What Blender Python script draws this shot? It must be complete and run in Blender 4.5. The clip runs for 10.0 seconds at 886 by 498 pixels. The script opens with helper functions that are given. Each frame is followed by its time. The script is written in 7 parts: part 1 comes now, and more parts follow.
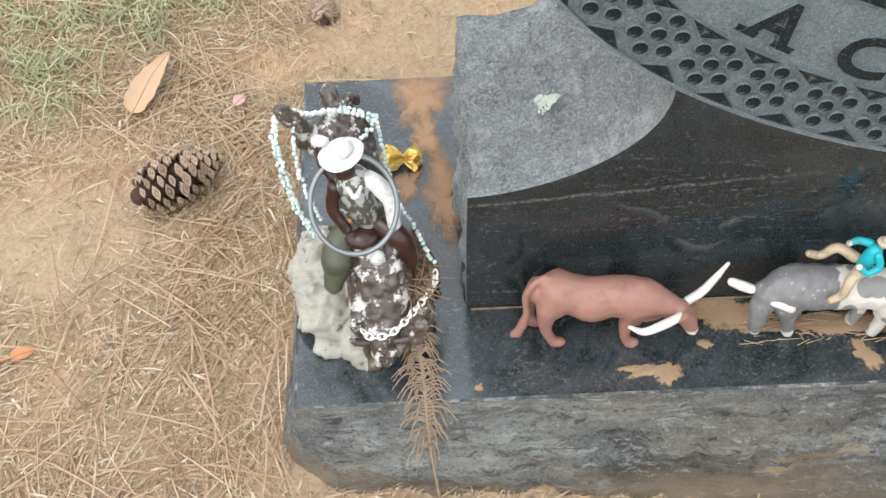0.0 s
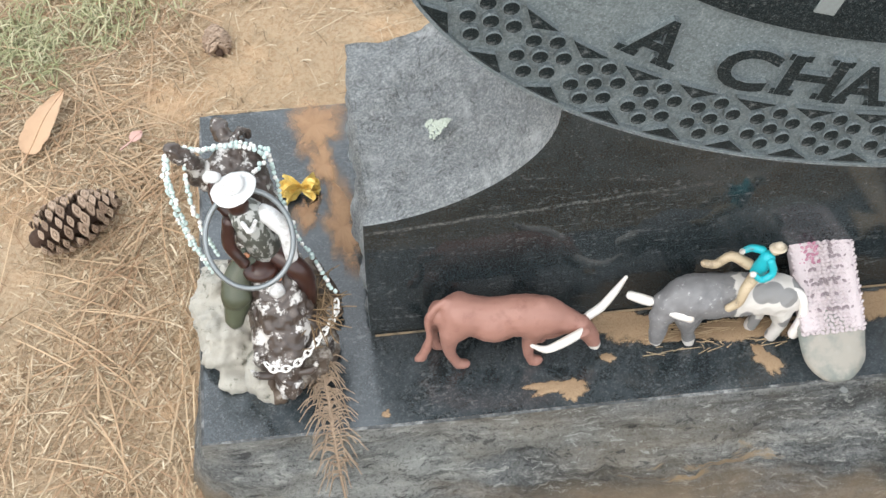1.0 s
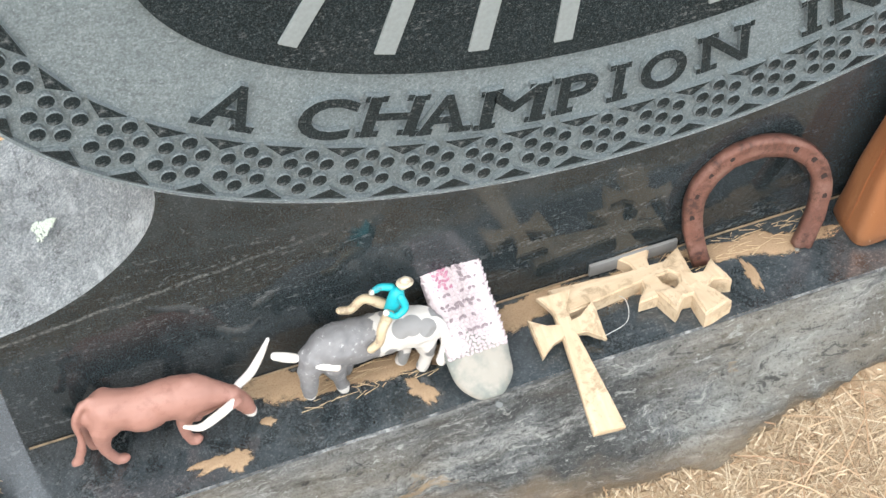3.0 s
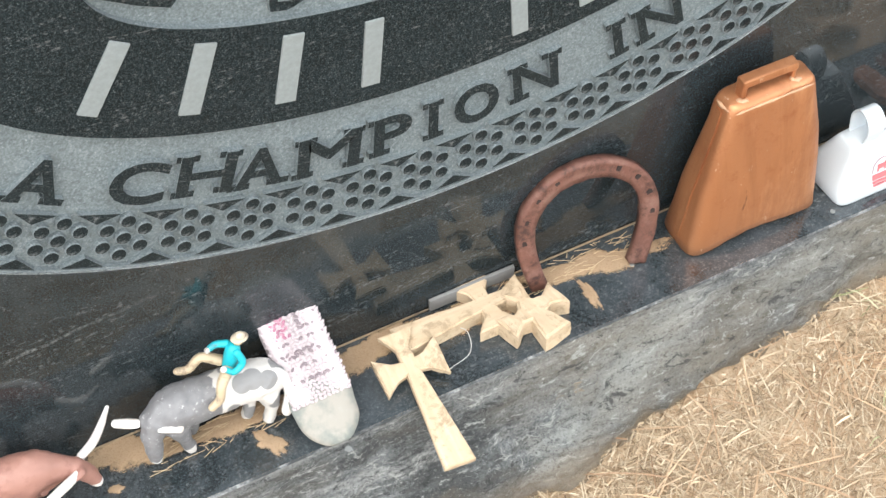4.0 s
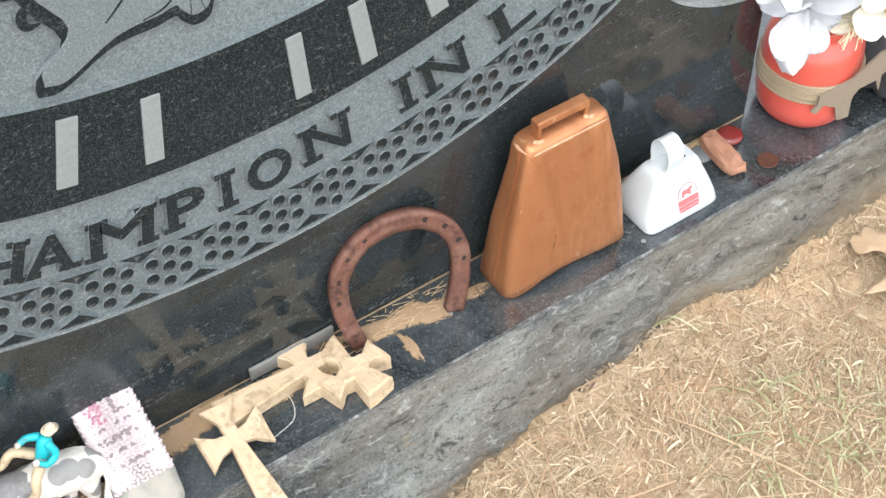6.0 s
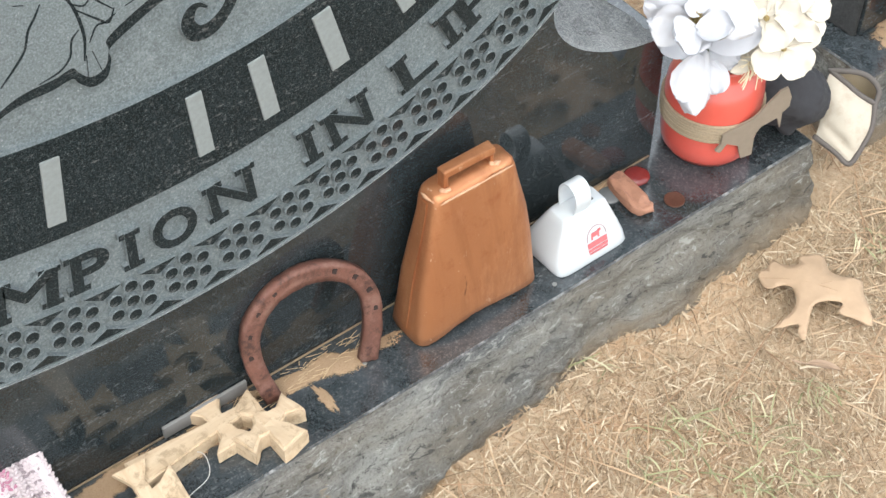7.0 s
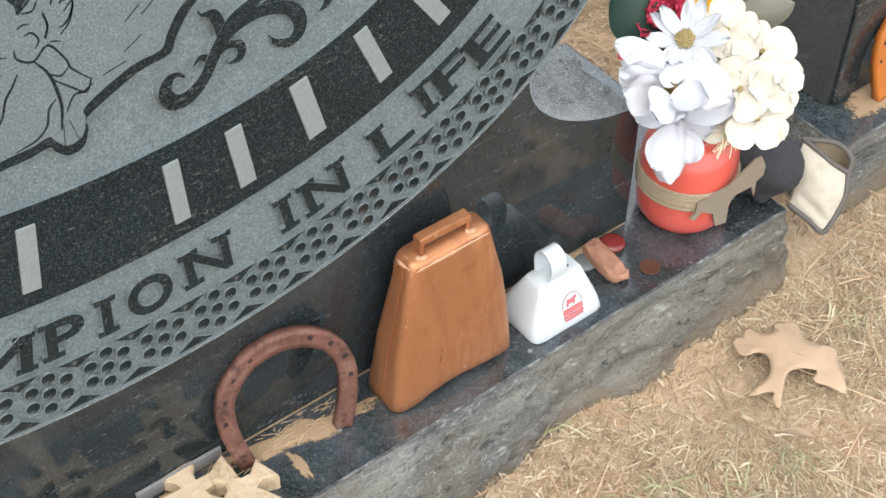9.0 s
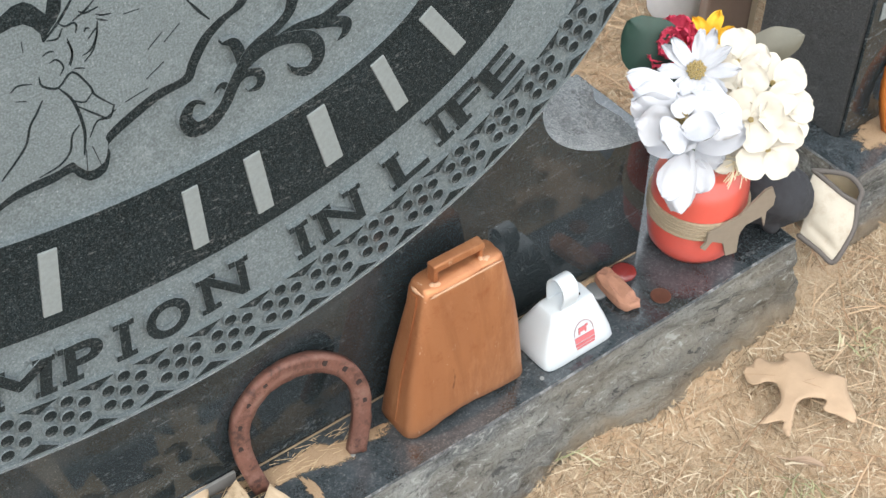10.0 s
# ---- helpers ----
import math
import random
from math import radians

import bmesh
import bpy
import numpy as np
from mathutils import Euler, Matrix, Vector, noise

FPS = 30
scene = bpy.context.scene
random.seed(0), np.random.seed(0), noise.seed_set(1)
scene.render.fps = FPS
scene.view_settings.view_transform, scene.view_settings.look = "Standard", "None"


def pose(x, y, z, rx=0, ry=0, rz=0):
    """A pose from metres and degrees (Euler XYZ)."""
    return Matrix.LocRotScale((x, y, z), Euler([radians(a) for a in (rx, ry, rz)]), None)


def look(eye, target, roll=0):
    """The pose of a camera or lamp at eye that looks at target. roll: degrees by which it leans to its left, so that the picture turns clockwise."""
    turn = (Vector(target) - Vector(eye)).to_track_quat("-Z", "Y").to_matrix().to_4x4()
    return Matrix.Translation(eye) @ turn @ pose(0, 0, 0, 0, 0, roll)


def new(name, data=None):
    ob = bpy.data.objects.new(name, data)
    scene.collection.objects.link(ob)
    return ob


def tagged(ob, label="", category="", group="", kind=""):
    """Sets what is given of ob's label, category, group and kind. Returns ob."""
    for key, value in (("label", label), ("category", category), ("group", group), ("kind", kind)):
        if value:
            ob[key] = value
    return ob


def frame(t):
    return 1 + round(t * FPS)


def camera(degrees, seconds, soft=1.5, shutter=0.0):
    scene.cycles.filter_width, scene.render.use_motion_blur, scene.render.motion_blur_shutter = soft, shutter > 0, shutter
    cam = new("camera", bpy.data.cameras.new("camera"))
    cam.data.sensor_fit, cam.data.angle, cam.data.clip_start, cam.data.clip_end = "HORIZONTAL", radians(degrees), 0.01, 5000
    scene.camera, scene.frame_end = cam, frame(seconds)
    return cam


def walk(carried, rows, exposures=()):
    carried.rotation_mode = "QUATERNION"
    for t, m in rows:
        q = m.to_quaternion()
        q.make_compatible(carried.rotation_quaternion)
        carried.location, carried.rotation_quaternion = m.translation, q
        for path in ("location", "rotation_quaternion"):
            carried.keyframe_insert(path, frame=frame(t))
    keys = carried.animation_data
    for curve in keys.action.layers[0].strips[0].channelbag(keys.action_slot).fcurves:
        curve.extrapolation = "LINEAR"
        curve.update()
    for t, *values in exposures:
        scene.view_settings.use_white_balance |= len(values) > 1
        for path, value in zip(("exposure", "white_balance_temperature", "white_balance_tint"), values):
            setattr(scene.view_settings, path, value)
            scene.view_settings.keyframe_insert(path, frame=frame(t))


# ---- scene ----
cam = camera(33.17, 10.0, soft=1.5)
PATH = [
    (0, pose(-0.0060, -0.6210, 1.0145, 36.296, 1.922, -1.808)),
    (0.5, pose(0.0015, -0.6177, 1.0198, 36.561, 1.518, -3.443)),
    (1, pose(0.0146, -0.6167, 1.0212, 36.702, 1.460, -5.898)),
    (1.5, pose(0.0404, -0.6175, 1.0229, 36.956, 1.468, -8.994)),
    (2, pose(0.0618, -0.6247, 1.0252, 37.360, 1.062, -12.601)),
    (2.5, pose(0.0878, -0.6289, 1.0248, 37.791, 1.075, -16.841)),
    (3, pose(0.1001, -0.6288, 1.0286, 38.227, 0.651, -20.554)),
    (3.2, pose(0.1083, -0.6307, 1.0286, 38.480, 0.880, -22.050)),
    (4.3, pose(0.1539, -0.6383, 1.0423, 39.023, 0.560, -28.634)),
    (4.5, pose(0.1566, -0.6464, 1.0386, 39.502, 0.742, -29.378)),
    (5, pose(0.1680, -0.6506, 1.0416, 39.623, 0.906, -30.848)),
    (5.5, pose(0.1840, -0.6506, 1.0404, 39.651, 0.121, -32.350)),
    (5.7, pose(0.1875, -0.6517, 1.0405, 40.070, 0.240, -33.200)),
    (6.8, pose(0.2074, -0.6577, 1.0490, 41.635, 0.308, -37.090)),
    (7, pose(0.2082, -0.6574, 1.0503, 42.042, -0.241, -37.666)),
    (7.5, pose(0.2196, -0.6580, 1.0581, 42.947, -0.437, -38.583)),
    (8, pose(0.2198, -0.6594, 1.0527, 44.506, 0.250, -37.875)),
    (8.5, pose(0.2161, -0.6568, 1.0582, 43.950, -0.835, -37.955)),
    (9, pose(0.2129, -0.6588, 1.0588, 44.278, -0.980, -37.907)),
    (9.5, pose(0.2084, -0.6631, 1.0618, 44.795, -0.891, -37.728)),
    (10, pose(0.2011, -0.6657, 1.0644, 45.567, -0.974, -37.512)),
]
EXPOSURES = [(0, 0.86), (1, 0.92), (2, 1.10), (3, 1.43), (5.5, 1.45), (7, 1.25), (10, 1.16)]
walk(cam, PATH, EXPOSURES)

# ---- light ----
world = bpy.data.worlds.new("sky")
scene.world = world
world.use_nodes = True
wn = world.node_tree
wn.nodes.clear()
sky = wn.nodes.new("ShaderNodeTexSky")
sky.sky_type = "NISHITA"
sky.sun_disc = False
sky.sun_elevation = radians(50)
sky.sun_rotation = radians(200)
sky.air_density, sky.dust_density = 1.0, 6.0
cloud = wn.nodes.new("ShaderNodeMixRGB")
cloud.inputs[0].default_value = 0.7
cloud.inputs[2].default_value = (11.4, 12.1, 12.7, 1)
back = wn.nodes.new("ShaderNodeBackground")
back.inputs[1].default_value = 0.12
wout = wn.nodes.new("ShaderNodeOutputWorld")
wn.links.new(sky.outputs[0], cloud.inputs[1])
wn.links.new(cloud.outputs[0], back.inputs[0])
wn.links.new(back.outputs[0], wout.inputs[0])
sun_data = bpy.data.lights.new("sun", "SUN")
sun_data.energy, sun_data.angle, sun_data.color = 0.55, radians(35), (1.0, 0.95, 0.88)
sun = new("sun", sun_data)
sun.matrix_world = look((-1.2, -1.0, 3.0), (0.4, 0, 0))


# ---- building helpers ----
TOP = 0.093                      # upper face of the stone base above the soil
XC, ZC, EA, EB = 0.481, 0.510, 0.4545, 0.284   # oval of the stone: centre and half axes
RW = 0.962                       # width of the stone at its foot
DEPTH = 0.170
rng = random.Random(7)


def part(name, bm, mats, parent=None, label="", smooth=False, loc=None, rot=None):
    """One mesh object out of a bmesh, under parent."""
    me = bpy.data.meshes.new(name)
    bm.normal_update()
    bm.to_mesh(me)
    bm.free()
    for m in (mats if isinstance(mats, (list, tuple)) else [mats]):
        me.materials.append(m)
    if smooth:
        me.polygons.foreach_set("use_smooth", [True] * len(me.polygons))
    ob = new(name, me)
    if parent is not None:
        ob.parent = parent
    if loc is not None:
        ob.location = loc
    if rot is not None:
        ob.rotation_euler = [radians(a) for a in rot]
    if label:
        tagged(ob, label)
    return ob


def thing(name, loc, label, category, group="", rot=(0, 0, 0)):
    ob = new(name)
    ob.empty_display_size = 0.02
    ob.location = loc
    ob.rotation_euler = [radians(a) for a in rot]
    return tagged(ob, label, category, group)


def single(name, bm, mats, loc, label, category, group="", smooth=True, rot=(0, 0, 0), kind=""):
    ob = part(name, bm, mats, None, "", smooth, loc, rot)
    return tagged(ob, label, category, group, kind)


def smooth_path(pts, n):
    """Catmull-Rom through the points, n steps a span."""
    pts = [Vector(p) for p in pts]
    if len(pts) == 2:
        return [pts[0].lerp(pts[1], i / n) for i in range(n + 1)]
    ext = [pts[0] * 2 - pts[1], *pts, pts[-1] * 2 - pts[-2]]
    res = []
    for k in range(1, len(ext) - 2):
        a, b, c, d = ext[k - 1:k + 3]
        for i in range(n):
            t = i / n
            res.append(0.5 * ((2 * b) + (c - a) * t + (2 * a - 5 * b + 4 * c - d) * t * t + (3 * b - a - 3 * c + d) * t ** 3))
    res.append(pts[-1])
    return res


def tube(bm, pts, radii, segs=12, steps=5, mat=0, flat=1.0, closed=False, up=(0, 0, 1)):
    """A round limb through pts with the radii, rounded ends; flat squeezes it across."""
    pts = [Vector(p) for p in pts]
    if isinstance(radii, (int, float)):
        radii = [radii] * len(pts)
    if closed:
        path, rad = pts, list(radii)
    else:
        path = smooth_path(pts, steps)
        rad = [r.x for r in smooth_path([(r, 0, 0) for r in radii], steps)]
        rad = [max(r, 1e-4) for r in rad]
        d0, d1 = (path[0] - path[1]).normalized(), (path[-1] - path[-2]).normalized()
        r0, r1 = rad[0], rad[-1]
        pre, post = [], []
        for a in (15, 45, 72):
            pre.insert(0, (path[0] + d0 * r0 * math.sin(radians(a)), r0 * math.cos(radians(a))))
            post.append((path[-1] + d1 * r1 * math.sin(radians(a)), r1 * math.cos(radians(a))))
        path = [p for p, _ in pre] + path + [p for p, _ in post]
        rad = [r for _, r in pre] + rad + [r for _, r in post]
    rings = []
    side = None
    n = len(path)
    for i, p in enumerate(path):
        if closed:
            d = (path[(i + 1) % n] - path[i - 1]).normalized()
        else:
            d = (path[min(i + 1, n - 1)] - path[max(i - 1, 0)]).normalized()
        if side is None:
            side = d.cross(Vector(up))
            if side.length < 0.1:
                side = d.cross(Vector((0, 1, 0)))
        side = (side - d * side.dot(d)).normalized()
        top = side.cross(d)
        rings.append([bm.verts.new(p + rad[i] * (math.cos(2 * math.pi * k / segs) * side + flat * math.sin(2 * math.pi * k / segs) * top)) for k in range(segs)])
    pairs = list(zip(rings, rings[1:])) + ([(rings[-1], rings[0])] if closed else [])
    for a, b in pairs:
        for k in range(segs):
            bm.faces.new((a[k], a[(k + 1) % segs], b[(k + 1) % segs], b[k])).material_index = mat
    if not closed:
        bm.faces.new(rings[0][::-1]).material_index = mat
        bm.faces.new(rings[-1]).material_index = mat


def ball(bm, c, r, mat=0, u=12, v=8):
    m = Matrix.Translation(c) @ Matrix.Diagonal((*(r if hasattr(r, "__len__") else (r, r, r)), 1))
    got = bmesh.ops.create_uvsphere(bm, u_segments=u, v_segments=v, radius=1, matrix=m)
    for f in {f for vv in got["verts"] for f in vv.link_faces}:
        f.material_index = mat


def block(bm, c, size, mat=0, bevel=0.0, turn=None):
    m = Matrix.Translation(c) @ (turn if turn is not None else Matrix.Identity(4)) @ Matrix.Diagonal((*size, 1))
    got = bmesh.ops.create_cube(bm, size=1, matrix=m)
    faces = {f for vv in got["verts"] for f in vv.link_faces}
    if bevel:
        res = bmesh.ops.bevel(bm, geom=list({e for vv in got["verts"] for e in vv.link_edges}), offset=bevel, segments=2, affect="EDGES", profile=0.6)
        faces = set(res["faces"]) | {f for f in faces if f.is_valid}
    for f in faces:
        f.material_index = mat


def prism(bm, pts, a, b, mat=0, axis="y", chamfer=0.0, side_mat=None):
    """A flat outline, pts in the plane, from depth a (seen side) to b; the seen rim may be chamfered inwards."""
    def put(p, d):
        return (p[0], d, p[1]) if axis == "y" else (p[0], p[1], d)
    n = len(pts)
    area = sum(pts[i - 1][0] * pts[i][1] - pts[i][0] * pts[i - 1][1] for i in range(n))
    if (area < 0) == (axis == "y"):
        pts = pts[::-1]
    if chamfer:
        inner = []
        for i in range(n):
            p, q, r = Vector(pts[i - 1]), Vector(pts[i]), Vector(pts[(i + 1) % n])
            d = ((q - p).normalized() + (r - q).normalized())
            d = d.normalized() if d.length > 1e-6 else Vector((1, 0))
            nrm = Vector((-d.y, d.x)) * (1 if axis == "z" else 1)
            inner.append(q + nrm * chamfer * (1 if axis == "y" else 1))
        step = chamfer * (1 if b > a else -1)
        levels = [(inner, a), (pts, a + step), (pts, b)]
    else:
        levels = [(pts, a), (pts, b)]
    rings = [[bm.verts.new(put(p, d)) for p in ring] for ring, d in levels]
    f = bm.faces.new(rings[0])
    f.material_index = mat
    g = bm.faces.new(rings[-1][::-1])
    g.material_index = mat if side_mat is None else side_mat
    for lo, hi in zip(rings, rings[1:]):
        for i in range(n):
            q = bm.faces.new((lo[i - 1], hi[i - 1], hi[i], lo[i])) if axis == "y" else bm.faces.new((lo[i - 1], hi[i - 1], hi[i], lo[i]))
            q.material_index = mat if side_mat is None else side_mat
    bmesh.ops.recalc_face_normals(bm, faces=bm.faces[:])


def fuse(bm, voxel, rounds=2):
    """Blends overlapping closed shapes into one skin. Returns a new bmesh."""
    me = bpy.data.meshes.new("blend")
    bm.to_mesh(me)
    bm.free()
    ob = new("blend", me)
    rm = ob.modifiers.new("skin", "REMESH")
    rm.mode, rm.voxel_size = "VOXEL", voxel
    sm = ob.modifiers.new("ease", "SMOOTH")
    sm.factor, sm.iterations = 0.5, rounds
    deps = bpy.context.evaluated_depsgraph_get()
    deps.update()
    done = bpy.data.meshes.new_from_object(ob.evaluated_get(deps))
    res = bmesh.new()
    res.from_mesh(done)
    bpy.data.objects.remove(ob)
    bpy.data.meshes.remove(me)
    bpy.data.meshes.remove(done)
    return res


def roughen(bm, amount, scale, seed=0, keep=None):
    """Moves the skin in and out by smooth noise."""
    bm.normal_update()
    for v in bm.verts:
        k = 1.0 if keep is None else keep(v.co)
        if k:
            n = noise.fractal((v.co + Vector((seed, seed * 2, 0))) / scale, 0.8, 2.0, 4)
            v.co += v.normal * n * amount * k


def from_arrays(name, verts, faces, mats, index=None, smooth=False):
    me = bpy.data.meshes.new(name)
    verts, faces = np.asarray(verts, np.float32), np.asarray(faces, np.int32)
    me.vertices.add(len(verts))
    me.vertices.foreach_set("co", verts.ravel())
    me.loops.add(faces.size)
    me.loops.foreach_set("vertex_index", faces.ravel())
    me.polygons.add(len(faces))
    me.polygons.foreach_set("loop_start", np.arange(0, faces.size, faces.shape[1], dtype=np.int32))
    if index is not None:
        me.polygons.foreach_set("material_index", np.asarray(index, np.int32))
    if smooth:
        me.polygons.foreach_set("use_smooth", np.ones(len(faces), bool))
    me.update(calc_edges=True)
    for m in (mats if isinstance(mats, (list, tuple)) else [mats]):
        me.materials.append(m)
    return me


# ---- materials ----
class Nodes:
    """A small hand for node trees."""
    def __init__(self, name):
        self.m = bpy.data.materials.new(name)
        self.m.use_nodes = True
        self.t = self.m.node_tree
        self.b = self.t.nodes["Principled BSDF"]
        self.co = self.t.nodes.new("ShaderNodeTexCoord").outputs["Object"]

    def link(self, a, b):
        self.t.links.new(a, b)

    def noise(self, scale, detail=4.0, rough=0.6, stretch=None, warp=0.0):
        n = self.t.nodes.new("ShaderNodeTexNoise")
        n.inputs["Scale"].default_value, n.inputs["Detail"].default_value, n.inputs["Roughness"].default_value = scale, detail, rough
        n.inputs["Distortion"].default_value = warp
        src = self.co
        if stretch:
            mp = self.t.nodes.new("ShaderNodeMapping")
            mp.inputs["Scale"].default_value = stretch
            self.link(src, mp.inputs["Vector"])
            src = mp.outputs[0]
        self.link(src, n.inputs["Vector"])
        return n.outputs["Fac"]

    def cells(self, scale, out="Distance"):
        n = self.t.nodes.new("ShaderNodeTexVoronoi")
        n.inputs["Scale"].default_value = scale
        self.link(self.co, n.inputs["Vector"])
        return n.outputs[out]

    def ramp(self, fac, stops):
        r = self.t.nodes.new("ShaderNodeValToRGB")
        e = r.color_ramp.elements
        while len(e) < len(stops):
            e.new(0.5)
        for k, (p, c) in enumerate(stops):
            e[k].position = p
            e[k].color = (*c, 1) if hasattr(c, "__len__") else (c, c, c, 1)
        self.link(fac, r.inputs[0])
        return r.outputs[0]

    def mix(self, fac, a, b, mode="MIX"):
        n = self.t.nodes.new("ShaderNodeMixRGB")
        n.blend_type = mode
        for k, v in ((0, fac), (1, a), (2, b)):
            if isinstance(v, (int, float)):
                n.inputs[k].default_value = v if k == 0 else (v, v, v, 1)
            elif isinstance(v, tuple):
                n.inputs[k].default_value = (*v, 1)
            else:
                self.link(v, n.inputs[k])
        return n.outputs[0]

    def math(self, op, a, b=0.0):
        n = self.t.nodes.new("ShaderNodeMath")
        n.operation = op
        for k, v in ((0, a), (1, b)):
            if isinstance(v, (int, float)):
                n.inputs[k].default_value = v
            else:
                self.link(v, n.inputs[k])
        return n.outputs[0]

    def axis(self, k):
        s = self.t.nodes.new("ShaderNodeSeparateXYZ")
        self.link(self.co, s.inputs[0])
        return s.outputs[k]

    def island(self):
        return self.t.nodes.new("ShaderNodeNewGeometry").outputs["Random Per Island"]

    def each(self):
        return self.t.nodes.new("ShaderNodeObjectInfo").outputs["Random"]

    def bump(self, height, strength=0.3, dist=0.001):
        n = self.t.nodes.new("ShaderNodeBump")
        n.inputs["Strength"].default_value, n.inputs["Distance"].default_value = strength, dist
        self.link(height, n.inputs["Height"])
        self.link(n.outputs[0], self.b.inputs["Normal"])

    def done(self, color=None, rough=0.6, metal=0.0, spec=None, coat=0.0, sub=0.0):
        for key, v in (("Base Color", color), ("Roughness", rough), ("Metallic", metal), ("Coat Weight", coat)):
            if v is None:
                continue
            if isinstance(v, tuple):
                self.b.inputs[key].default_value = (*v, 1)
            elif isinstance(v, (int, float)):
                self.b.inputs[key].default_value = v
            else:
                self.link(v, self.b.inputs[key])
        if spec is not None:
            self.b.inputs["Specular IOR Level"].default_value = spec
        if sub:
            self.b.inputs["Subsurface Weight"].default_value = sub
            self.b.inputs["Subsurface Radius"].default_value = (0.004, 0.003, 0.002)
        return self.m


def plain(name, col, rough=0.55, vary=0.15, scale=60.0, metal=0.0, bump=0.1, coat=0.0, spec=None, dirt=None):
    """A surface of one colour with fine and broad variation and a little relief."""
    k = Nodes(name)
    lo, hi = tuple(c * (1 - vary) for c in col), tuple(min(1, c * (1 + vary)) for c in col)
    c = k.mix(k.noise(scale, 5), lo, hi)
    c = k.mix(k.math("MULTIPLY", k.noise(scale * 7, 3), 0.35), c, lo)
    if dirt:
        c = k.mix(k.ramp(k.noise(scale * 0.7, 6, 0.7), [(0.52, 0.0), (0.68, 0.8)]), c, dirt)
    k.bump(k.noise(scale * 9, 3), bump, 0.0006)
    return k.done(c, rough, metal, spec, coat)


def granite_polished(name="polished_granite", film=0.18, spec=0.46, ior=1.5, gloss=0.03, speck=0.0, flecks=1.0, seam=False):
    k = Nodes(name)
    grain = k.ramp(k.noise(800, 4, 0.7), [(0.42, (0.006, 0.009, 0.010)), (0.55, (0.013, 0.019, 0.021)), (0.66, (0.036, 0.044, 0.047)), (0.76, (0.16, 0.18, 0.185))])
    cloud = k.mix(k.noise(14, 5, 0.65, (1, 1, 2.2)), 0.7, 1.4)
    c = k.mix(1.0, grain, cloud, "MULTIPLY")
    fleck = k.ramp(k.noise(190, 6, 0.8, (0.8, 1, 1.1), 0.3), [(0.59, 0.0), (0.66, 0.8)])
    c = k.mix(k.math("MULTIPLY", fleck, flecks), c, (0.095, 0.102, 0.104))
    grit = k.ramp(k.noise(270, 5, 0.82), [(0.60, 0.0), (0.68, 0.85)])
    c = k.mix(k.math("MULTIPLY", grit, flecks), c, (0.115, 0.128, 0.130))
    vein = k.ramp(k.noise(7, 6, 0.6, (0.30, 1, 2.6), 0.6), [(0.492, 0.0), (0.5, 1.0), (0.508, 0.0)])
    c = k.mix(k.math("MULTIPLY", vein, k.ramp(k.noise(260, 2), [(0.5, 0.0), (0.62, 0.35)])), c, (0.22, 0.225, 0.225))
    # bluish dust film, lifted to paint in some of the reflected sky too
    dust_sheen = k.ramp(k.noise(13, 8, 0.74, None, 0.6), [(0.40, 0.05), (0.74, 1.0)])
    c = k.mix(k.math("MULTIPLY", dust_sheen, film), c, (0.108, 0.126, 0.142))
    if speck:
        c = k.mix(k.ramp(k.noise(330, 5, 0.75), [(0.54, 0.0), (0.66, speck)]), c, (0.21, 0.225, 0.235))
    if seam:      # one pale speckled line running low across the panel
        off = k.math("SUBTRACT", k.math("ADD", k.axis(2), k.math("MULTIPLY", k.noise(22, 5, 0.6), 0.010)), k.math("ADD", k.math("MULTIPLY", k.axis(0), 0.085), 0.1290))
        line = k.math("MULTIPLY", k.ramp(k.math("MULTIPLY", k.math("ABSOLUTE", off), 100.0), [(0.06, 1.0), (0.20, 0.0)]), k.ramp(k.axis(0), [(0.15, 0.7), (0.26, 0.0)]))
        c = k.mix(k.math("MULTIPLY", line, k.ramp(k.noise(300, 4, 0.7), [(0.42, 0.0), (0.60, 0.8)])), c, (0.20, 0.205, 0.20))
    r = k.math("ADD", k.math("MULTIPLY", dust_sheen, 0.07), gloss)
    k.b.inputs["IOR"].default_value = ior
    k.bump(k.noise(420, 2), 0.02, 0.0002)
    return k.done(c, r, 0.0, spec)


def granite_blasted():
    k = Nodes("blasted_granite")
    c = k.ramp(k.noise(700, 3, 0.65), [(0.34, (0.080, 0.099, 0.105)), (0.5, (0.120, 0.144, 0.151)), (0.68, (0.195, 0.226, 0.236))])
    c = k.mix(k.ramp(k.noise(14, 5, 0.65), [(0.3, 0.0), (0.75, 0.40)]), c, (0.100, 0.120, 0.126))
    c = k.mix(k.ramp(k.noise(75, 7, 0.75, None, 0.5), [(0.54, 0.0), (0.70, 0.30)]), c, (0.27, 0.30, 0.31))
    c = k.mix(k.ramp(k.noise(300, 4, 0.8, (0.7, 1, 1)), [(0.36, 0.45), (0.46, 0.0)]), c, (0.055, 0.066, 0.070))
    c = k.mix(k.ramp(k.noise(380, 3, 0.8), [(0.62, 0.0), (0.70, 0.6)]), c, (0.36, 0.40, 0.41))
    k.bump(k.math("ADD", k.noise(900, 3), k.math("MULTIPLY", k.noise(240, 4, 0.7), 0.9)), 0.5, 0.0007)
    return k.done(c, 0.78, 0.0, 0.35)


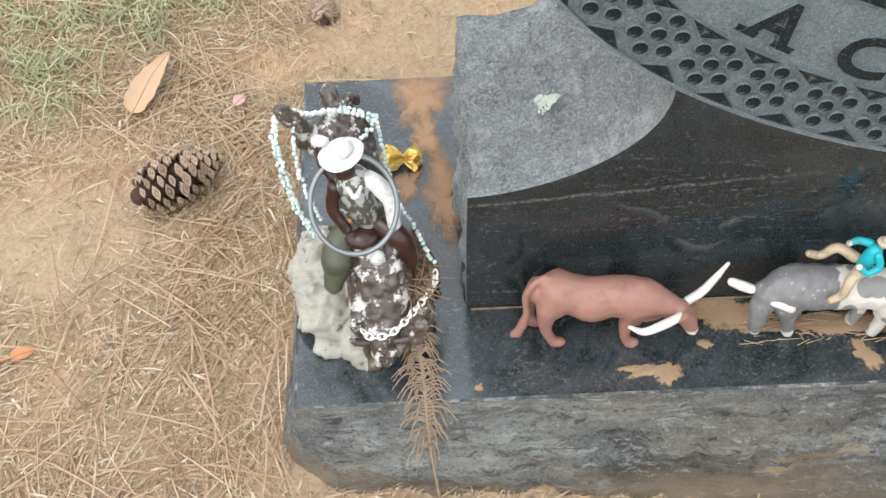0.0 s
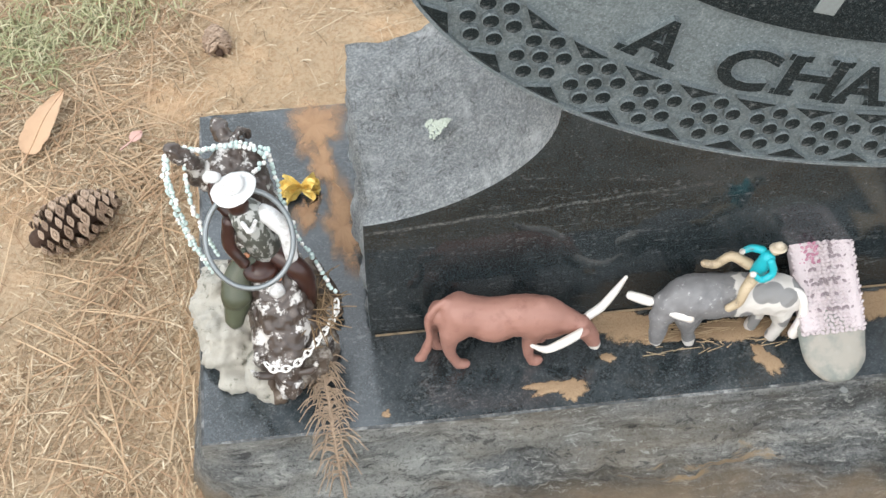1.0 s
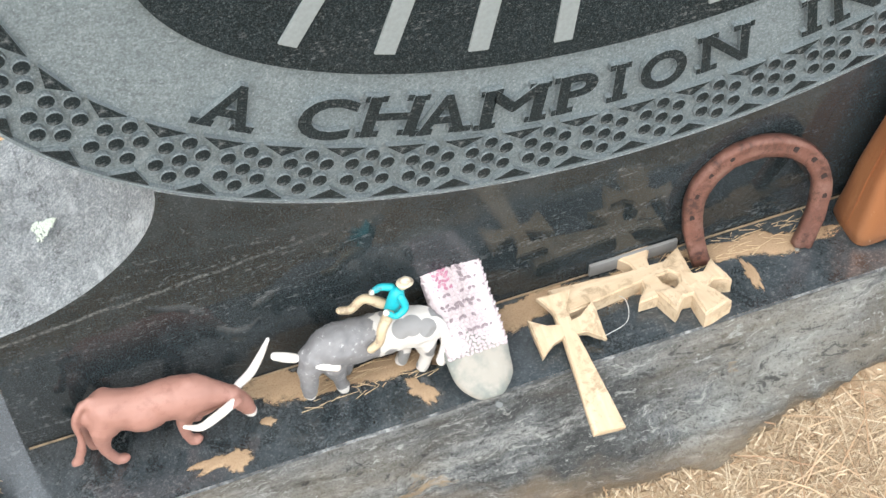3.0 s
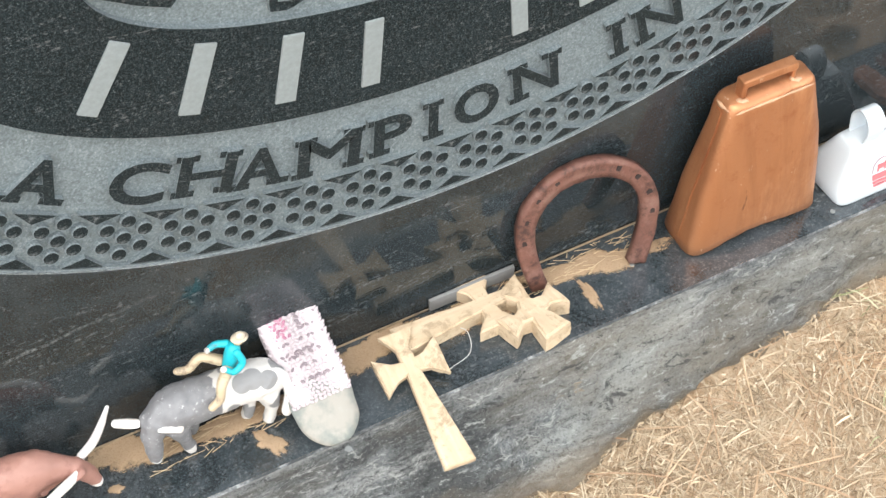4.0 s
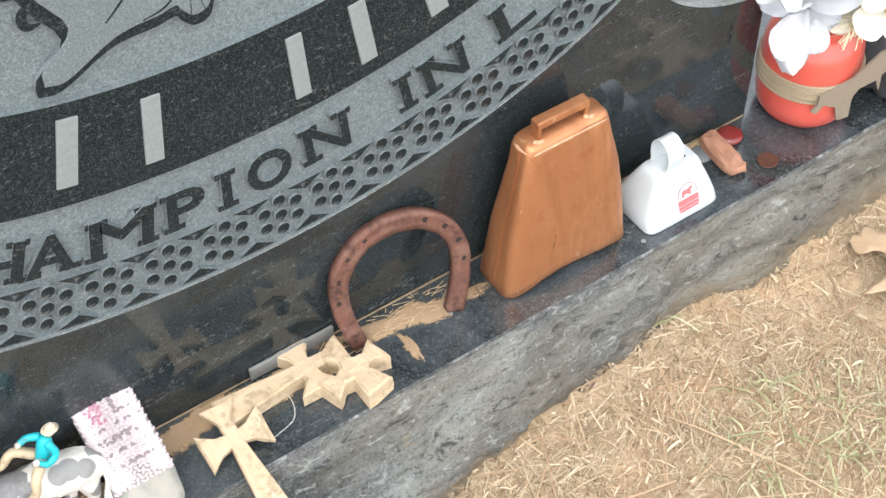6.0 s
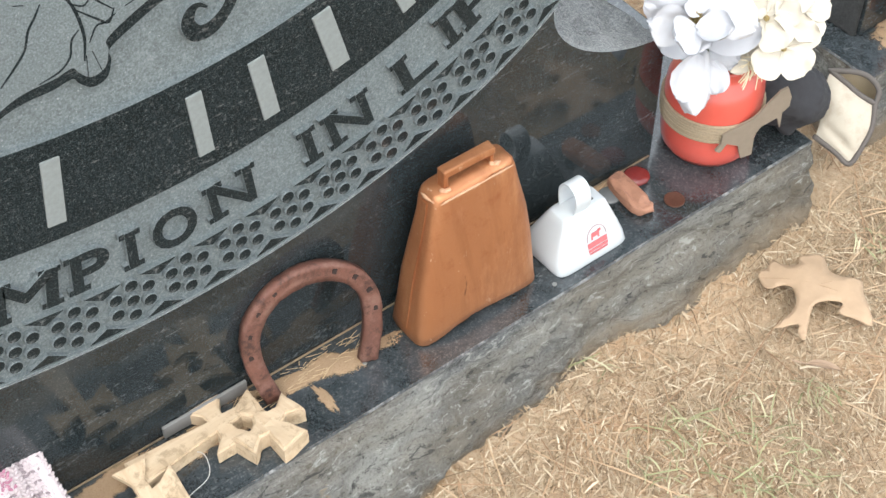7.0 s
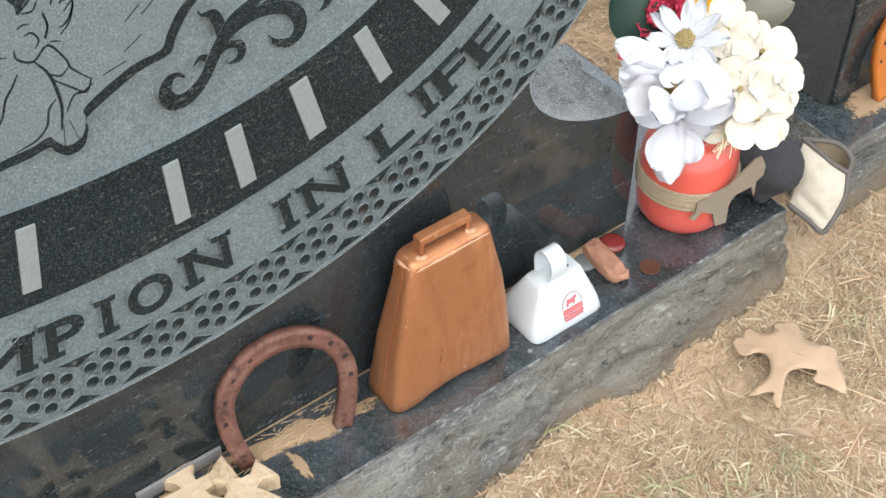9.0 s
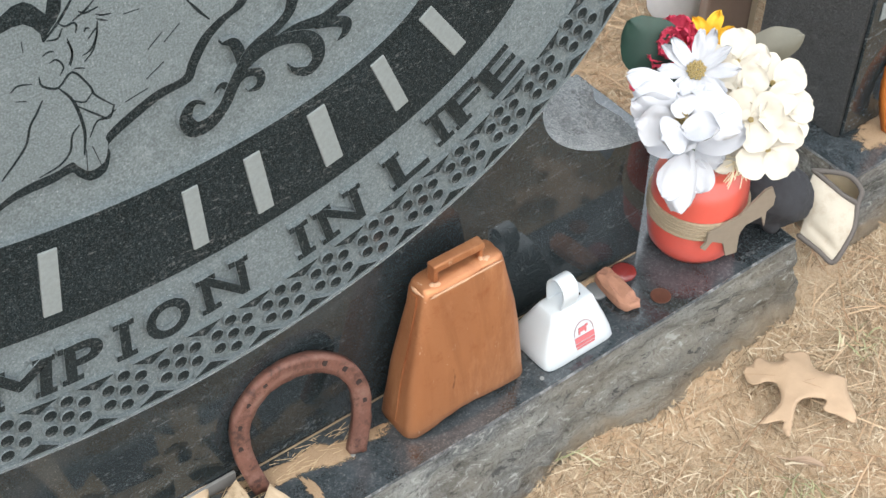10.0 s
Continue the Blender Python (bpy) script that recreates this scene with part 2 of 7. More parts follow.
def granite_pitched(name="pitched_granite", light=1.0, soil=0.0):
    k = Nodes(name)

    def tone(*c):
        return tuple(v * light for v in c)
    # grain contrast is raised to paint in light and dark of the rough ridges
    c = k.ramp(k.noise(480, 5, 0.75), [(0.34, tone(0.100, 0.108, 0.110)), (0.50, tone(0.17, 0.182, 0.186)), (0.60, tone(0.25, 0.26, 0.26)), (0.70, tone(0.37, 0.38, 0.375))])
    c = k.mix(k.ramp(k.noise(42, 8, 0.75, None, 0.7), [(0.37, 0.62 if soil else 0.40), (0.50, 0.0)]), c, tone(0.070, 0.076, 0.078))
    c = k.mix(k.ramp(k.noise(31, 7, 0.74, None, 0.9), [(0.55, 0.0), (0.68, 0.7)]), c, tone(0.33, 0.345, 0.345))
    crack = k.ramp(k.noise(16, 6, 0.65, (1.0, 0.6, 1.6), 1.2), [(0.485, 0.0), (0.5, 0.95 if soil else 0.6), (0.515, 0.0)])
    c = k.mix(k.math("MULTIPLY", crack, k.ramp(k.noise(40, 3), [(0.46, 0.0), (0.56, 1.0)])), c, (0.025, 0.027, 0.027))
    if soil:
        broad = k.noise(8, 8, 0.70, (0.40, 1, 1.9), 0.7)
        streak = k.noise(24, 9, 0.74, (0.20, 1, 2.6), 0.5)
        fine = k.noise(210, 6, 0.78, (0.55, 1, 1.3), 0.4)
        pepper = k.noise(430, 4, 0.75)
        c = k.mix(0.5, c, (0.170, 0.181, 0.178))
        c = k.mix(k.ramp(broad, [(0.42, 0.85), (0.49, 0.0)]), c, (0.048, 0.052, 0.051))
        c = k.mix(k.ramp(broad, [(0.52, 0.0), (0.60, 0.70)]), c, (0.36, 0.37, 0.345))
        c = k.mix(k.ramp(streak, [(0.38, 0.80), (0.47, 0.0)]), c, k.mix(k.noise(90, 4), (0.030, 0.032, 0.031), (0.095, 0.102, 0.098)))
        c = k.mix(k.math("MULTIPLY", k.ramp(streak, [(0.52, 0.0), (0.60, 1.0)]), k.ramp(fine, [(0.44, 0.15), (0.58, 0.85)])), c, (0.40, 0.405, 0.385))
        c = k.mix(k.ramp(fine, [(0.60, 0.0), (0.68, 0.80)]), c, (0.45, 0.46, 0.44))
        c = k.mix(k.ramp(fine, [(0.36, 0.80), (0.43, 0.0)]), c, (0.028, 0.030, 0.031))
        c = k.mix(k.ramp(pepper, [(0.57, 0.0), (0.66, 0.50)]), c, (0.38, 0.40, 0.39))
        c = k.mix(k.ramp(pepper, [(0.37, 0.60), (0.45, 0.0)]), c, (0.032, 0.035, 0.036))
        c = k.mix(k.ramp(k.noise(5, 6, 0.65, (0.5, 1, 1.8)), [(0.46, 0.0), (0.64, 0.60)]), c, (0.22, 0.185, 0.130))
        crust = k.noise(95, 7, 0.80, (0.45, 1, 1.5), 0.9)
        c = k.mix(k.ramp(crust, [(0.575, 0.0), (0.60, 0.75)]), c, (0.46, 0.47, 0.44))
        c = k.mix(k.ramp(crust, [(0.40, 0.75), (0.425, 0.0)]), c, (0.026, 0.028, 0.028))
        low = k.ramp(k.math("ADD", k.math("MULTIPLY", k.axis(2), 13.0), k.noise(13, 7, 0.68, (0.45, 1, 1.2), 0.6)), [(0.62, 0.95), (0.98, 0.0)])
        c = k.mix(k.math("MULTIPLY", low, 0.85), c, k.mix(k.noise(60, 5, 0.7), (0.17, 0.130, 0.085), (0.36, 0.275, 0.180)))
        spot = k.ramp(k.noise(9, 7, 0.66, (0.6, 1, 2.6)), [(0.655, 0.0), (0.70, 0.9)])
        c = k.mix(k.math("MULTIPLY", spot, soil), c, (0.42, 0.295, 0.165))
    rough_h = k.math("ADD", k.noise(70, 9, 0.8, (0.6, 1, 1.6) if soil else None, 0.8), k.math("MULTIPLY", k.noise(330, 4, 0.7), 0.55))
    k.bump(rough_h, 1.0, 0.009 if soil else 0.011)
    return k.done(c, 0.68, 0.0, 0.45)


M_POL, M_BLAST = granite_polished(seam=True), granite_blasted()
M_TOP = granite_polished("polished_granite_top", 0.52, 0.80, 1.52, 0.12, 0.22)
# same polished stone; its darker reflection is put into colour and low gloss
M_CUT = granite_polished("polished_granite_dim_mirror", 0.03, 0.12, 1.5, 0.12, 0.10, 0.8)
M_PITCH, M_FRONT = granite_pitched(light=1.95), granite_pitched("weathered_base_granite", 1.12, 0.9)
k = Nodes("chipped_granite_edge")
M_CHIP = k.done(k.ramp(k.noise(70, 6, 0.75), [(0.44, (0.03, 0.033, 0.034)), (0.54, (0.085, 0.09, 0.092)), (0.66, (0.26, 0.265, 0.26))]), 0.8)
k = Nodes("sandy_dirt")
c = k.mix(k.noise(45, 7, 0.75), (0.235, 0.165, 0.105), (0.385, 0.280, 0.182))
c = k.mix(k.ramp(k.noise(900, 2), [(0.5, 0.0), (0.7, 0.6)]), c, (0.2, 0.12, 0.06))
k.bump(k.noise(500, 4), 0.6, 0.001)
M_SAND = k.done(c, 0.95, 0.0, 0.1)
fade = k.t.nodes.new("ShaderNodeAttribute")
fade.attribute_name = "thickness"
k.link(k.ramp(k.math("ADD", k.math("MULTIPLY", k.noise(120, 7, 0.72), 0.9), k.math("MULTIPLY", fade.outputs["Fac"], 0.55)), [(0.52, 0.0), (0.62, 0.5), (0.78, 0.96)]), k.b.inputs["Alpha"])


k = Nodes("orange_rust_stain")
fade = k.t.nodes.new("ShaderNodeAttribute")
fade.attribute_name = "thickness"
c = k.mix(k.noise(60, 6), (0.30, 0.165, 0.085), (0.42, 0.27, 0.16))
k.link(k.ramp(k.math("ADD", k.math("MULTIPLY", k.noise(45, 7, 0.7), 0.75), k.math("MULTIPLY", fade.outputs["Fac"], 0.6)), [(0.42, 0.0), (0.95, 0.80)]), k.b.inputs["Alpha"])
M_STAIN = k.done(c, 0.7, 0.0, 0.2)

# ---- the stone base ----
def plinth(x0, x1, y0, y1, z0, z1, belly, side, seed, label):
    """Polished upper face, rock-faced sides that swell outwards towards the soil: belly is (distance from the end, swell) along the front."""
    th = thing("stone_plinth", ((x0 + x1) / 2, (y0 + y1) / 2, 0), label, "stone plinth", "stone plinths")
    ox, oy = (x0 + x1) / 2, (y0 + y1) / 2
    step = 0.005
    ring = []
    for (ax, ay), (bx, by), (nx, ny) in (((x0, y0), (x1, y0), (0, -1)), ((x1, y0), (x1, y1), (1, 0)), ((x1, y1), (x0, y1), (0, 1)), ((x0, y1), (x0, y0), (-1, 0))):
        n = int(math.hypot(bx - ax, by - ay) / step)
        for i in range(n):
            t = i / n
            ring.append((ax + (bx - ax) * t, ay + (by - ay) * t, nx, ny))
    m = len(ring)
    for i in range(m):
        x, y, nx, ny = ring[i]
        px, py = ring[i - 1][2:]
        if (px, py) != (nx, ny):
            ring[i] = (x, y, (px + nx) * 0.7, (py + ny) * 0.7)
    top_bm, side_bm, chip_bm = bmesh.new(), bmesh.new(), bmesh.new()
    top_bm.faces.new([top_bm.verts.new((x - nx * 0.0007 - ox, y - ny * 0.0007 - oy, z1)) for x, y, nx, ny in ring])
    rows = 18
    cols, chips = [], []
    for x, y, nx, ny in ring:
        swell = float(np.interp(x - x0, [p[0] for p in belly], [p[1] for p in belly])) if ny < -0.5 else side * (0.45 + 0.55 * max(0.0, 1 - (y - y0) / 0.12)) * min(1.0, 0.3 + (y - y0) / 0.03)
        edge = 0.0006 + 0.0013 * max(0.0, noise.fractal(Vector((x * 60, y * 60, seed)), 0.7, 2, 3))
        chips.append((chip_bm.verts.new((x - nx * 0.0007 - ox, y - ny * 0.0007 - oy, z1 - 0.00005)), chip_bm.verts.new((x - ox + nx * 0.0002, y - oy + ny * 0.0002, z1 - edge))))
        col = []
        for r in range(rows + 1):
            t = r / rows
            z = z1 - edge - (z1 - edge - z0) * t
            n1 = noise.fractal(Vector((x * 8 + seed, y * 8, z * 26)), 0.8, 2, 5)
            n2 = noise.fractal(Vector((x * 34, y * 34 + seed, z * 80)), 0.8, 2, 4)
            out = swell * math.sin(min(t * 1.5, 1) * math.pi / 2) ** 1.2
            d = out + min(1, t * 5) * (0.0068 * n1 + 0.0040 * n2) * (1 - 0.5 * t) * (0.35 if side < 0.01 or nx < -0.5 else 1.0)
            col.append(side_bm.verts.new((x + nx * d - ox, y + ny * d - oy, z)))
        cols.append(col)
    for i in range(m):
        a, b = cols[i - 1], cols[i]
        chip_bm.faces.new((chips[i - 1][0], chips[i - 1][1], chips[i][1], chips[i][0]))
        for r in range(rows):
            side_bm.faces.new((a[r], a[r + 1], b[r + 1], b[r])).smooth = True
    side_bm.faces.new([c[-1] for c in cols][::-1])
    part("polished_top", top_bm, M_TOP, th, "polished dark upper face")
    part("rock_face", side_bm, M_FRONT, th, "weathered rock-faced sides")
    part("chipped_edge", chip_bm, M_CHIP, th, "pale chipped upper edge")
    return th


BELLY = ((0.0, 0.003), (0.025, 0.011), (0.13, 0.016), (0.29, 0.017), (0.43, 0.023), (0.55, 0.031), (0.63, 0.029), (0.73, 0.023), (0.83, 0.016), (0.95, 0.010), (1.22, 0.006))
plinth(-0.1263, 1.0940, -0.0785, 0.2367, -0.06, TOP, BELLY, 0.010, 1.3, "dark granite plinth with polished top and rock-faced sides")

# ---- the monument ----
monument = thing("monument", (0, 0, TOP), "black granite gravestone with a carved oval belt-buckle face", "gravestone")


def oval(a, b, d0, d1, n):
    return [(XC + a * math.sin(radians(d0 + (d1 - d0) * i / n)), ZC - TOP - b * math.cos(radians(d0 + (d1 - d0) * i / n))) for i in range(n + 1)]


# wing: up the side, then a hollow sweep that meets the oval; the right one starts a little higher
WX, JX = 0.0035, 0.1350
JZ = ZC - TOP - EB * math.sqrt(1 - ((JX - XC) / EA) ** 2)


def wing(start):
    res = [(0.0, 0.0), (0.001, 0.045), (0.002, 0.09)]
    for i in range(25):
        a = radians(90 * i / 24)
        res.append((WX + (JX - WX) * math.sin(a) ** 1.06, start + (JZ - start) * (1 - math.cos(a)) ** 0.9))
    return res


left_wing, mirror_wing = wing(0.1340), wing(0.1430)
join = math.degrees(math.atan2((JX - XC) / EA, (ZC - TOP - JZ) / EB))      # angle on the oval where the sweep meets it
upper = oval(EA, EB, join, -360 - join, 150)[1:-1]
right_wing = [(RW - x, z) for x, z in reversed(mirror_wing)]
silhouette = left_wing + upper + right_wing


def monument_body():
    bm = bmesh.new()
    fine = []
    pts = silhouette
    for i in range(len(pts) - 1):
        p, q = Vector(pts[i]), Vector(pts[i + 1])
        n = max(1, int((q - p).length / 0.0042))
        fine += [p.lerp(q, j / n) for j in range(n)]
    fine.append(Vector(pts[-1]))
    m = len(fine)
    cols = []
    depth = [0.0056, 0.008] + [0.008 + (DEPTH - 0.008) * (j / 40) for j in range(1, 41)]
    for i, p in enumerate(fine):
        d = (fine[min(i + 1, m - 1)] - fine[max(i - 1, 0)]).normalized()
        nrm = Vector((-d.y, d.x))
        col = []
        for y in depth:
            w = min(1.0, (y - 0.0056) / 0.014)
            n1 = noise.fractal(Vector((p.x * 14, y * 14, p.y * 14)), 0.8, 2, 5)
            n2 = noise.fractal(Vector((p.x * 60, y * 60, p.y * 60 + 5)), 0.8, 2, 3)
            n3 = 1 - abs(noise.noise(Vector((p.x * 33 + 3, y * 33, p.y * 33)))) * 2
            q = p + nrm * w * (0.0090 * n1 + 0.0045 * n2 + 0.0030 * n3 - 0.0030)
            col.append(bm.verts.new((q.x, y, q.y)))
        cols.append(col)
    for a, b in zip(cols, cols[1:]):
        for j in range(len(depth) - 1):
            f = bm.faces.new((a[j], a[j + 1], b[j + 1], b[j]))
            f.material_index, f.smooth = 1, j % 40 < 2
    for j in range(len(depth) - 1):
        bm.faces.new((cols[-1][j], cols[-1][j + 1], cols[0][j + 1], cols[0][j])).material_index = 1
    bm.faces.new([c[0] for c in cols]).material_index = 0
    bm.faces.new([c[-1] for c in cols][::-1]).material_index = 1
    bmesh.ops.recalc_face_normals(bm, faces=bm.faces[:])
    return part("body", bm, [M_BLAST, M_PITCH], monument, "rock-faced granite block with a blasted front")


monument_body()
bm = bmesh.new()
prism(bm, oval(EA - 0.0004, EB - 0.0004, 0, 360, 180)[:-1], 0.0050, 0.0066)
oval_face = part("oval_face", bm, M_BLAST, monument, "sand-blasted grey ground of the oval")
bm = bmesh.new()
under = oval(EA, EB, join, -join, 110)
right_half = [(x, z) for x, z in under if x <= XC]
for flip in (1, -1):
    # strips from the foot up to the outline keep every piece of the panel convex
    tops = (left_wing if flip == 1 else mirror_wing)[1:] + right_half[1:]
    lo = [bm.verts.new((XC + flip * (x - XC), 0.0, 0.0)) for x, z in tops]
    hi = [bm.verts.new((XC + flip * (x - XC), 0.0, z)) for x, z in tops]
    bk = [bm.verts.new((XC + flip * (x - XC), 0.0058, z)) for x, z in tops]
    for i in range(len(tops) - 1):
        if tops[i + 1][0] - tops[i][0] > 1e-7:
            bm.faces.new((lo[i], lo[i + 1], hi[i + 1], hi[i])).material_index = 0
        bm.faces.new((hi[i], hi[i + 1], bk[i + 1], bk[i])).material_index = 1
bmesh.ops.remove_doubles(bm, verts=bm.verts[:], dist=1e-6)
bmesh.ops.recalc_face_normals(bm, faces=bm.faces[:])
part("polished_panel", bm, [M_POL, M_PITCH], monument, "mirror-polished black lower panel")


def ring_slab(name, a0, b0, a1, b1, front, behind, mats, label, n=200):
    """An oval ring between two ovals."""
    bm = bmesh.new()
    o, i_ = oval(a0, b0, 0, 360, n)[:-1], oval(a1, b1, 0, 360, n)[:-1]
    rows = [[bm.verts.new((x, y, z)) for x, z in pts] for pts, y in ((o, behind), (o, front), (i_, front), (i_, behind))]
    for r, (lo, hi) in enumerate(zip(rows, rows[1:])):
        for j in range(n):
            f = bm.faces.new((lo[j - 1], lo[j], hi[j], hi[j - 1]))
            f.material_index = 0 if r == 1 else 1
    bmesh.ops.recalc_face_normals(bm, faces=bm.faces[:])
    return part(name, bm, mats, monument, label)


ring_slab("rim_line", EA, EB, EA - 0.0022, EB - 0.0022, 0.0012, 0.0055, [M_BLAST, M_BLAST], "thin raised rim round the oval")
name_band = ring_slab("name_band", 0.335, 0.1685, 0.237, 0.0858, 0.0003, 0.0055, [M_CUT, M_BLAST], "polished black band for the name")

# beaded border: clusters of seven studs between notched triangles
BA, BB = EA - 0.0280, EB - 0.0280


def along(a, b, n, shift=0.0):
    """Points, turns and outward normals at n even steps round an oval, from its lowest point on."""
    fine = oval(a, b, 0, 360, 3600)
    s, acc = [0.0], 0.0
    for p, q in zip(fine, fine[1:]):
        acc += math.hypot(q[0] - p[0], q[1] - p[1])
        s.append(acc)
    res = []
    for j in range(n):
        i = int(np.searchsorted(s, (acc * (j + shift) / n) % acc))
        p, q = fine[i], fine[min(i + 1, 3600)]
        ang = math.atan2(q[1] - p[1], q[0] - p[0])
        res.append((p[0], p[1], ang))
    return res


COUNT, PHASE = 49, 0.255
stations = along(BA, BB, COUNT, PHASE)
bm = bmesh.new()
n = 14
prism(bm, [(0.0056 * math.cos(2 * math.pi * i / n), 0.0056 * math.sin(2 * math.pi * i / n)) for i in range(n)], 0.0012, 0.0056, 0, "y", 0.0006, 1)
stud_mesh = bpy.data.meshes.new("stud")
bm.to_mesh(stud_mesh)
bm.free()
stud_mesh.materials.append(M_CUT), stud_mesh.materials.append(M_BLAST)
tri_mesh = []
for flip in (1, -1):
    bm = bmesh.new()
    prism(bm, [(-0.0145, 0), (0.0145, 0), (0.0, 0.0085 * flip)], 0.001, 0.0056, 0, "y", 0.0, 1)
    me = bpy.data.meshes.new("notch")
    bm.to_mesh(me)
    bm.free()
    me.materials.append(M_CUT), me.materials.append(M_BLAST)
    tri_mesh.append(me)
SP = 0.0148
hexa = [(0, 0), (0, SP), (0, -SP)] + [(a * SP * 0.866, b * SP / 2) for a in (-1, 1) for b in (-1, 1)]
rest_v, rest_f = [], []
for j, (x, z, ang) in enumerate(stations):
    low = z < ZC - TOP + 0.06
    for u, v in hexa:
        px, pz = x + u * math.cos(ang) - v * math.sin(ang), z + u * math.sin(ang) + v * math.cos(ang)
        if low:
            ob = new("stud", stud_mesh)
            ob.parent, ob.location = monument, (px, 0, pz)
        else:
            o = len(rest_v)
            rest_v += [(px + 0.0056 * math.cos(a), 0.0015, pz + 0.0056 * math.sin(a)) for a in [k * math.pi / 4 for k in range(8)]]
            rest_v += [(px + 0.0056 * math.cos(a), 0.0056, pz + 0.0056 * math.sin(a)) for a in [k * math.pi / 4 for k in range(8)]]
            rest_f += [(o + k, o + (k + 1) % 8, o + 8 + (k + 1) % 8, o + 8 + k) for k in range(8)] + [(o, o + 1, o + 2, o + 3), (o, o + 3, o + 4, o + 7), (o + 4, o + 5, o + 6, o + 7)]
half = along(BA, BB, COUNT, PHASE + 0.5)
for j in range(COUNT):
    x, z, ang = half[j]
    if z < ZC - TOP + 0.06:
        for side, me in ((-0.0238, tri_mesh[0]), (0.0225, tri_mesh[1])):
            ob = new("notch", me)
            ob.parent = monument
            ob.location = (x - side * math.sin(ang), 0, z + side * math.cos(ang))
            ob.rotation_euler = (0, -ang, 0)
ob = new("upper_studs", from_arrays("upper_studs", rest_v, rest_f, M_CUT))
ob.parent = monument
tagged(ob, "studs round the upper half of the oval", "", "", "stuff")

# ---- carving on the face ----
SERIFS = {"A": ((-0.86, -1), (0.86, -1)), "H": ((-0.80, -1), (0.80, -1), (-0.80, 1), (0.80, 1)), "M": ((-0.86, -1), (0.86, -1), (-0.80, 1), (0.80, 1)), "P": ((-0.72, -1), (-0.80, 1)),
          "I": ((0, -1), (0, 1)), "N": ((-0.80, -1), (-0.80, 1), (0.80, 1)), "L": ((-0.72, 1), (-0.80, -1)), "F": ((-0.72, -1), (-0.80, 1)), "E": ((-0.80, 1), (-0.80, -1))}


GLYPH_WIDTH = {"A": 0.036, "C": 0.039, "H": 0.040, "M": 0.047, "P": 0.029, "I": 0.0085, "O": 0.035, "N": 0.037, "L": 0.033, "F": 0.031, "E": 0.034}


def letter_mesh(ch, height, depth, bold):
    cu = bpy.data.curves.new("letter", "FONT")
    cu.body, cu.size, cu.extrude, cu.offset, cu.resolution_u = ch, 1.0, 0.0, 0.0, 4
    ob = new("letter", cu)
    bpy.context.view_layer.update()
    deps = bpy.context.evaluated_depsgraph_get()
    me = bpy.data.meshes.new_from_object(ob.evaluated_get(deps))
    bpy.data.objects.remove(ob)
    bpy.data.curves.remove(cu)
    bm = bmesh.new()
    bm.from_mesh(me)
    bpy.data.meshes.remove(me)
    xs, ys = [v.co.x for v in bm.verts], [v.co.y for v in bm.verts]
    k = height / (max(ys) - min(ys))
    wide = (GLYPH_WIDTH[ch] - 2 * bold) / ((max(xs) - min(xs)) * k)
    cx, cy = (max(xs) + min(xs)) / 2, (max(ys) + min(ys)) / 2
    for v in bm.verts:
        v.co = ((v.co.x - cx) * k * wide, 0.0, (v.co.y - cy) * k)
    bmesh.ops.remove_doubles(bm, verts=bm.verts[:], dist=1e-6)
    for s_, (sx, sz) in enumerate(SERIFS.get(ch, ())):
        w0 = (max(xs) - min(xs)) * k * wide / 2
        x_, z_ = sx * w0, sz * height * 0.46
        q = [bm.verts.new((x_ + u * height * 0.21, 0.0003 + 0.0002 * s_, z_ + v * height * 0.045)) for u, v in ((-1, -1), (1, -1), (1, 1), (-1, 1))]
        bm.faces.new(q)
    # thicken the strokes sideways
    rim = {v: Vector((0, 0, 0)) for v in bm.verts}
    for e in bm.edges:
        if len(e.link_faces) == 1:
            f = e.link_faces[0]
            d = (e.verts[1].co - e.verts[0].co).normalized()
            nrm = Vector((d.z, 0, -d.x))
            if nrm.dot(f.calc_center_median() - e.verts[0].co) > 0:
                nrm = -nrm
            for v in e.verts:
                rim[v] += nrm
    for v, nrm in rim.items():
        if nrm.length > 1e-6:
            v.co += nrm.normalized() * bold
    for f in bm.faces:
        f.material_index = 0
    got = bmesh.ops.extrude_face_region(bm, geom=bm.faces[:])
    for g in got["geom"]:
        if isinstance(g, bmesh.types.BMVert):
            g.co.y = depth
    for f in bm.faces:
        if abs(f.normal.y) < 0.5 or f.calc_center_median().y > depth / 3:
            f.material_index = 1
    bmesh.ops.recalc_face_normals(bm, faces=bm.faces[:])
    return bm


def tangent(x, a, b):
    s = max(-0.98, min(0.98, (x - XC) / a))
    return math.atan2(b * s, a * math.sqrt(1 - s * s))


motto = (("A", 0.1925, 0.3785), ("C", 0.2500, 0.3460), ("H", 0.2935, 0.3320), ("A", 0.3290, 0.3205), ("M", 0.3775, 0.3095), ("P", 0.4240, 0.3050),
         ("I", 0.4550, 0.3035), ("O", 0.4885, 0.3040), ("N", 0.5350, 0.3080), ("I", 0.6010, 0.3150), ("N", 0.6350, 0.3215),
         ("L", 0.6950, 0.3410), ("I", 0.7245, 0.3590), ("F", 0.7490, 0.3715), ("E", 0.7815, 0.3870))
for n_, (ch, x, z) in enumerate(motto):
    bm = letter_mesh(ch, 0.0325, 0.0050, 0.0016)
    ob = part("letter", bm, [M_CUT, M_BLAST], oval_face, "", False, (x, 0.0003 + 0.00007 * (n_ % 3), z - TOP), (0, -math.degrees(tangent(x, 0.372, 0.205)), 0))
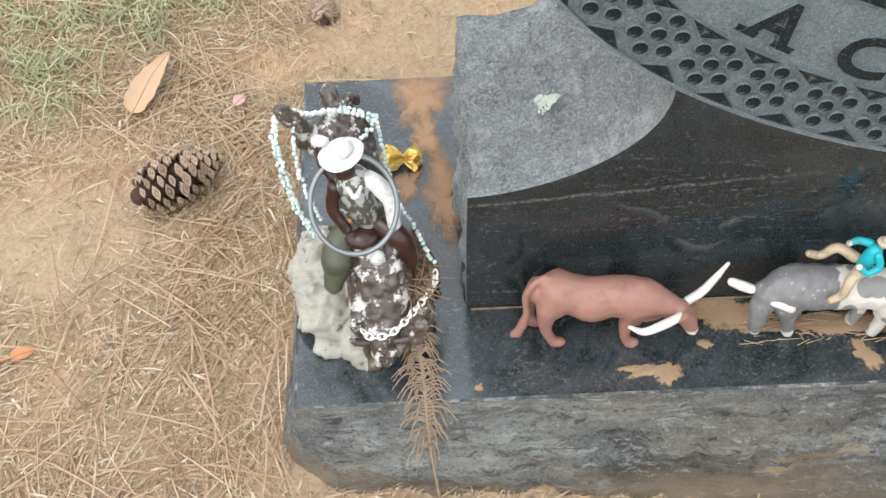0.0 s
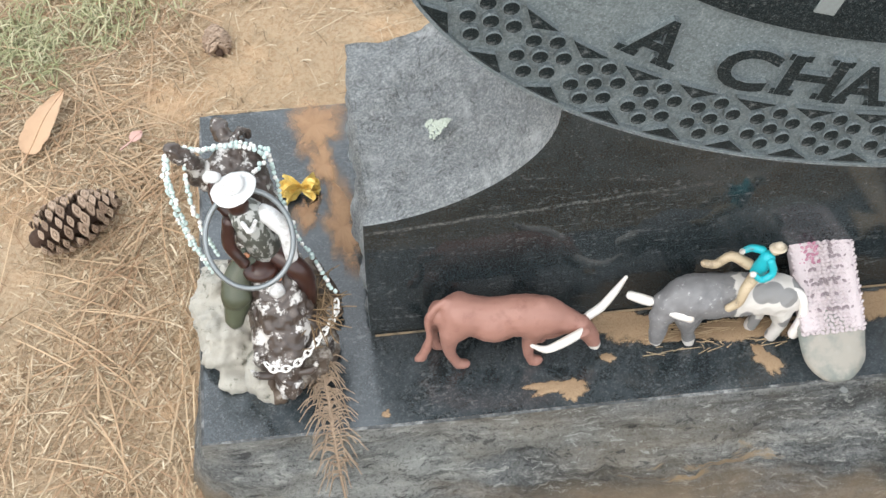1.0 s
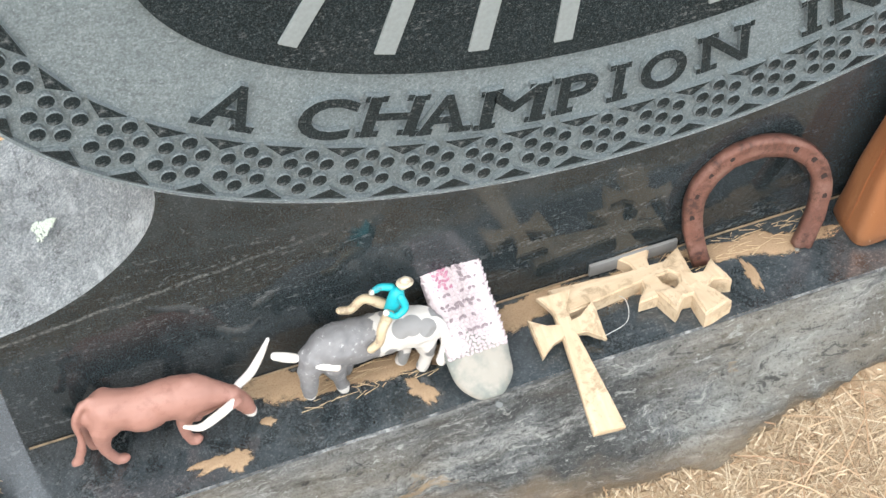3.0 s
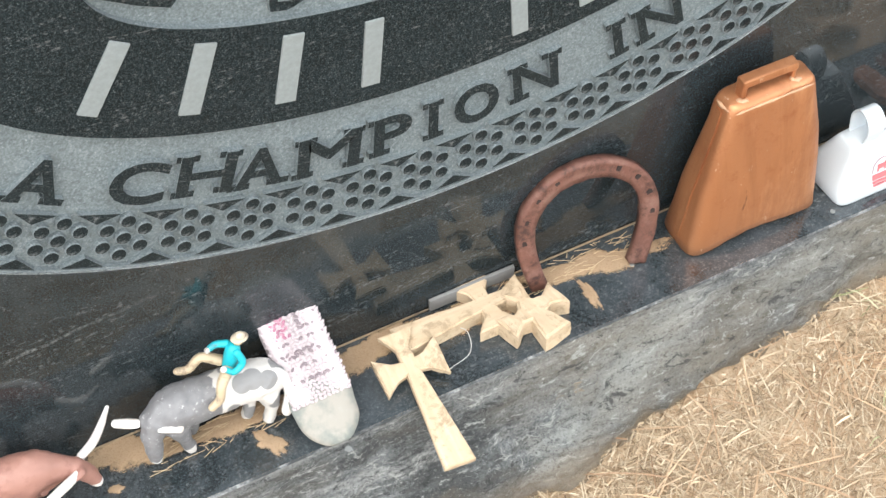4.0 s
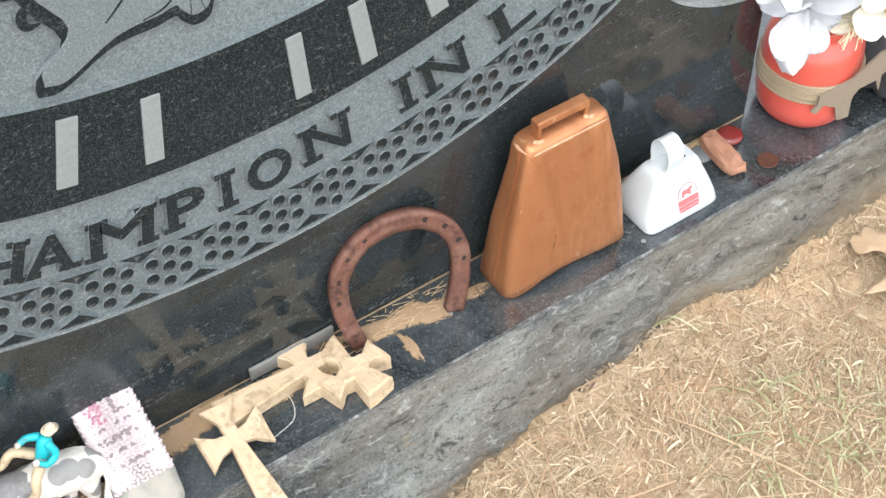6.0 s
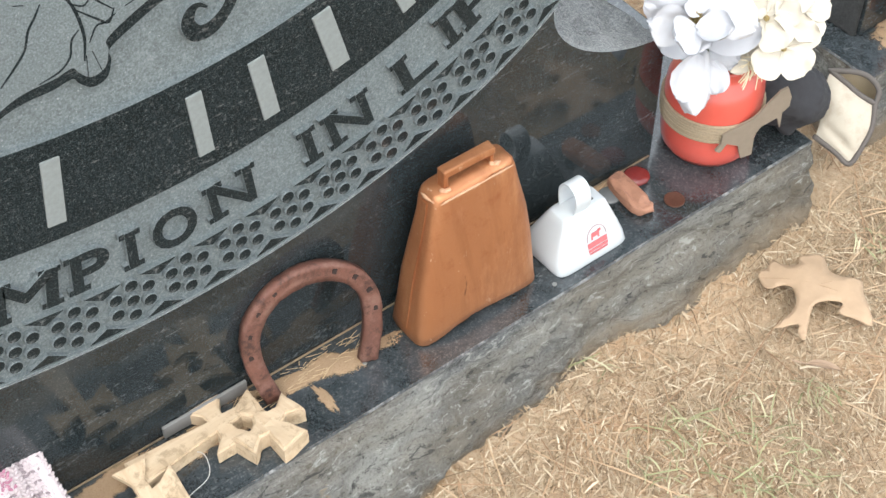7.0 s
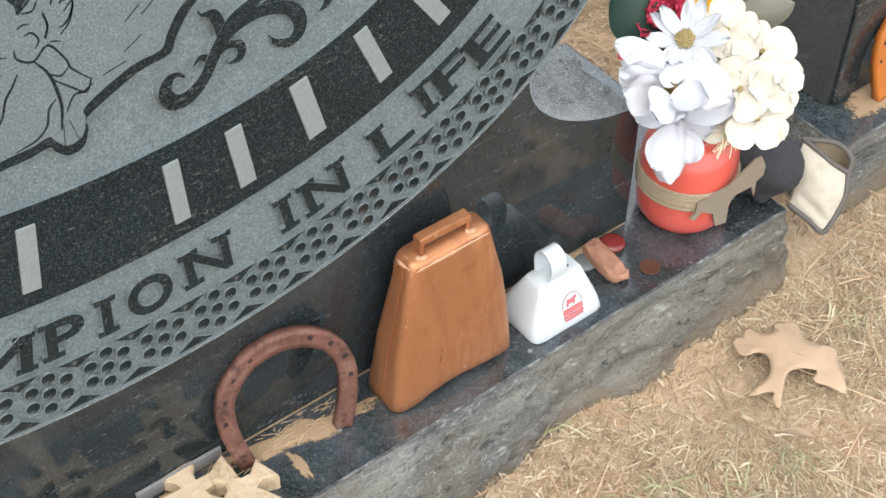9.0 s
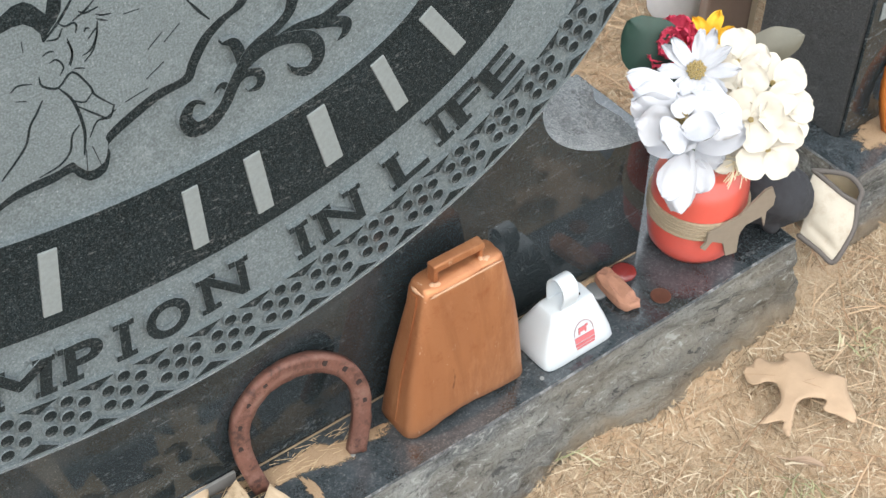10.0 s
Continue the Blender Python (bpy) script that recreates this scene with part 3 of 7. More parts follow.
# the name, as plain frosted bars set in the dark band
M_NAME = plain("frosted_bar_granite", (0.185, 0.208, 0.208), 0.8, 0.3, 300)
for x, z, w in ((0.2450, 0.4400, 0.013), (0.2990, 0.4150, 0.014), (0.3570, 0.3975, 0.014), (0.4130, 0.3860, 0.013),
                (0.5190, 0.3835, 0.012), (0.5690, 0.3880, 0.013), (0.6240, 0.4020, 0.015), (0.6790, 0.4220, 0.012), (0.7250, 0.4470, 0.013)):
    bm = bmesh.new()
    block(bm, (0, 0, 0), (w, 0.0022, 0.054), 0, 0.0007)
    ob = part("plain_bar", bm, M_NAME, name_band, "", False, (x, 0.0, z - TOP), (0, -math.degrees(tangent(x, 0.287, 0.127)), 0))


def ribbon(bm, pts, widths, front, behind, mats=(0, 1), steps=7):
    """A flat raised band of changing width on the face."""
    path = smooth_path([(x, 0, z - TOP) for x, z in pts], steps)
    wid = [w.x for w in smooth_path([(w, 0, 0) for w in widths], steps)]
    rows = []
    for i, p in enumerate(path):
        d = (path[min(i + 1, len(path) - 1)] - path[max(i - 1, 0)]).normalized()
        s = Vector((-d.z, 0, d.x)) * max(wid[i], 3e-4) / 2
        rows.append([bm.verts.new((q.x, y, q.z)) for q, y in ((p + s, behind), (p + s * 0.9, front), (p - s * 0.9, front), (p - s, behind))])
    for a, b in zip(rows, rows[1:]):
        for j in range(3):
            bm.faces.new((a[j], b[j], b[j + 1], a[j + 1])).material_index = mats[0] if j == 1 else mats[1]
    bm.faces.new(rows[0]), bm.faces.new(rows[-1][::-1])


scroll = (([(0.5367, 0.4711), (0.5313, 0.4753), (0.5255, 0.4736), (0.5220, 0.4648), (0.5272, 0.4550), (0.5389, 0.4551), (0.5503, 0.4640), (0.5571, 0.4750), (0.5654, 0.4866), (0.5748, 0.4976), (0.5911, 0.5055), (0.6016, 0.5132), (0.6054, 0.5223), (0.6070, 0.5330)], [0.002, 0.004, 0.008, 0.011, 0.013, 0.012, 0.010, 0.010, 0.011, 0.011, 0.009, 0.009, 0.010, 0.006]),
          ([(0.5530, 0.5110), (0.5610, 0.5078), (0.5650, 0.4965), (0.5654, 0.4866)], [0.002, 0.008, 0.009, 0.007]),
          ([(0.5440, 0.4760), (0.5490, 0.4800), (0.5545, 0.4760), (0.5560, 0.4700)], [0.001, 0.004, 0.006, 0.005]),
          ([(0.5586, 0.4743), (0.5675, 0.4801), (0.5765, 0.4779), (0.5787, 0.4713), (0.5756, 0.4664), (0.5684, 0.4661)], [0.004, 0.006, 0.007, 0.007, 0.006, 0.001]),
          ([(0.5654, 0.4866), (0.5791, 0.4930), (0.5951, 0.4948), (0.6136, 0.4895), (0.6221, 0.4796), (0.6224, 0.4680), (0.6148, 0.4619), (0.6053, 0.4656), (0.6010, 0.4713)], [0.010, 0.011, 0.010, 0.011, 0.012, 0.011, 0.009, 0.006, 0.001]),
          ([(0.5925, 0.4959), (0.6087, 0.4988), (0.6276, 0.4973), (0.6416, 0.5019), (0.6520, 0.5075), (0.6620, 0.5180)], [0.007, 0.008, 0.010, 0.011, 0.011, 0.006]),
          ([(0.6234, 0.4944), (0.6384, 0.4908), (0.6462, 0.4860), (0.6450, 0.4795), (0.6386, 0.4752)], [0.007, 0.009, 0.009, 0.007, 0.001]))
for mirrored in (False, True):
    for n_, (pts, w) in enumerate(scroll):
        bm = bmesh.new()
        ribbon(bm, [(2 * XC - x - 0.03, z + 0.03) for x, z in pts] if mirrored else pts, w, 0.0008 + 0.0002 * n_, 0.0056)
        part("scroll_curl", bm, [M_CUT, M_BLAST], monument)
# plain raised animal-like shape in the middle: a dark rim with a frosted plate on it
edge_line = [(0.350, 0.446), (0.365, 0.444), (0.3937, 0.4573), (0.4103, 0.4610), (0.4288, 0.4610), (0.4422, 0.4629), (0.4459, 0.4577), (0.4537, 0.4505), (0.4641, 0.4529), (0.4689, 0.4648), (0.4697, 0.4729), (0.4921, 0.4836), (0.5101, 0.4901), (0.5288, 0.4928), (0.5347, 0.5028), (0.5450, 0.5170), (0.5585, 0.5269), (0.5744, 0.5359), (0.590, 0.575), (0.585, 0.640), (0.520, 0.680), (0.440, 0.685), (0.375, 0.650), (0.345, 0.590), (0.352, 0.520), (0.372, 0.480), (0.352, 0.459)]
closed = smooth_path([(x, z - TOP, 0) for x, z in edge_line + edge_line[:1]], 4)[:-1]
mid = Vector((0.46, 0.57 - TOP, 0))
bm = bmesh.new()
prism(bm, [(p.x, p.y) for p in closed], 0.0010, 0.0056, 0, "y", 0.0, 1)
part("relief_rim", bm, [M_CUT, M_BLAST], monument, "dark rim of the central relief shape")
bm = bmesh.new()
prism(bm, [((p + (mid - p).normalized() * 0.0082).x, (p + (mid - p).normalized() * 0.0082).y) for p in closed], 0.0, 0.0009, 0, "y", 0.0004, 0)
part("relief_plate", bm, M_BLAST, monument, "plain frosted plate of the central relief")
for pts, w in (([(0.3994, 0.4795), (0.4102, 0.4889), (0.4187, 0.4981), (0.4231, 0.5092), (0.4290, 0.5168), (0.4336, 0.5237)], 0.0016), ([(0.4218, 0.4704), (0.4356, 0.4730), (0.4438, 0.4799), (0.4469, 0.4907), (0.4525, 0.4961)], 0.0014),
               ([(0.4520, 0.4729), (0.4550, 0.4908), (0.4520, 0.5136), (0.4444, 0.5276)], 0.0022), ([(0.4345, 0.5398), (0.4354, 0.5331), (0.4444, 0.5276), (0.4545, 0.5345), (0.4634, 0.5201), (0.4656, 0.5125), (0.4764, 0.4994)], 0.0015),
               ([(0.4512, 0.5153), (0.4584, 0.5106), (0.4637, 0.5147)], 0.0013), ([(0.4766, 0.5006), (0.4717, 0.4921), (0.4645, 0.4983), (0.4527, 0.5107)], 0.0015), ([(0.4574, 0.4841), (0.4636, 0.4933), (0.4695, 0.4932), (0.4771, 0.4963)], 0.0013),
               ([(0.4194, 0.5817), (0.4283, 0.5848), (0.4353, 0.5831), (0.4409, 0.5736), (0.4412, 0.5615)], 0.0022), ([(0.4412, 0.5615), (0.4508, 0.5694), (0.4588, 0.5779), (0.4650, 0.5860)], 0.0018), ([(0.4603, 0.5678), (0.4686, 0.5715), (0.4749, 0.5760)], 0.0015),
               ([(0.5032, 0.5292), (0.5138, 0.5374)], 0.0012), ([(0.5140, 0.5297), (0.5259, 0.5386)], 0.0012), ([(0.4992, 0.5087), (0.5122, 0.5161)], 0.0012), ([(0.4834, 0.4987), (0.4995, 0.5019)], 0.0012), ([(0.4914, 0.5595), (0.5016, 0.5589)], 0.0012),
               ([(0.5324, 0.5524), (0.5390, 0.5420), (0.5459, 0.5327)], 0.0022), ([(0.4422, 0.5463), (0.4467, 0.5468), (0.4500, 0.5403), (0.4469, 0.5354)], 0.0012), ([(0.4677, 0.5524), (0.4740, 0.5571), (0.4696, 0.5441), (0.4630, 0.5382)], 0.0012),
               ([(0.4553, 0.5578), (0.4568, 0.5473), (0.4533, 0.5401)], 0.0013), ([(0.4289, 0.5669), (0.4286, 0.5598)], 0.0013), ([(0.4165, 0.5369), (0.4214, 0.5396), (0.4296, 0.5371)], 0.0012), ([(0.4183, 0.5297), (0.4244, 0.5273)], 0.0012), ([(0.4764, 0.5646), (0.4829, 0.5636)], 0.0012),
               ([(0.4538, 0.4762), (0.4520, 0.4600)], 0.0012), ([(0.4579, 0.4769), (0.4614, 0.4602)], 0.0012)):
    bm = bmesh.new()
    ribbon(bm, pts, [w * 0.5] + [w] * (len(pts) - 2) + [w * 0.4], -0.0003, 0.0003, (0, 0), 4)
    part("cut_line", bm, M_CUT, monument)
for pts, w in (([(0.4516, 0.5698), (0.4556, 0.5662), (0.4603, 0.5665), (0.4622, 0.5640), (0.4608, 0.5594)], 0.0014), ([(0.4549, 0.5558), (0.4566, 0.5501), (0.4561, 0.5443), (0.4540, 0.5392)], 0.0013), ([(0.4749, 0.5619), (0.4729, 0.5522), (0.4678, 0.5445), (0.4621, 0.5426)], 0.0012),
               ([(0.4745, 0.5666), (0.4788, 0.5641), (0.4841, 0.5632)], 0.0011), ([(0.4745, 0.5633), (0.4778, 0.5612), (0.4811, 0.5595)], 0.0011), ([(0.4431, 0.5613), (0.4498, 0.5603), (0.4537, 0.5657)], 0.0013), ([(0.4648, 0.5726), (0.4685, 0.5698), (0.4769, 0.5707)], 0.0014),
               ([(0.4659, 0.5579), (0.4674, 0.5598), (0.4696, 0.5589)], 0.0012), ([(0.4562, 0.5362), (0.4593, 0.5352), (0.4624, 0.5338)], 0.0010), ([(0.4391, 0.5526), (0.4428, 0.5538), (0.4461, 0.5527)], 0.0011)):
    bm = bmesh.new()
    ribbon(bm, pts, [w * 0.5] + [w] * (len(pts) - 2) + [w * 0.4], -0.0003, 0.0003, (0, 0), 4)
    part("cut_line", bm, M_CUT, monument)
# dark crest above the round shape of the relief
bm = bmesh.new()
prism(bm, [(x, z - TOP) for x, z in ((0.4161, 0.5868), (0.4206, 0.5874), (0.4279, 0.5911), (0.4347, 0.5914), (0.4395, 0.5875), (0.4457, 0.5787), (0.4484, 0.5869), (0.4572, 0.5883), (0.4544, 0.5770), (0.4501, 0.5711), (0.4452, 0.5668), (0.4416, 0.5613), (0.4404, 0.5676), (0.4368, 0.5736), (0.4320, 0.5778), (0.4254, 0.5785), (0.4185, 0.5773), (0.4140, 0.5771))], -0.0005, 0.0004, 0, "y", 0.0, 0)
part("relief_crest", bm, M_CUT, monument, "dark polished crest of the relief")
# dark polished ground at the side of the relief, with a thin frosted line through it
bm = bmesh.new()
prism(bm, [(x, z - TOP) for x, z in ((0.292, 0.474), (0.306, 0.487), (0.318, 0.500), (0.300, 0.545), (0.262, 0.555), (0.236, 0.520), (0.240, 0.508), (0.257, 0.494), (0.274, 0.483))], 0.0008, 0.0056, 0, "y", 0.0, 1)
part("relief_ground", bm, [M_CUT, M_BLAST], monument, "dark polished ground beside the relief")
bm = bmesh.new()
ribbon(bm, [(0.242, 0.514), (0.262, 0.502), (0.285, 0.492), (0.306, 0.491)], [0.001, 0.0022, 0.0022, 0.001], 0.0002, 0.0010, (0, 0))
part("cut_line", bm, M_BLAST, monument)
bm = bmesh.new()
block(bm, (0.481, -0.0012, 0.0016), (0.955, 0.0012, 0.0018), 0, 0.0004)
part("caulk_line", bm, plain("sandy_caulk", (0.24, 0.18, 0.115), 0.9, 0.5, 60, 0.0, 0.3, 0.0, None, (0.05, 0.045, 0.04)), monument, "sandy caulk at the foot of the stone")
bm = bmesh.new()
block(bm, (0.484, -0.0022, 0.0075), (0.076, 0.0030, 0.0130), 0, 0.0006)
part("adhesive_strip", bm, plain("grey_strip", (0.17, 0.17, 0.165), 0.7, 0.3, 90), monument, "pale grey strip at the foot")
# lichen on the rock-faced shoulder
bm = bmesh.new()
for i in range(150):
    a, r = rng.random() * 6.28, 0.0078 * rng.random() ** 0.5
    r *= 1 + 0.35 * math.sin(3 * a + 1)
    ball(bm, (r * math.cos(a), r * math.sin(a), 0), (0.0012, 0.0012, 0.0005), 0, 6, 4)
lichen = part("lichen_patch", bm, plain("pale_lichen", (0.36, 0.40, 0.34), 0.95, 0.3, 300), monument, "pale grey-green lichen spot", True, (0.0608, 0.063, 0.1565), (0, -24, 0))

# ---- figures and gifts on the base ----
def paint(name, col, rough=0.45, dirt=(0.10, 0.07, 0.05)):
    return plain(name, col, rough, 0.12, 120, 0.0, 0.08, 0.0, 0.4, dirt)


def shift(o):
    return lambda x, y, z: (x - o[0], y - o[1], z)


def longhorn():
    o = (0.095, -0.027)
    P = shift(o)
    bm = bmesh.new()
    tube(bm, [P(.054, -.022, .050), P(.064, -.023, .052), P(.085, -.026, .049), P(.112, -.028, .049), P(.128, -.029, .046), P(.143, -.031, .040), P(.153, -.033, .035)], [.0095, .0148, .0138, .0150, .0140, .0092, .0066], 16, 4, 0, 1.12)
    ball(bm, P(.061, -.021, .055), (.0105, .011, .0115)), ball(bm, P(.121, -.028, .054), (.013, .010, .0115))
    ball(bm, P(.062, -.031, .046), (.011, .008, .014)), ball(bm, P(.118, -.037, .045), (.011, .007, .014)), ball(bm, P(.090, -.028, .046), (.022, .0155, .0165))
    for y_ in (-.015, -.028):      # hip bones
        ball(bm, P(.066, y_, .0625), (.006, .004, .0030))
    tube(bm, [P(.140, -.032, .034), P(.128, -.033, .030), P(.118, -.032, .032)], [.005, .005, .004], 8, 3)
    tube(bm, [P(.151, -.033, .037), P(.158, -.034, .026), P(.162, -.036, .015)], [.0082, .0070, .0048], 12)
    for hip, knee, hoof in (((.058, -.031, .043), (.056, -.034, .022), (.063, -.035, .004)), ((.052, -.015, .045), (.046, -.015, .022), (.048, -.0165, .004)),
                            ((.118, -.035, .042), (.113, -.037, .020), (.116, -.038, .004)), ((.120, -.021, .042), (.124, -.020, .020), (.121, -.019, .004))):
        tube(bm, [P(*hip), P(*knee), P(*hoof)], [.0092, .0046, .0040], 10, 4)
        ball(bm, P(hoof[0] + .003, hoof[1], .0042), (.0058, .0046, .0040))
    ball(bm, P(.0355, -.0330, .0150), (.0052, .0036, .0044))
    tube(bm, [P(.056, -.021, .066), P(.0480, -.024, .063), P(.0420, -.027, .052), P(.0425, -.030, .036), P(.0390, -.032, .022), P(.0325, -.033, .013)], [.0034, .0029, .0027, .0028, .0040, .0026], 8)
    tube(bm, [P(.154, -.041, .040), P(.149, -.045, .041)], [.0040, .0022], 8)
    bm = fuse(bm, 0.0014, 3)
    roughen(bm, 0.0006, 0.012, 3)
    for f in bm.faces:
        c = f.calc_center_median()
        f.material_index = 1 if (c.x > .0625 and c.z < .0180) else 0
    tube(bm, [P(.158, -.026, .037), P(.169, -.019, .037), P(.179, -.013, .045), P(.187, -.010, .058)], [.0032, .0034, .0028, .0014], 10, 5, 1)
    tube(bm, [P(.151, -.041, .040), P(.139, -.049, .043), P(.124, -.054, .042), P(.113, -.055, .050)], [.0032, .0035, .0028, .0014], 10, 5, 1)
    return single("longhorn_figurine", bm, [paint("red_brown_toy_plastic", (0.285, 0.148, 0.117), 0.5, (0.21, 0.100, 0.078)), paint("white_toy_plastic", (0.66, 0.64, 0.61), 0.4, (0.5, 0.44, 0.38))], (*o, TOP), "reddish-brown plastic longhorn bull figurine with white horns", "figurine")


def spotted_bull():
    o = (0.262, -0.030)
    P = shift(o)
    bm = bmesh.new()
    tube(bm, [P(.213, -.032, .051), P(.229, -.030, .054), P(.254, -.029, .051), P(.279, -.030, .051), P(.297, -.031, .047), P(.306, -.032, .042)], [.0110, .0165, .0165, .0158, .0152, .0100], 16, 4)
    ball(bm, P(.229, -.030, .059), (.013, .011, .011)), ball(bm, P(.296, -.030, .052), (.010, .011, .010))
    tube(bm, [P(.216, -.032, .052), P(.209, -.036, .042), P(.207, -.039, .028), P(.2065, -.040, .019)], [.0110, .0090, .0066, .0056], 12)
    for hip, knee, hoof in (((.227, -.036, .042), (.230, -.036, .022), (.233, -.034, .004)), ((.235, -.022, .042), (.242, -.020, .022), (.240, -.020, .004)),
                            ((.296, -.036, .040), (.298, -.038, .020), (.294, -.037, .004)), ((.290, -.023, .040), (.286, -.025, .020), (.281, -.026, .004))):
        tube(bm, [P(*hip), P(*knee), P(*hoof)], [.0105, .0056, .0050], 10, 4)
    bm = fuse(bm, 0.0015, 4)
    roughen(bm, 0.0009, 0.008, 5)
    for f in bm.faces:
        c = f.calc_center_median()
        f.material_index = 1 if (c.z < .010 and c.x < -.026 and c.y < 0) or (c.z < .0185 and c.x < -.048) else 0
    tube(bm, [P(.298, -.033, .058), P(.309, -.037, .052), P(.311, -.043, .036), P(.306, -.047, .019)], [.0032, .0034, .0036, .0042], 8, 5, 1)
    tube(bm, [P(.201, -.030, .054), P(.195, -.027, .054), P(.188, -.024, .055)], [.0035, .0038, .0032], 10, 4, 1)
    tube(bm, [P(.2125, -.039, .053), P(.2190, -.042, .052), P(.2270, -.0455, .0500)], [.0035, .0038, .0032], 10, 4, 1)
    # toy rider, of a piece with the bull: leans back, near leg down the flank, far leg drawn up
    tube(bm, [P(.2745, -.031, .079), P(.277, -.031, .087), P(.2795, -.031, .095)], [.0052, .0056, .0054], 12, 4, 2)
    tube(bm, [P(.2805, -.036, .096), P(.2825, -.039, .087), P(.275, -.041, .083), P(.2700, -.040, .087)], [.0030, .0028, .0025, .0022], 8, 4, 2)
    tube(bm, [P(.277, -.026, .097), P(.270, -.024, .098), P(.265, -.025, .098)], [.0030, .0027, .0024], 8, 4, 2)
    ball(bm, P(.2680, -.040, .089), .0025, 5, 8, 6), ball(bm, P(.2625, -.026, .098), .0023, 5, 8, 6)
    ball(bm, P(.2840, -.031, .1025), .0038, 3, 10, 8)
    ball(bm, P(.2860, -.031, .1065), (.0040, .0034, .0036), 4, 10, 8), ball(bm, P(.2855, -.031, .1048), (.0066, .0052, .0010), 4, 14, 6)
    tube(bm, [P(.271, -.036, .080), P(.2635, -.043, .076), P(.2600, -.046, .066), P(.2530, -.047, .061)], [.0046, .0040, .0034, .0030], 8, 4, 3)
    tube(bm, [P(.270, -.025, .080), P(.258, -.020, .085), P(.248, -.019, .076), P(.240, -.018, .077)], [.0042, .0036, .0032, .0028], 8, 4, 3)
    k = Nodes("grey_white_spotted_paint")
    rear = k.ramp(k.math("ADD", k.math("MULTIPLY", k.axis(0), 60.0), k.math("MULTIPLY", k.noise(90, 3), 0.9)), [(0.30, 0.0), (0.36, 1.0)])
    spots = k.ramp(k.cells(50), [(0.40, 1.0), (0.44, 0.0)])
    grey = k.mix(k.noise(150, 5), (0.10, 0.10, 0.105), (0.21, 0.21, 0.215))
    grey = k.mix(k.ramp(k.noise(260, 4, 0.7), [(0.6, 0.0), (0.7, 0.7)]), grey, (0.5, 0.5, 0.49))
    white = k.mix(spots, k.mix(k.noise(100, 4), (0.46, 0.44, 0.41), (0.60, 0.58, 0.55)), (0.19, 0.19, 0.19))
    k.bump(k.noise(700, 3), 0.1, 0.0004)
    body = k.done(k.mix(rear, grey, white), 0.5)
    return single("bull_rider_toy", bm, [body, paint("white_toy_horn", (0.66, 0.64, 0.61), 0.4, (0.5, 0.44, 0.38)), paint("turquoise_toy_shirt", (0.01, 0.36, 0.42)), paint("tan_toy_plastic", (0.42, 0.34, 0.23)), paint("straw_toy_hat", (0.46, 0.40, 0.31)), paint("pale_toy_glove", (0.62, 0.60, 0.56))], (*o, TOP), "grey and white spotted toy bull with a small rider in turquoise", "figurine")


longhorn()
spotted_bull()


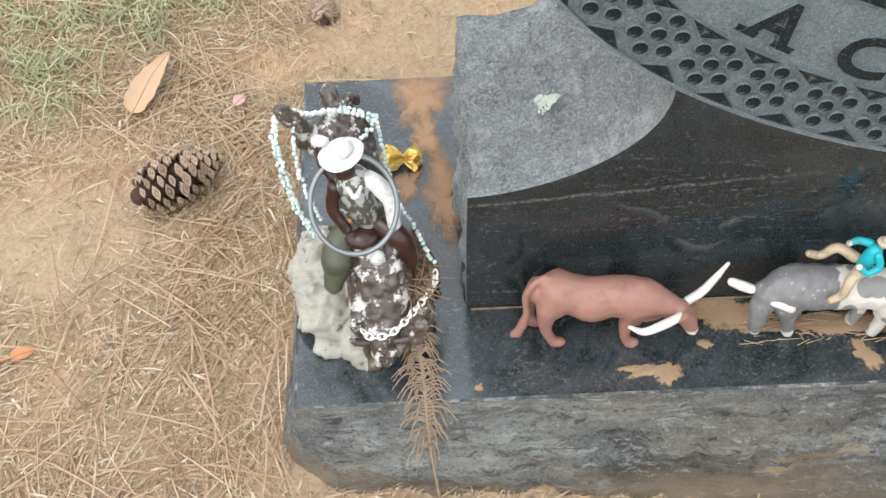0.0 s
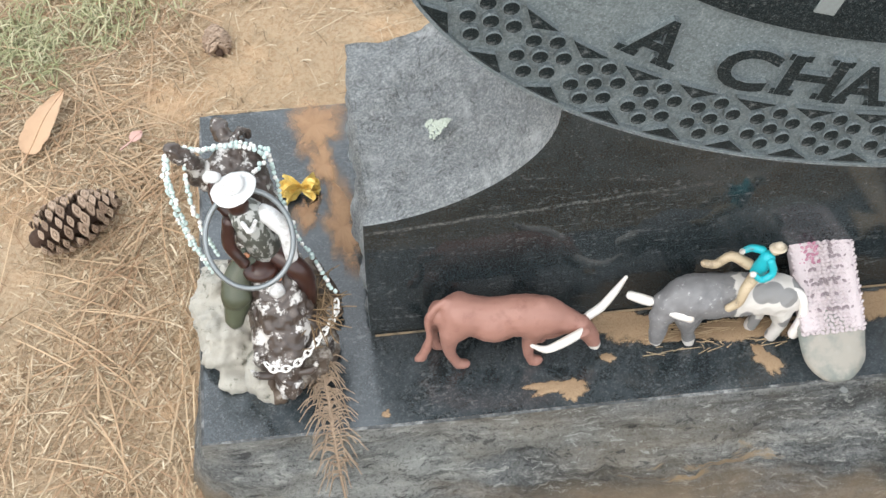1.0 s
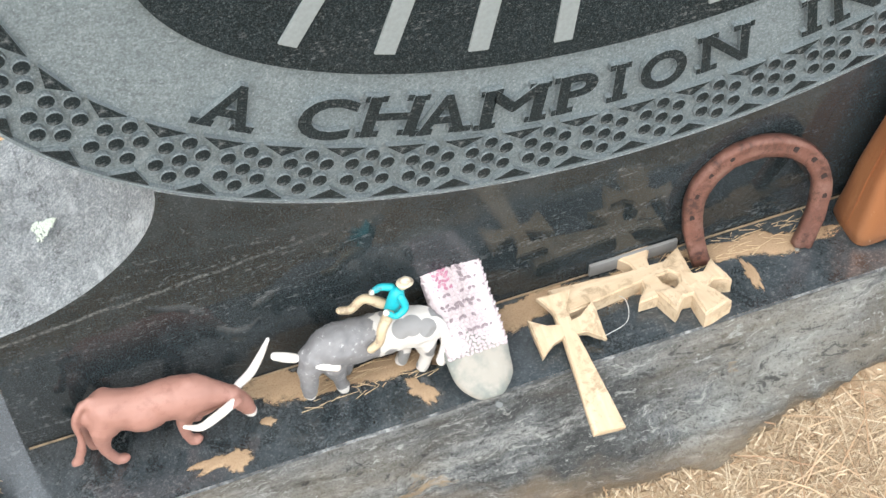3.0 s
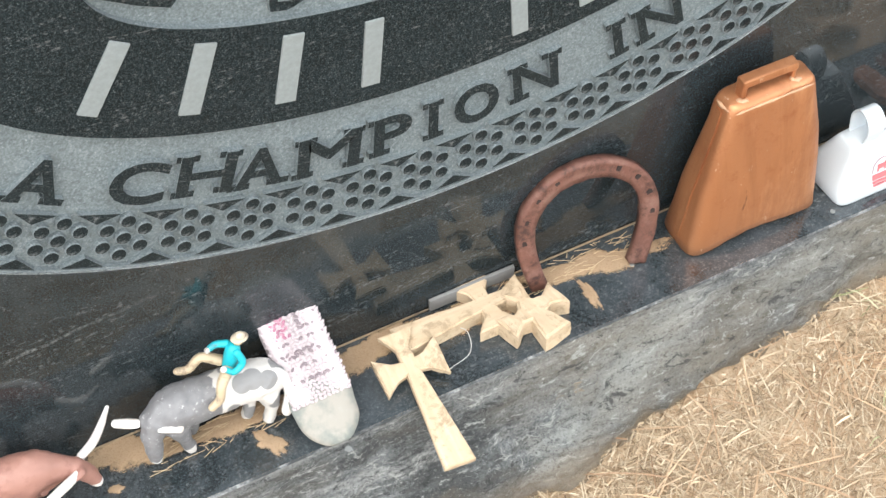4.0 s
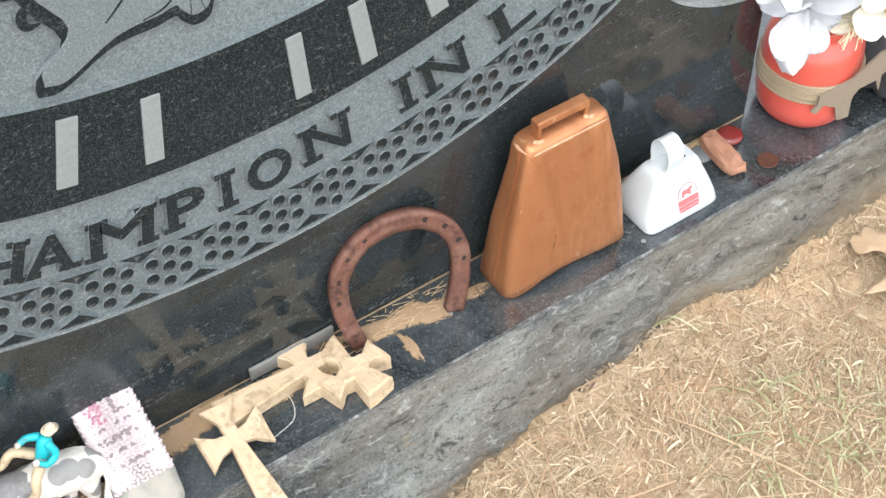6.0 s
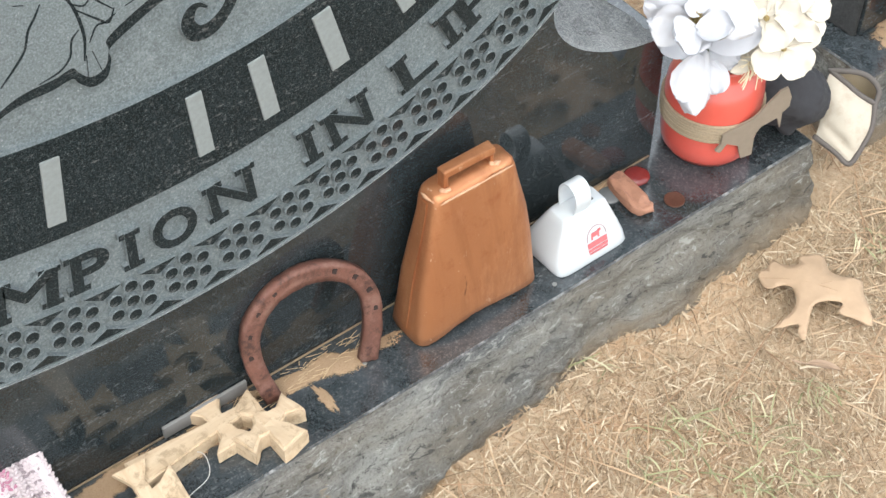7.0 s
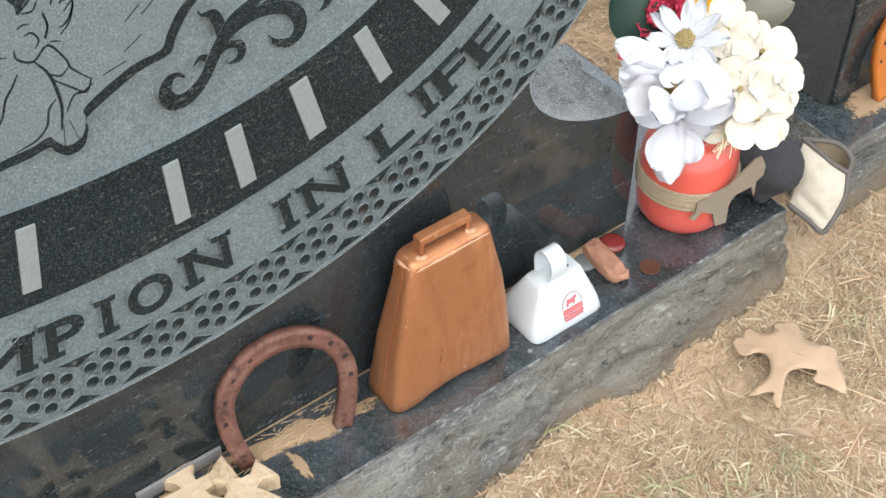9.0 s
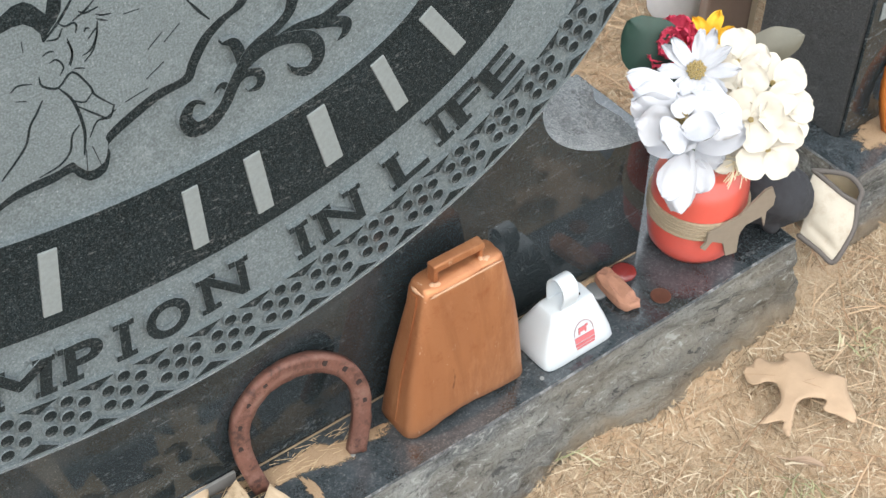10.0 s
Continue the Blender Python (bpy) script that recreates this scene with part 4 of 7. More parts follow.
def crocheted_stone():
    th = thing("stone_with_crochet_cover", (0.3320, -0.0870, TOP + 0.007), "flat pale stone half inside a pink and white crocheted cover", "keepsake", "", (29, 0, 1))
    bm = bmesh.new()
    bmesh.ops.create_icosphere(bm, subdivisions=4, radius=1)
    for v in bm.verts:
        w = 1 - 0.10 * max(0, -v.co.y)
        flatter = math.copysign(abs(v.co.y) ** 0.8, v.co.y)
        v.co = Vector((v.co.x * 0.0245 * w * (1 + 0.10 * v.co.y ** 2), 0.036 + flatter * 0.034, v.co.z * 0.0085))
    for v in bm.verts:      # a few flat worn faces
        for nx_, ny_, nz_, d_ in ((0.5, -0.5, 0.7, 0.0060), (-0.6, -0.4, 0.7, 0.0090), (0.1, -0.9, 0.4, 0.0200)):
            over = (v.co.x * nx_ + (v.co.y - 0.030) * ny_ + v.co.z * nz_) - d_ - 0.012
            if over > 0:
                v.co -= Vector((nx_, ny_, nz_)) * over * 0.8
    roughen(bm, 0.0014, 0.02, 2)
    k = Nodes("pale_green_white_stone")
    c = k.mix(k.ramp(k.noise(40, 4), [(0.42, 0.0), (0.58, 1.0)]), (0.165, 0.180, 0.165), (0.265, 0.250, 0.218))
    k.bump(k.noise(300, 4), 0.2, 0.0006)
    part("stone", bm, k.done(k.mix(k.ramp(k.noise(160, 5), [(0.55, 0.0), (0.75, 0.4)]), c, (0.3, 0.3, 0.27)), 0.7), th, "smooth pale stone", True)
    bm = bmesh.new()
    cols, rows = 14, 28

    def yarn(c, r):
        """Which yarn a stitch has: a pink motif and a grey one near the top, broken grey rows across the middle."""
        if 19 <= r <= 25 and 1 <= c <= 5 and (r + 2 * c) % 5:
            return 1
        if 20 <= r <= 25 and c in (8, 12) or (r in (20, 25) and 8 <= c <= 12):
            return 2
        if r in (6, 10, 13, 14, 17) and rng.random() < 0.6:
            return 2
        return 0
    for r in range(rows):
        for c in range(cols):
            x = (c - (cols - 1) / 2 + 0.25 * (r % 2)) * 0.0034
            y = 0.0385 + r * 0.0027
            z = 0.0088 - 0.0030 * abs(c - (cols - 1) / 2) / (cols / 2)
            m = Matrix.Translation((x + rng.uniform(-5e-4, 5e-4), y + rng.uniform(-3e-4, 3e-4), z + rng.uniform(-3e-4, 3e-4))) @ Matrix.Rotation(0.7 if c % 2 else -0.7, 4, "Z") @ Matrix.Diagonal((0.0023, 0.0014, 0.0013, 1))
            got = bmesh.ops.create_icosphere(bm, subdivisions=1, radius=1, matrix=m)
            kind_ = yarn(c, r)
            for f in {f for v in got["verts"] for f in v.link_faces}:
                f.material_index = kind_
    block(bm, (0, 0.0757, 0.0006), (0.046, 0.0750, 0.0141), 0, 0.004)
    yarns = [plain("white_pink_yarn", (0.48, 0.425, 0.44), 0.9, 0.16, 300, 0.0, 0.3, 0.0, None, (0.42, 0.36, 0.37)), plain("raspberry_yarn", (0.38, 0.17, 0.24), 0.9, 0.4, 300, 0.0, 0.3, 0.0, None, (0.55, 0.40, 0.44)), plain("grey_yarn", (0.24, 0.20, 0.215), 0.9, 0.4, 300, 0.0, 0.3)]
    part("crochet_cover", bm, yarns, th, "pink and white crocheted yarn cover", True)


crocheted_stone()


def cross_outline(length, span, arm, narrow, flare, foot):
    """Flared cross lying in the plane: head up, foot down, centre at the origin."""
    pts = [(-flare, arm), (flare, arm * 0.97), (flare * 0.42, arm * 0.52), (narrow, narrow)]
    pts += [(span * 0.52, flare * 0.56), (span, flare * 1.22), (span * 0.97, -flare * 1.25), (span * 0.52, -flare * 0.52), (narrow, -narrow)]
    pts += [(foot, -(length - arm)), (-foot, -(length - arm) * 0.985), (-narrow, -narrow)]
    pts += [(-span * 0.52, -flare * 0.56), (-span * 0.985, -flare * 1.25), (-span, flare * 1.18), (-span * 0.52, flare * 0.54), (-narrow, narrow), (-flare * 0.42, arm * 0.52)]
    return pts


def wood(name, light=1.0):
    k = Nodes(name)
    g = k.ramp(k.noise(30, 6, 0.6, (5.0, 0.7, 5.0), 0.4), [(0.3, tuple(v * light for v in (0.40, 0.300, 0.195))), (0.7, tuple(v * light for v in (0.51, 0.410, 0.288)))])
    worn = k.ramp(k.noise(70, 7, 0.78, None, 0.4), [(0.53, 0.0), (0.62, 0.80)])
    c = k.mix(worn, g, (0.25, 0.19, 0.12))
    c = k.mix(k.ramp(k.noise(24, 4), [(0.5, 0.0), (0.7, 0.4)]), c, (0.40, 0.31, 0.20))
    k.bump(k.noise(200, 5, 0.6, (3, 0.6, 3)), 0.25, 0.0005)
    return k.done(c, 0.7, 0.0, 0.3)


M_WOOD = wood("pale_cut_wood")


def wood_cross(dims, thick, loc, rot, label, worn=0.0011):
    bm = bmesh.new()
    prism(bm, cross_outline(*dims), thick, 0.0, 0, "z", 0.0)
    geom = [e for e in bm.edges if len(e.link_faces) == 2 and e.calc_face_angle(0) > 0.9 and abs(e.verts[0].co.z - e.verts[1].co.z) < 1e-6 and e.verts[0].co.z > thick / 2]
    bmesh.ops.bevel(bm, geom=geom, offset=worn, segments=3, affect="EDGES")
    bmesh.ops.triangulate(bm, faces=[f for f in bm.faces if len(f.verts) > 4])
    for _ in range(2):
        bmesh.ops.subdivide_edges(bm, edges=[e for e in bm.edges if e.calc_length() > 0.007], cuts=1, use_grid_fill=True)
    roughen(bm, worn * 0.55, 0.011, loc[0] * 40)
    return single("wooden_cross", bm, M_WOOD, loc, label, "cross", "wooden crosses", False, rot)


wood_cross((0.117, 0.0265, 0.031, 0.0058, 0.0135, 0.0125), 0.0065, (0.4062, -0.0500, TOP + 0.0085), (12, 0, -1), "pale wooden cross whose foot hangs over the base edge")
wood_cross((0.113, 0.0250, 0.035, 0.0066, 0.0140, 0.0135), 0.0130, (0.4840, -0.0240, TOP + 0.0010), (0, -1, -89), "pale wooden cross lying at the foot of the stone", 0.0014)
wood_cross((0.056, 0.0285, 0.0270, 0.0080, 0.0105, 0.0130), 0.0165, (0.5130, -0.0490, TOP + 0.0006), (-3, 2, 14), "small thick pale wooden cross", 0.0020)


def ring_of(bm, c, r, tube_r, axis_rot, n=40, squash=1.0, mat=0, segs=8):
    m = Matrix.Translation(c) @ axis_rot
    pts = [m @ Vector((r * math.cos(2 * math.pi * i / n), r * squash * math.sin(2 * math.pi * i / n), 0)) for i in range(n)]
    tube(bm, pts, [tube_r] * n, segs, 1, mat, 1.0, True)


def horseshoe(name, loc, rot, mat, label, wide=0.0520, tall=0.116):
    th = thing(name, loc, label, "horseshoe", "", rot)
    bm = bmesh.new()
    n = 44
    rows = []
    leg = tall - wide - 0.009
    for i in range(n + 1):
        u = i / n
        if u < 0.22:                       # straight leg, leaning in a little at its heel
            h = u / 0.22
            x, z, ang = wide * (0.80 + 0.20 * math.sin(h * math.pi / 2)), leg * h, 0.20 * (h - 1)
        elif u > 0.78:
            h = (1 - u) / 0.22
            x, z, ang = -wide * (0.80 + 0.20 * math.sin(h * math.pi / 2)), leg * h, math.pi - 0.20 * (h - 1)
        else:
            ang = math.pi * (u - 0.22) / 0.56
            x, z = wide * math.cos(ang), leg + wide * math.sin(ang)
        a = ang
        half = 0.0082 - 0.0008 * abs(math.cos(a))
        nx, nz = math.cos(ang), math.sin(ang)
        row = []
        for u, v in ((-half, -0.0042), (-half, 0.0042), (-0.002, 0.0050), (0.002, 0.0040), (0.0045, 0.0050), (half, 0.0040), (half, -0.0042)):
            row.append(bm.verts.new((x + nx * u, -v, z + nz * u)))
        rows.append(row)
    for a, b in zip(rows, rows[1:]):
        for j in range(7):
            bm.faces.new((a[j], a[(j + 1) % 7], b[(j + 1) % 7], b[j]))
    bm.faces.new(rows[0]), bm.faces.new(rows[-1][::-1])
    bmesh.ops.recalc_face_normals(bm, faces=bm.faces[:])
    low = min(v.co.z for v in bm.verts)
    for v in bm.verts:
        v.co.z -= low
    roughen(bm, 0.0007, 0.008, 2)
    shoe = part("shoe", bm, mat, th, "worn iron bar", True)
    # no holes are cut: near-black blocks stand in for the shade inside them
    hole = plain("nail_hole_shadowed_rust", (0.018, 0.010, 0.008), 0.9)
    for s in (-1, 1):
        for j in range(4):
            a = radians(90 + s * (28 + j * 22))
            bm = bmesh.new()
            block(bm, (0, 0, 0), (0.0058, 0.0012, 0.0044), 0, 0.0006)
            part("nail_hole", bm, hole, shoe, "", False, (wide * 1.02 * math.cos(a), -0.0040, leg + wide * 1.02 * math.sin(a) - low), (0, -math.degrees(a), 0))
    return th


k = Nodes("rusty_iron")
c = k.mix(k.noise(60, 6, 0.7), (0.060, 0.026, 0.020), (0.20, 0.088, 0.062))
c = k.mix(k.ramp(k.noise(45, 7, 0.75), [(0.5, 0.0), (0.66, 0.7)]), c, (0.215, 0.125, 0.098))
c = k.mix(k.ramp(k.noise(90, 6, 0.75), [(0.36, 0.8), (0.48, 0.0)]), c, (0.030, 0.016, 0.013))
k.bump(k.noise(300, 5, 0.7), 0.5, 0.0008)
M_RUST = k.done(c, 0.65, 0.25)
horseshoe("horseshoe", (0.5755, -0.0285, TOP), (-11, 0, -9), M_RUST, "rusty iron horseshoe leaning against the stone")


def loft(bm, levels, n=40, power=4.0, mat=0):
    """Rounded-rectangle rings (z, half width, half depth, x shift, y shift) joined into a closed shell."""
    rings = []
    for z, hx, hy, sx, sy in levels:
        ring = []
        for i in range(n):
            a = 2 * math.pi * i / n
            c, s = math.cos(a), math.sin(a)
            r = (abs(c) ** power + abs(s) ** power) ** (-1 / power)
            ring.append(bm.verts.new((sx + hx * r * c, sy + hy * r * s, z)))
        rings.append(ring)
    for a, b in zip(rings, rings[1:]):
        for i in range(n):
            bm.faces.new((a[i - 1], a[i], b[i], b[i - 1])).material_index = mat
    bm.faces.new(rings[0][::-1]).material_index = mat
    bm.faces.new(rings[-1]).material_index = mat


def strap(bm, path, width, thick, axis=(0, 1, 0), mat=0):
    """A bent flat band along path; width runs along axis."""
    path = smooth_path(path, 6)
    ax = Vector(axis)
    rows = []
    for i, p in enumerate(path):
        d = (path[min(i + 1, len(path) - 1)] - path[max(i - 1, 0)]).normalized()
        nrm = d.cross(ax).normalized()
        rows.append([bm.verts.new(p + ax * width * u / 2 + nrm * thick * v / 2) for u, v in ((-1, -1), (1, -1), (1, 1), (-1, 1))])
    for a, b in zip(rows, rows[1:]):
        for j in range(4):
            bm.faces.new((a[j], b[j], b[(j + 1) % 4], a[(j + 1) % 4])).material_index = mat
    bm.faces.new(rows[0]), bm.faces.new(rows[-1][::-1])
    bmesh.ops.recalc_face_normals(bm, faces=bm.faces[:])


def copper_bell():
    th = thing("cowbell", (0.7195, -0.0320, TOP), "large copper-coloured cowbell with scuffed painted metal", "cowbell", "cowbells")
    k = Nodes("copper_paint")
    c = k.mix(k.noise(14, 6, 0.65, (1, 1, 0.30), 0.5), (0.33, 0.132, 0.058), (0.50, 0.232, 0.108))
    c = k.mix(k.ramp(k.noise(48, 7, 0.75), [(0.56, 0.0), (0.70, 0.6)]), c, (0.30, 0.095, 0.038))
    c = k.mix(k.ramp(k.noise(22, 6, 0.7, (1, 1, 0.35)), [(0.52, 0.0), (0.70, 0.5)]), c, (0.68, 0.37, 0.20))
    c = k.mix(k.ramp(k.noise(230, 4, 0.7, (0.5, 0.5, 0.2)), [(0.65, 0.0), (0.71, 0.7)]), c, (0.66, 0.46, 0.32))
    c = k.mix(k.ramp(k.noise(75, 3, 0.6, (1, 1, 0.25)), [(0.70, 0.0), (0.76, 0.8)]), c, (0.10, 0.035, 0.018))
    c = k.mix(k.ramp(k.noise(10, 6, 0.7, (2.2, 2.2, 0.35), 0.5), [(0.47, 0.0), (0.66, 0.50)]), c, (0.22, 0.075, 0.034))
    k.bump(k.math("ADD", k.noise(45, 5), k.noise(220, 4, 0.7)), 0.3, 0.0012)
    mat = k.done(c, k.math("ADD", k.math("MULTIPLY", k.noise(50, 4), 0.25), 0.28), 0.62)
    worn = plain("scuffed_pale_copper", (0.50, 0.30, 0.18), 0.65, 0.4, 120, 0.2, 0.4, 0.0, None, (0.34, 0.15, 0.07))
    bm = bmesh.new()
    levels = [(0.0, .0605, .0232, 0, 0), (0.003, .0640, .0258, 0, 0), (0.012, .0630, .0250, 0, 0), (0.030, .0602, .0240, .0004, 0), (0.060, .0568, .0215, .0012, .0006), (0.092, .0505, .0186, .0020, .0016), (0.124, .0437, .0160, .0026, .0030),
              (0.1385, .0410, .0150, .0028, .0040), (0.1445, .0395, .0138, .0028, .0042), (0.1475, .0370, .0112, .0028, .0042)]
    loft(bm, levels, 96, 5.5)
    for v in bm.verts:
        if v.co.z < 0.03:      # the lower lip rises in the middle
            v.co.z += 0.0095 * max(0.0, 1 - (v.co.x / 0.056) ** 2) * (1 - v.co.z / 0.03)
    roughen(bm, 0.0016, 0.045, 4)
    body = part("bell_body", bm, mat, th, "", True)
    bm = bmesh.new()
    for c_, size in (((-.0222, .0030, .1550), (.0046, .0095, .0200)), ((.0232, .0030, .1550), (.0034, .0095, .0200)), ((.0005, .0030, .1622), (.0500, .0100, .0072))):
        block(bm, c_, size, 0, 0.0016)
    for v in bm.verts:      # the bar sags a little and leans back
        v.co.z += 0.0012 * math.cos(v.co.x * 90) - 0.0012
    roughen(bm, 0.0006, 0.007, 1)
    part("handle", bm, mat, body, "bent flat strap handle", False)
    for s in (-1, 1):
        bm = bmesh.new()
        strap(bm, [(s * .0632, 0, .010), (s * .0575 + .0010, .0004, .060), (s * .0510 + .0020, .0016, .092), (s * .0444 + .0026, .0030, .124), (s * .0420 + .0028, .0040, .1390)], 0.0060, 0.0012)
        part("side_fold", bm, mat, body, "folded side seam", False)
    bm = bmesh.new()
    tube(bm, [(-.034, -.0100, .1432), (-.018, -.0106, .1440), (.006, -.0104, .1437), (.024, -.0106, .1440), (.037, -.0098, .1430)], [.0007, .0012, .0009, .0012, .0006], 8, 6)
    tube(bm, [(-.0372, -.004, .1430), (-.0378, .004, .1428), (-.0372, .010, .1420)], [.0010, .0015, .0008], 8, 5)
    roughen(bm, 0.0008, 0.004, 3)
    part("worn_edge", bm, worn, body, "scuffed pale upper edge", True)
    for x in (-.0235, .0248):
        bm = bmesh.new()
        ball(bm, (x, -.0040, .1472), (.0040, .0022, .0022), 0, 10, 6)
        ball(bm, (x - .003, -.0020, .1475), (.0026, .0024, .0020), 0, 8, 6)
        roughen(bm, 0.0009, 0.003, 2)
        part("weld_bead", bm, worn, body, "rough pale weld", True)


copper_bell()


def white_bell():
    th = thing("cowbell", (0.8345, -0.0370, TOP), "small white enamelled cowbell with a red printed emblem", "cowbell", "cowbells", (0, 0, 0))
    mat = plain("white_enamel", (0.48, 0.52, 0.545), 0.3, 0.06, 40, 0.0, 0.02, 0.3)
    bm = bmesh.new()
    loft(bm, [(0.0, .0385, .0292, 0, 0), (0.002, .0394, .0300, 0, 0), (0.010, .0378, .0272, 0, -.0004), (0.024, .0330, .0214, 0, -.0010), (0.040, .0262, .0150, 0, -.0018), (0.0470, .0236, .0118, 0, -.0020), (0.0486, .0216, .0100, 0, -.0020)], 72, 9.0)
    body = part("bell_body", bm, mat, th, "", True)
    bm = bmesh.new()
    strap(bm, [(-.0050, -.0100, .0460), (-.0050, -.0135, .0600), (-.0050, -.0110, .0710), (-.0050, -.0040, .0765), (-.0050, .0040, .0745), (-.0050, .0085, .0650), (-.0050, .0065, .0470)], 0.0165, 0.0013, (1, 0, 0))
    part("handle", bm, mat, body, "white looped strap handle")
    # slot is not cut; a black block paints its shaded inside
    bm = bmesh.new()
    block(bm, (.0090, -.0045, .0492), (.0090, .0036, .0018), 0, 0.0003)
    part("slot", bm, plain("slot_black", (0.02, 0.02, 0.02), 0.8), body)
    red = plain("faded_red_print", (0.47, 0.125, 0.135), 0.5, 0.3, 300)
    slope = math.degrees(math.atan2(.0276 - .0168, .040 - .010))
    bm = bmesh.new()
    def on(x, h):      # a place on the sloping front, h metres above the foot
        return (x - .0035, -(.0276 - (h - .010) * math.tan(radians(slope))) - .0006, h)
    turn = Matrix.Rotation(radians(-slope), 4, "X")
    for x, h, w, t in ((.0085, .0172, .0215, .0050), (.0085, .0126, .0215, .0024), (.0085, .0098, .0200, .0016), (.0075, .0255, .0085, .0040), (.0035, .0230, .0016, .0030), (.0105, .0230, .0016, .0030), (.0122, .0273, .0030, .0022)):
        block(bm, on(x, h), (w, .0006, t), 0, 0, turn)
    part("emblem", bm, red, body, "plain red printed emblem")
    bm = bmesh.new()
    for i in range(25):      # pale arched outline over the beast
        a = radians(180 * i / 24)
        block(bm, on(.0085 + .0105 * math.cos(a), .0222 + .0105 * math.sin(a)), (.0016, .0005, .0007), 0, 0, turn @ Matrix.Rotation(-(a + math.pi / 2), 4, "Y"))
    part("emblem_outline", bm, plain("pale_pink_print", (0.36, 0.26, 0.27), 0.5, 0.2, 300), body, "pale printed outline")


white_bell()


def lump(name, loc, size, mat, label, category, rough=0.15, rot=(0, 0, 0), power=1.0, seed=0):
    bm = bmesh.new()
    bmesh.ops.create_icosphere(bm, subdivisions=3, radius=1)
    for v in bm.verts:
        p = v.co
        v.co = Vector((math.copysign(abs(p.x) ** power, p.x) * size[0], math.copysign(abs(p.y) ** power, p.y) * size[1], (math.copysign(abs(p.z) ** power, p.z) + 1) * size[2]))
    roughen(bm, rough * min(size), 1.2 * min(size), seed)
    return single(name, bm, mat, loc, label, category, "", False if power < 0.9 else True, rot)


lump("sandstone_chip", (0.9080, -0.0300, TOP), (0.0105, 0.0265, 0.0060), plain("brown_stone", (0.33, 0.165, 0.105), 0.8, 0.4, 90, 0.0, 0.5, 0.0, None, (0.17, 0.085, 0.06)), "reddish brown angular stone chip on the base", "stone", 0.35, (0, 0, -6), 0.55, 1)
lump("polished_pebble", (0.9290, -0.0160, TOP), (0.0125, 0.0120, 0.0050), plain("red_agate", (0.16, 0.022, 0.020), 0.15, 0.4, 90), "dark red polished pebble beside a stone chip", "stone", 0.05, (0, 0, 0), 1.0, 2)
bm = bmesh.new()
loft(bm, [(0, .0092, .0092, 0, 0), (.0003, .0095, .0095, 0, 0), (.0013, .0095, .0095, 0, 0), (.0016, .0090, .0090, 0, 0), (.0013, .0082, .0082, 0, 0)], 32, 2.0)
single("coin", bm, plain("old_penny", (0.13, 0.060, 0.040), 0.5, 0.3, 300, 0.7), (0.9386, -0.0560, TOP + 0.0003), "old brown copper coin lying on the base", "coin")
bm = bmesh.new()
loft(bm, [(0, .0115, .0100, 0, 0), (.0020, .0120, .0104, 0, 0), (.0032, .0105, .0092, 0, 0)], 28, 2.0)
single("clear_disc", bm, plain("milky_plastic", (0.13, 0.14, 0.145), 0.2, 0.1), (0.8960, -0.0170, TOP), "milky clear plastic disc beside a cowbell", "disc")

# ---- the jar of silk flowers ----
JAR = (1.0155, -0.0164)


def spun(bm, profile, n=48, mat=0):
    rings = [[bm.verts.new((r * math.cos(2 * math.pi * i / n), r * math.sin(2 * math.pi * i / n), z)) for i in range(n)] for r, z in profile]
    for a, b in zip(rings, rings[1:]):
        for i in range(n):
            bm.faces.new((a[i - 1], a[i], b[i], b[i - 1])).material_index = mat
    bm.faces.new(rings[0][::-1]), bm.faces.new(rings[-1])


JS = 0.93
jar = thing("flower_jar", (*JAR, TOP), "coral-red painted glass jar wrapped with twine, full of flowers", "vase")
bm = bmesh.new()
spun(bm, [(r * JS, z) for r, z in ((.032, 0), (.040, .002), (.0455, .010), (.0475, .022), (.0478, .058), (.0470, .076), (.0430, .088), (.0365, .094), (.0345, .098), (.0350, .104), (.0340, .107), (.0305, .107), (.0300, .098))])
jar_body = part("jar", bm, plain("coral_red_paint", (0.54, 0.085, 0.062), 0.28, 0.2, 30, 0.0, 0.04, 0.25), jar, "", True)
M_TWINE = plain("jute_twine", (0.31, 0.25, 0.17), 0.95, 0.35, 500, 0.0, 0.5)
bm = bmesh.new()
for j in range(7):
    ring_of(bm, (0, 0, .040 + j * .0030), .0486 * JS + rng.uniform(-3e-4, 5e-4), .0017, Matrix.Rotation(radians(rng.uniform(-1.5, 1.5)), 4, "X"), 48)
part("twine_wrap", bm, M_TWINE, jar_body, "jute twine wound round the jar")
bm = bmesh.new()
outline = [(x / 1000, z / 1000) for x, z in ((-20, -14), (-15, -8), (-15, 3), (-2, 9), (14, 15), (28, 31), (36, 40), (43, 42), (48, 30), (48, 19), (42, 13), (43, -6), (38, 8), (23, 2), (18, -7), (19, -31), (8, -32), (3, -15), (-9, -9), (-15, -18))]
prism(bm, outline, 0.0, 0.0022)
part("kraft_cutout", bm, plain("kraft_card", (0.20, 0.165, 0.125), 0.9, 0.2, 120), jar_body, "plain tan card cut-out tied to the jar", False, (-0.0144, -0.0462, .050), (0, 0, -17.5))


